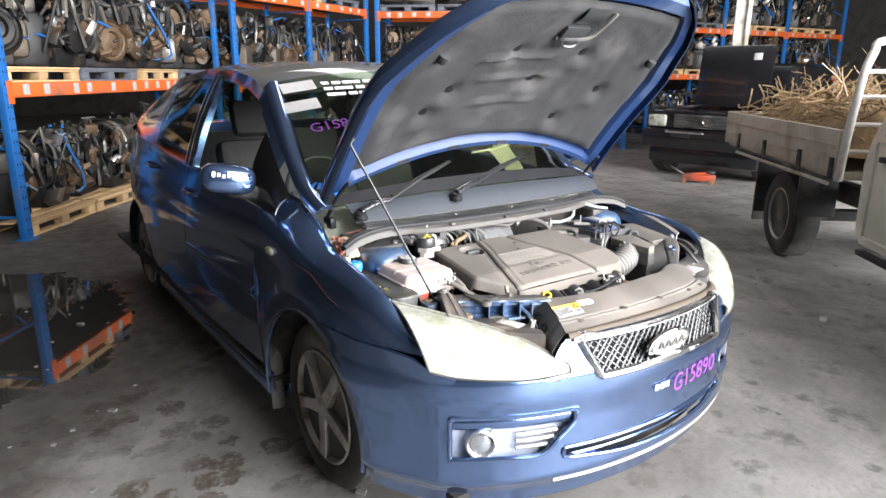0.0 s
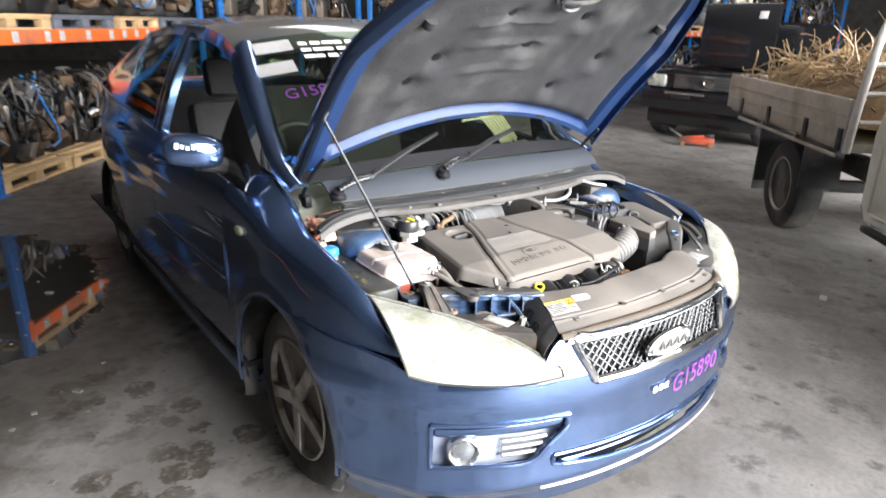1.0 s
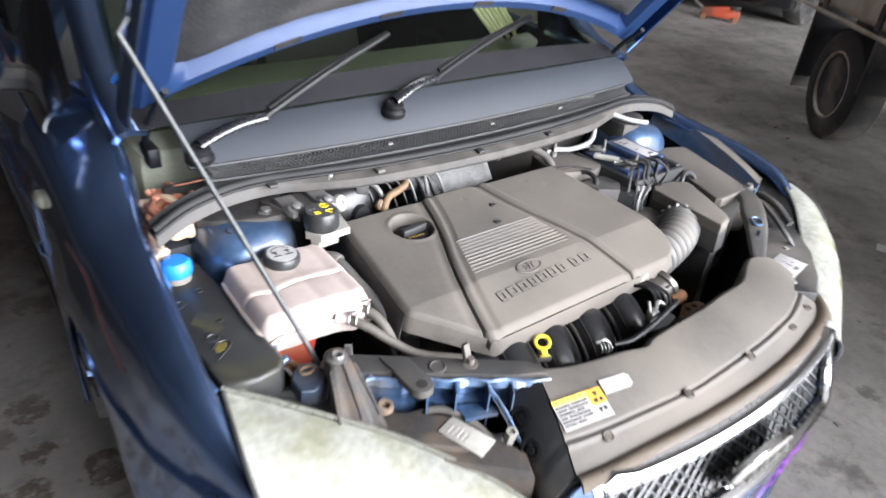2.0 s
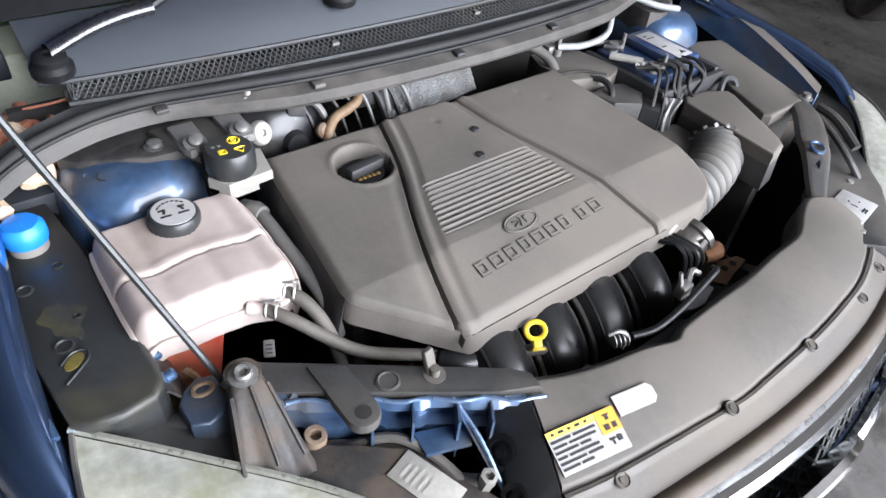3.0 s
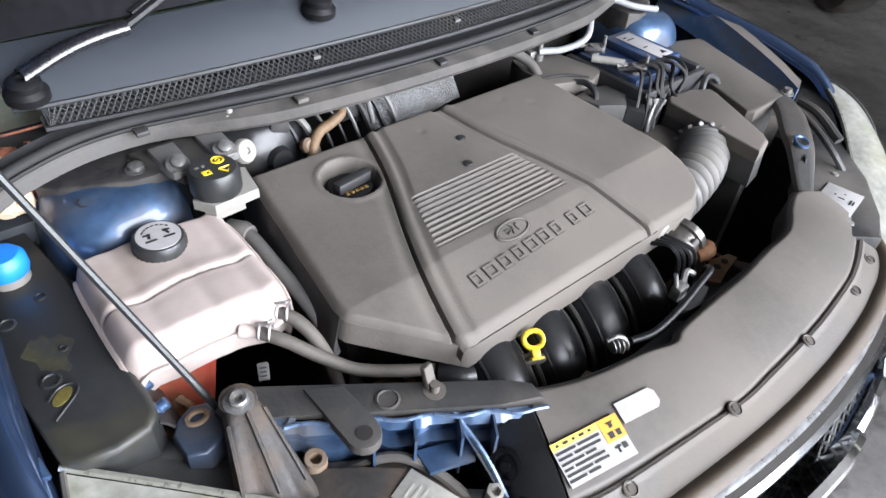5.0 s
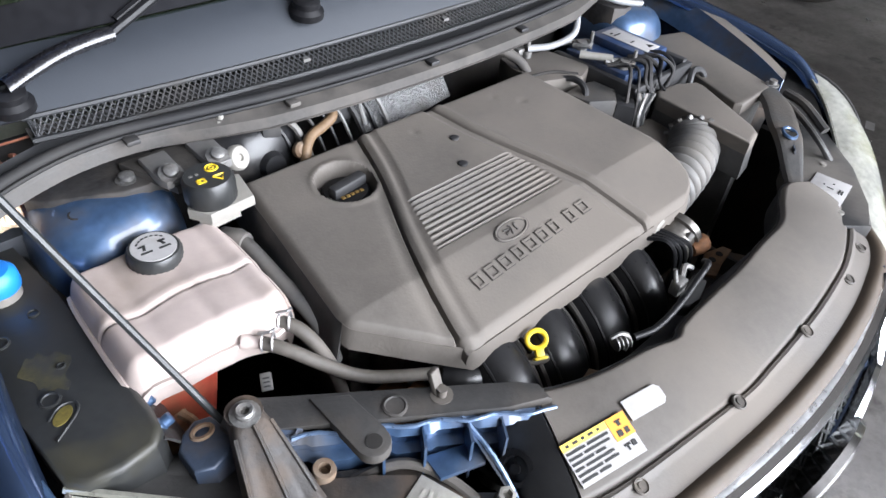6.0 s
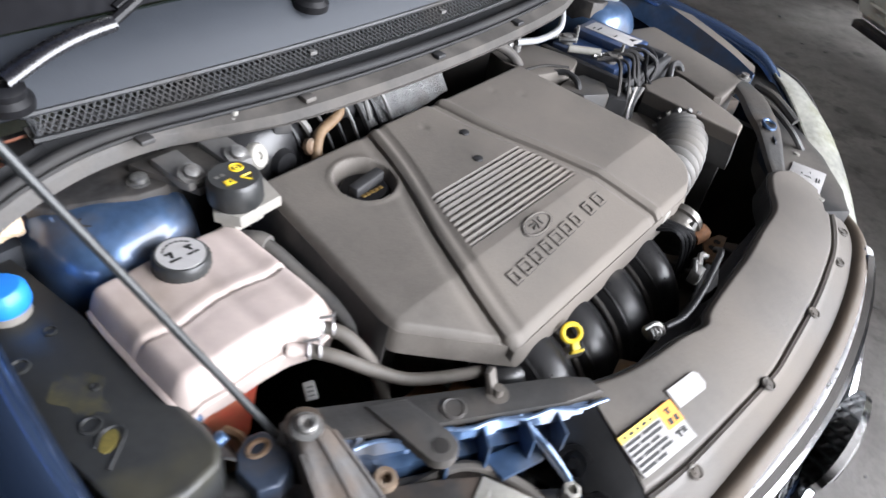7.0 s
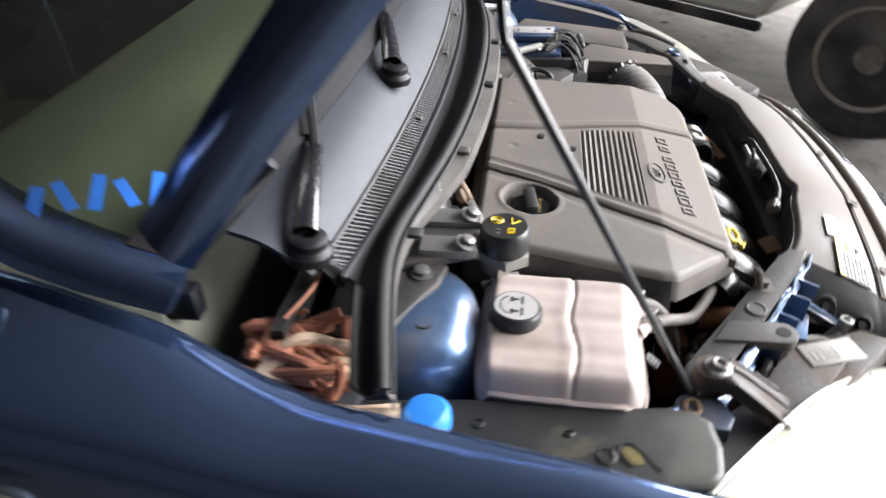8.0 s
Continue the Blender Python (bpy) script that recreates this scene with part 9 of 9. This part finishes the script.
def stickers():
    for u, v in ((-0.85, 0.905), (-0.87, 0.735)):
        bm = bmesh.new()
        box(bm, -0.075, 0.075, -0.034, 0.034, 0, 0.001, 0, screen_frame(u, v))
        part("screen_sticker", bm, "paper", car, "pale paper sticker", smooth=False)
    letters("marker_writing", "G15890", 0.075, 0.0004, "pink_ink", screen_frame(-0.70, 0.545), car, 1.0)
    for k in range(3):
        for j in range(5 if k else 6):
            bm = bmesh.new()
            w = 0.022 + 0.006 * ((j + k) % 3)
            box(bm, -0.13 + 0.05 * j, -0.13 + 0.05 * j + w + 0.012, -0.010, 0.010, 0, 0.001, 0, screen_frame(-0.48, 0.895 - 0.055 * k) @ pose(0, 0, 0, 0, 0, -2))
            part("white_writing_bar", bm, "white_ink", car, smooth=False)
    for j in range(5):
        bm = bmesh.new()
        box(bm, -0.006, 0.006, -0.022 + 0.008 * (j % 2), 0.022, 0, 0.001, 0, screen_frame(-0.93, 0.13) @ pose(0, 0, 0, 0, 0, -42) @ pose(-0.055 + 0.028 * j, 0.004 * (j % 3), 0.003, 0, 0, 18 if j % 2 else -14))
        part("blue_writing_line", bm, "blue_ink", car, smooth=False)
    # bumper: pink stock number
    p, n = plan(s_of(0.155))
    d = Vector((-n.y, n.x, 0))
    up = Vector((0, 0, 1))
    o = Vector((p.x, p.y, 0.515)) + n * 0.012
    letters("marker_writing", "G15890", 0.088, 0.0006, "pink_ink", Matrix(((d.x, up.x, n.x, o.x), (d.y, up.y, n.y, o.y), (d.z, up.z, n.z, o.z), (0, 0, 0, 1))), car, 1.0)
    p, n = plan(s_of(-0.03))
    o = Vector((p.x, p.y, 0.525)) + n * 0.010
    d = Vector((-n.y, n.x, 0))
    for j in range(3):
        bm = bmesh.new()
        box(bm, -0.035 + 0.026 * j, -0.017 + 0.026 * j, -0.010, 0.010, 0, 0.001, 0, Matrix(((d.x, 0, n.x, o.x), (d.y, 0, n.y, o.y), (0, 1, 0, o.z), (0, 0, 0, 1))))
        part("white_writing_bar", bm, "white_ink", car, smooth=False)
    # side repeater on the right fender
    bm = bmesh.new()
    b = bmesh.new()
    bmesh.ops.create_uvsphere(b, u_segments=16, v_segments=10, radius=1)
    join(bm, b, pose(-0.862, 0.286, 0.845) @ Matrix.Diagonal((0.012, 0.034, 0.017, 1)))
    part("side_repeater", bm, "lens", car, "clear side repeater lamp")


stickers()


def on_the_dash():
    """A folded slatted shade leaning on the dashboard, and a crumpled rag."""
    shade = thing("slatted_shade", "folded cream slatted shade leaning on the dashboard", "sunshade")
    top, foot, across = Vector((0.430, 0.56, 1.128)), Vector((0.575, 0.53, 0.972)), Vector((0.105, 0.0, 0.030))
    d = foot - top
    n = Vector((0, -1, 0.1))
    for k in range(7):
        bm = bmesh.new()
        a = top + across * (k / 6) * 0.95 + d * (0.04 * (k % 2))
        tube(bm, [a, a + d * (0.92 + 0.05 * ((k * 3) % 2)) + across * -0.15 * (k / 6)], 0.0062, 6, 2)
        part("slat", bm, "slat_cream", shade)
    bm = bmesh.new()
    tube(bm, [top + Vector((-0.11, 0, -0.018)), top + Vector((-0.05, -0.01, -0.012)), top + across * 0.5 + d * 0.12 + n * 0.008, top + across * 1.9 + d * 0.14], 0.0055, 6, 4)
    part("cord", bm, "slat_cream", shade)
    bm = bmesh.new()
    b = bmesh.new()
    bmesh.ops.create_icosphere(b, subdivisions=3, radius=1)
    for v in b.verts:
        v.co *= 1 + 0.35 * noise.noise(v.co * 2.3 + Vector((4, 1, 2)))
    join(bm, b, pose(0.61, 0.45, 0.985) @ Matrix.Diagonal((0.05, 0.035, 0.028, 1)))
    tagged(part("white_rag", bm, "paper"), "crumpled white rag lying on the dashboard", "rag")


on_the_dash()
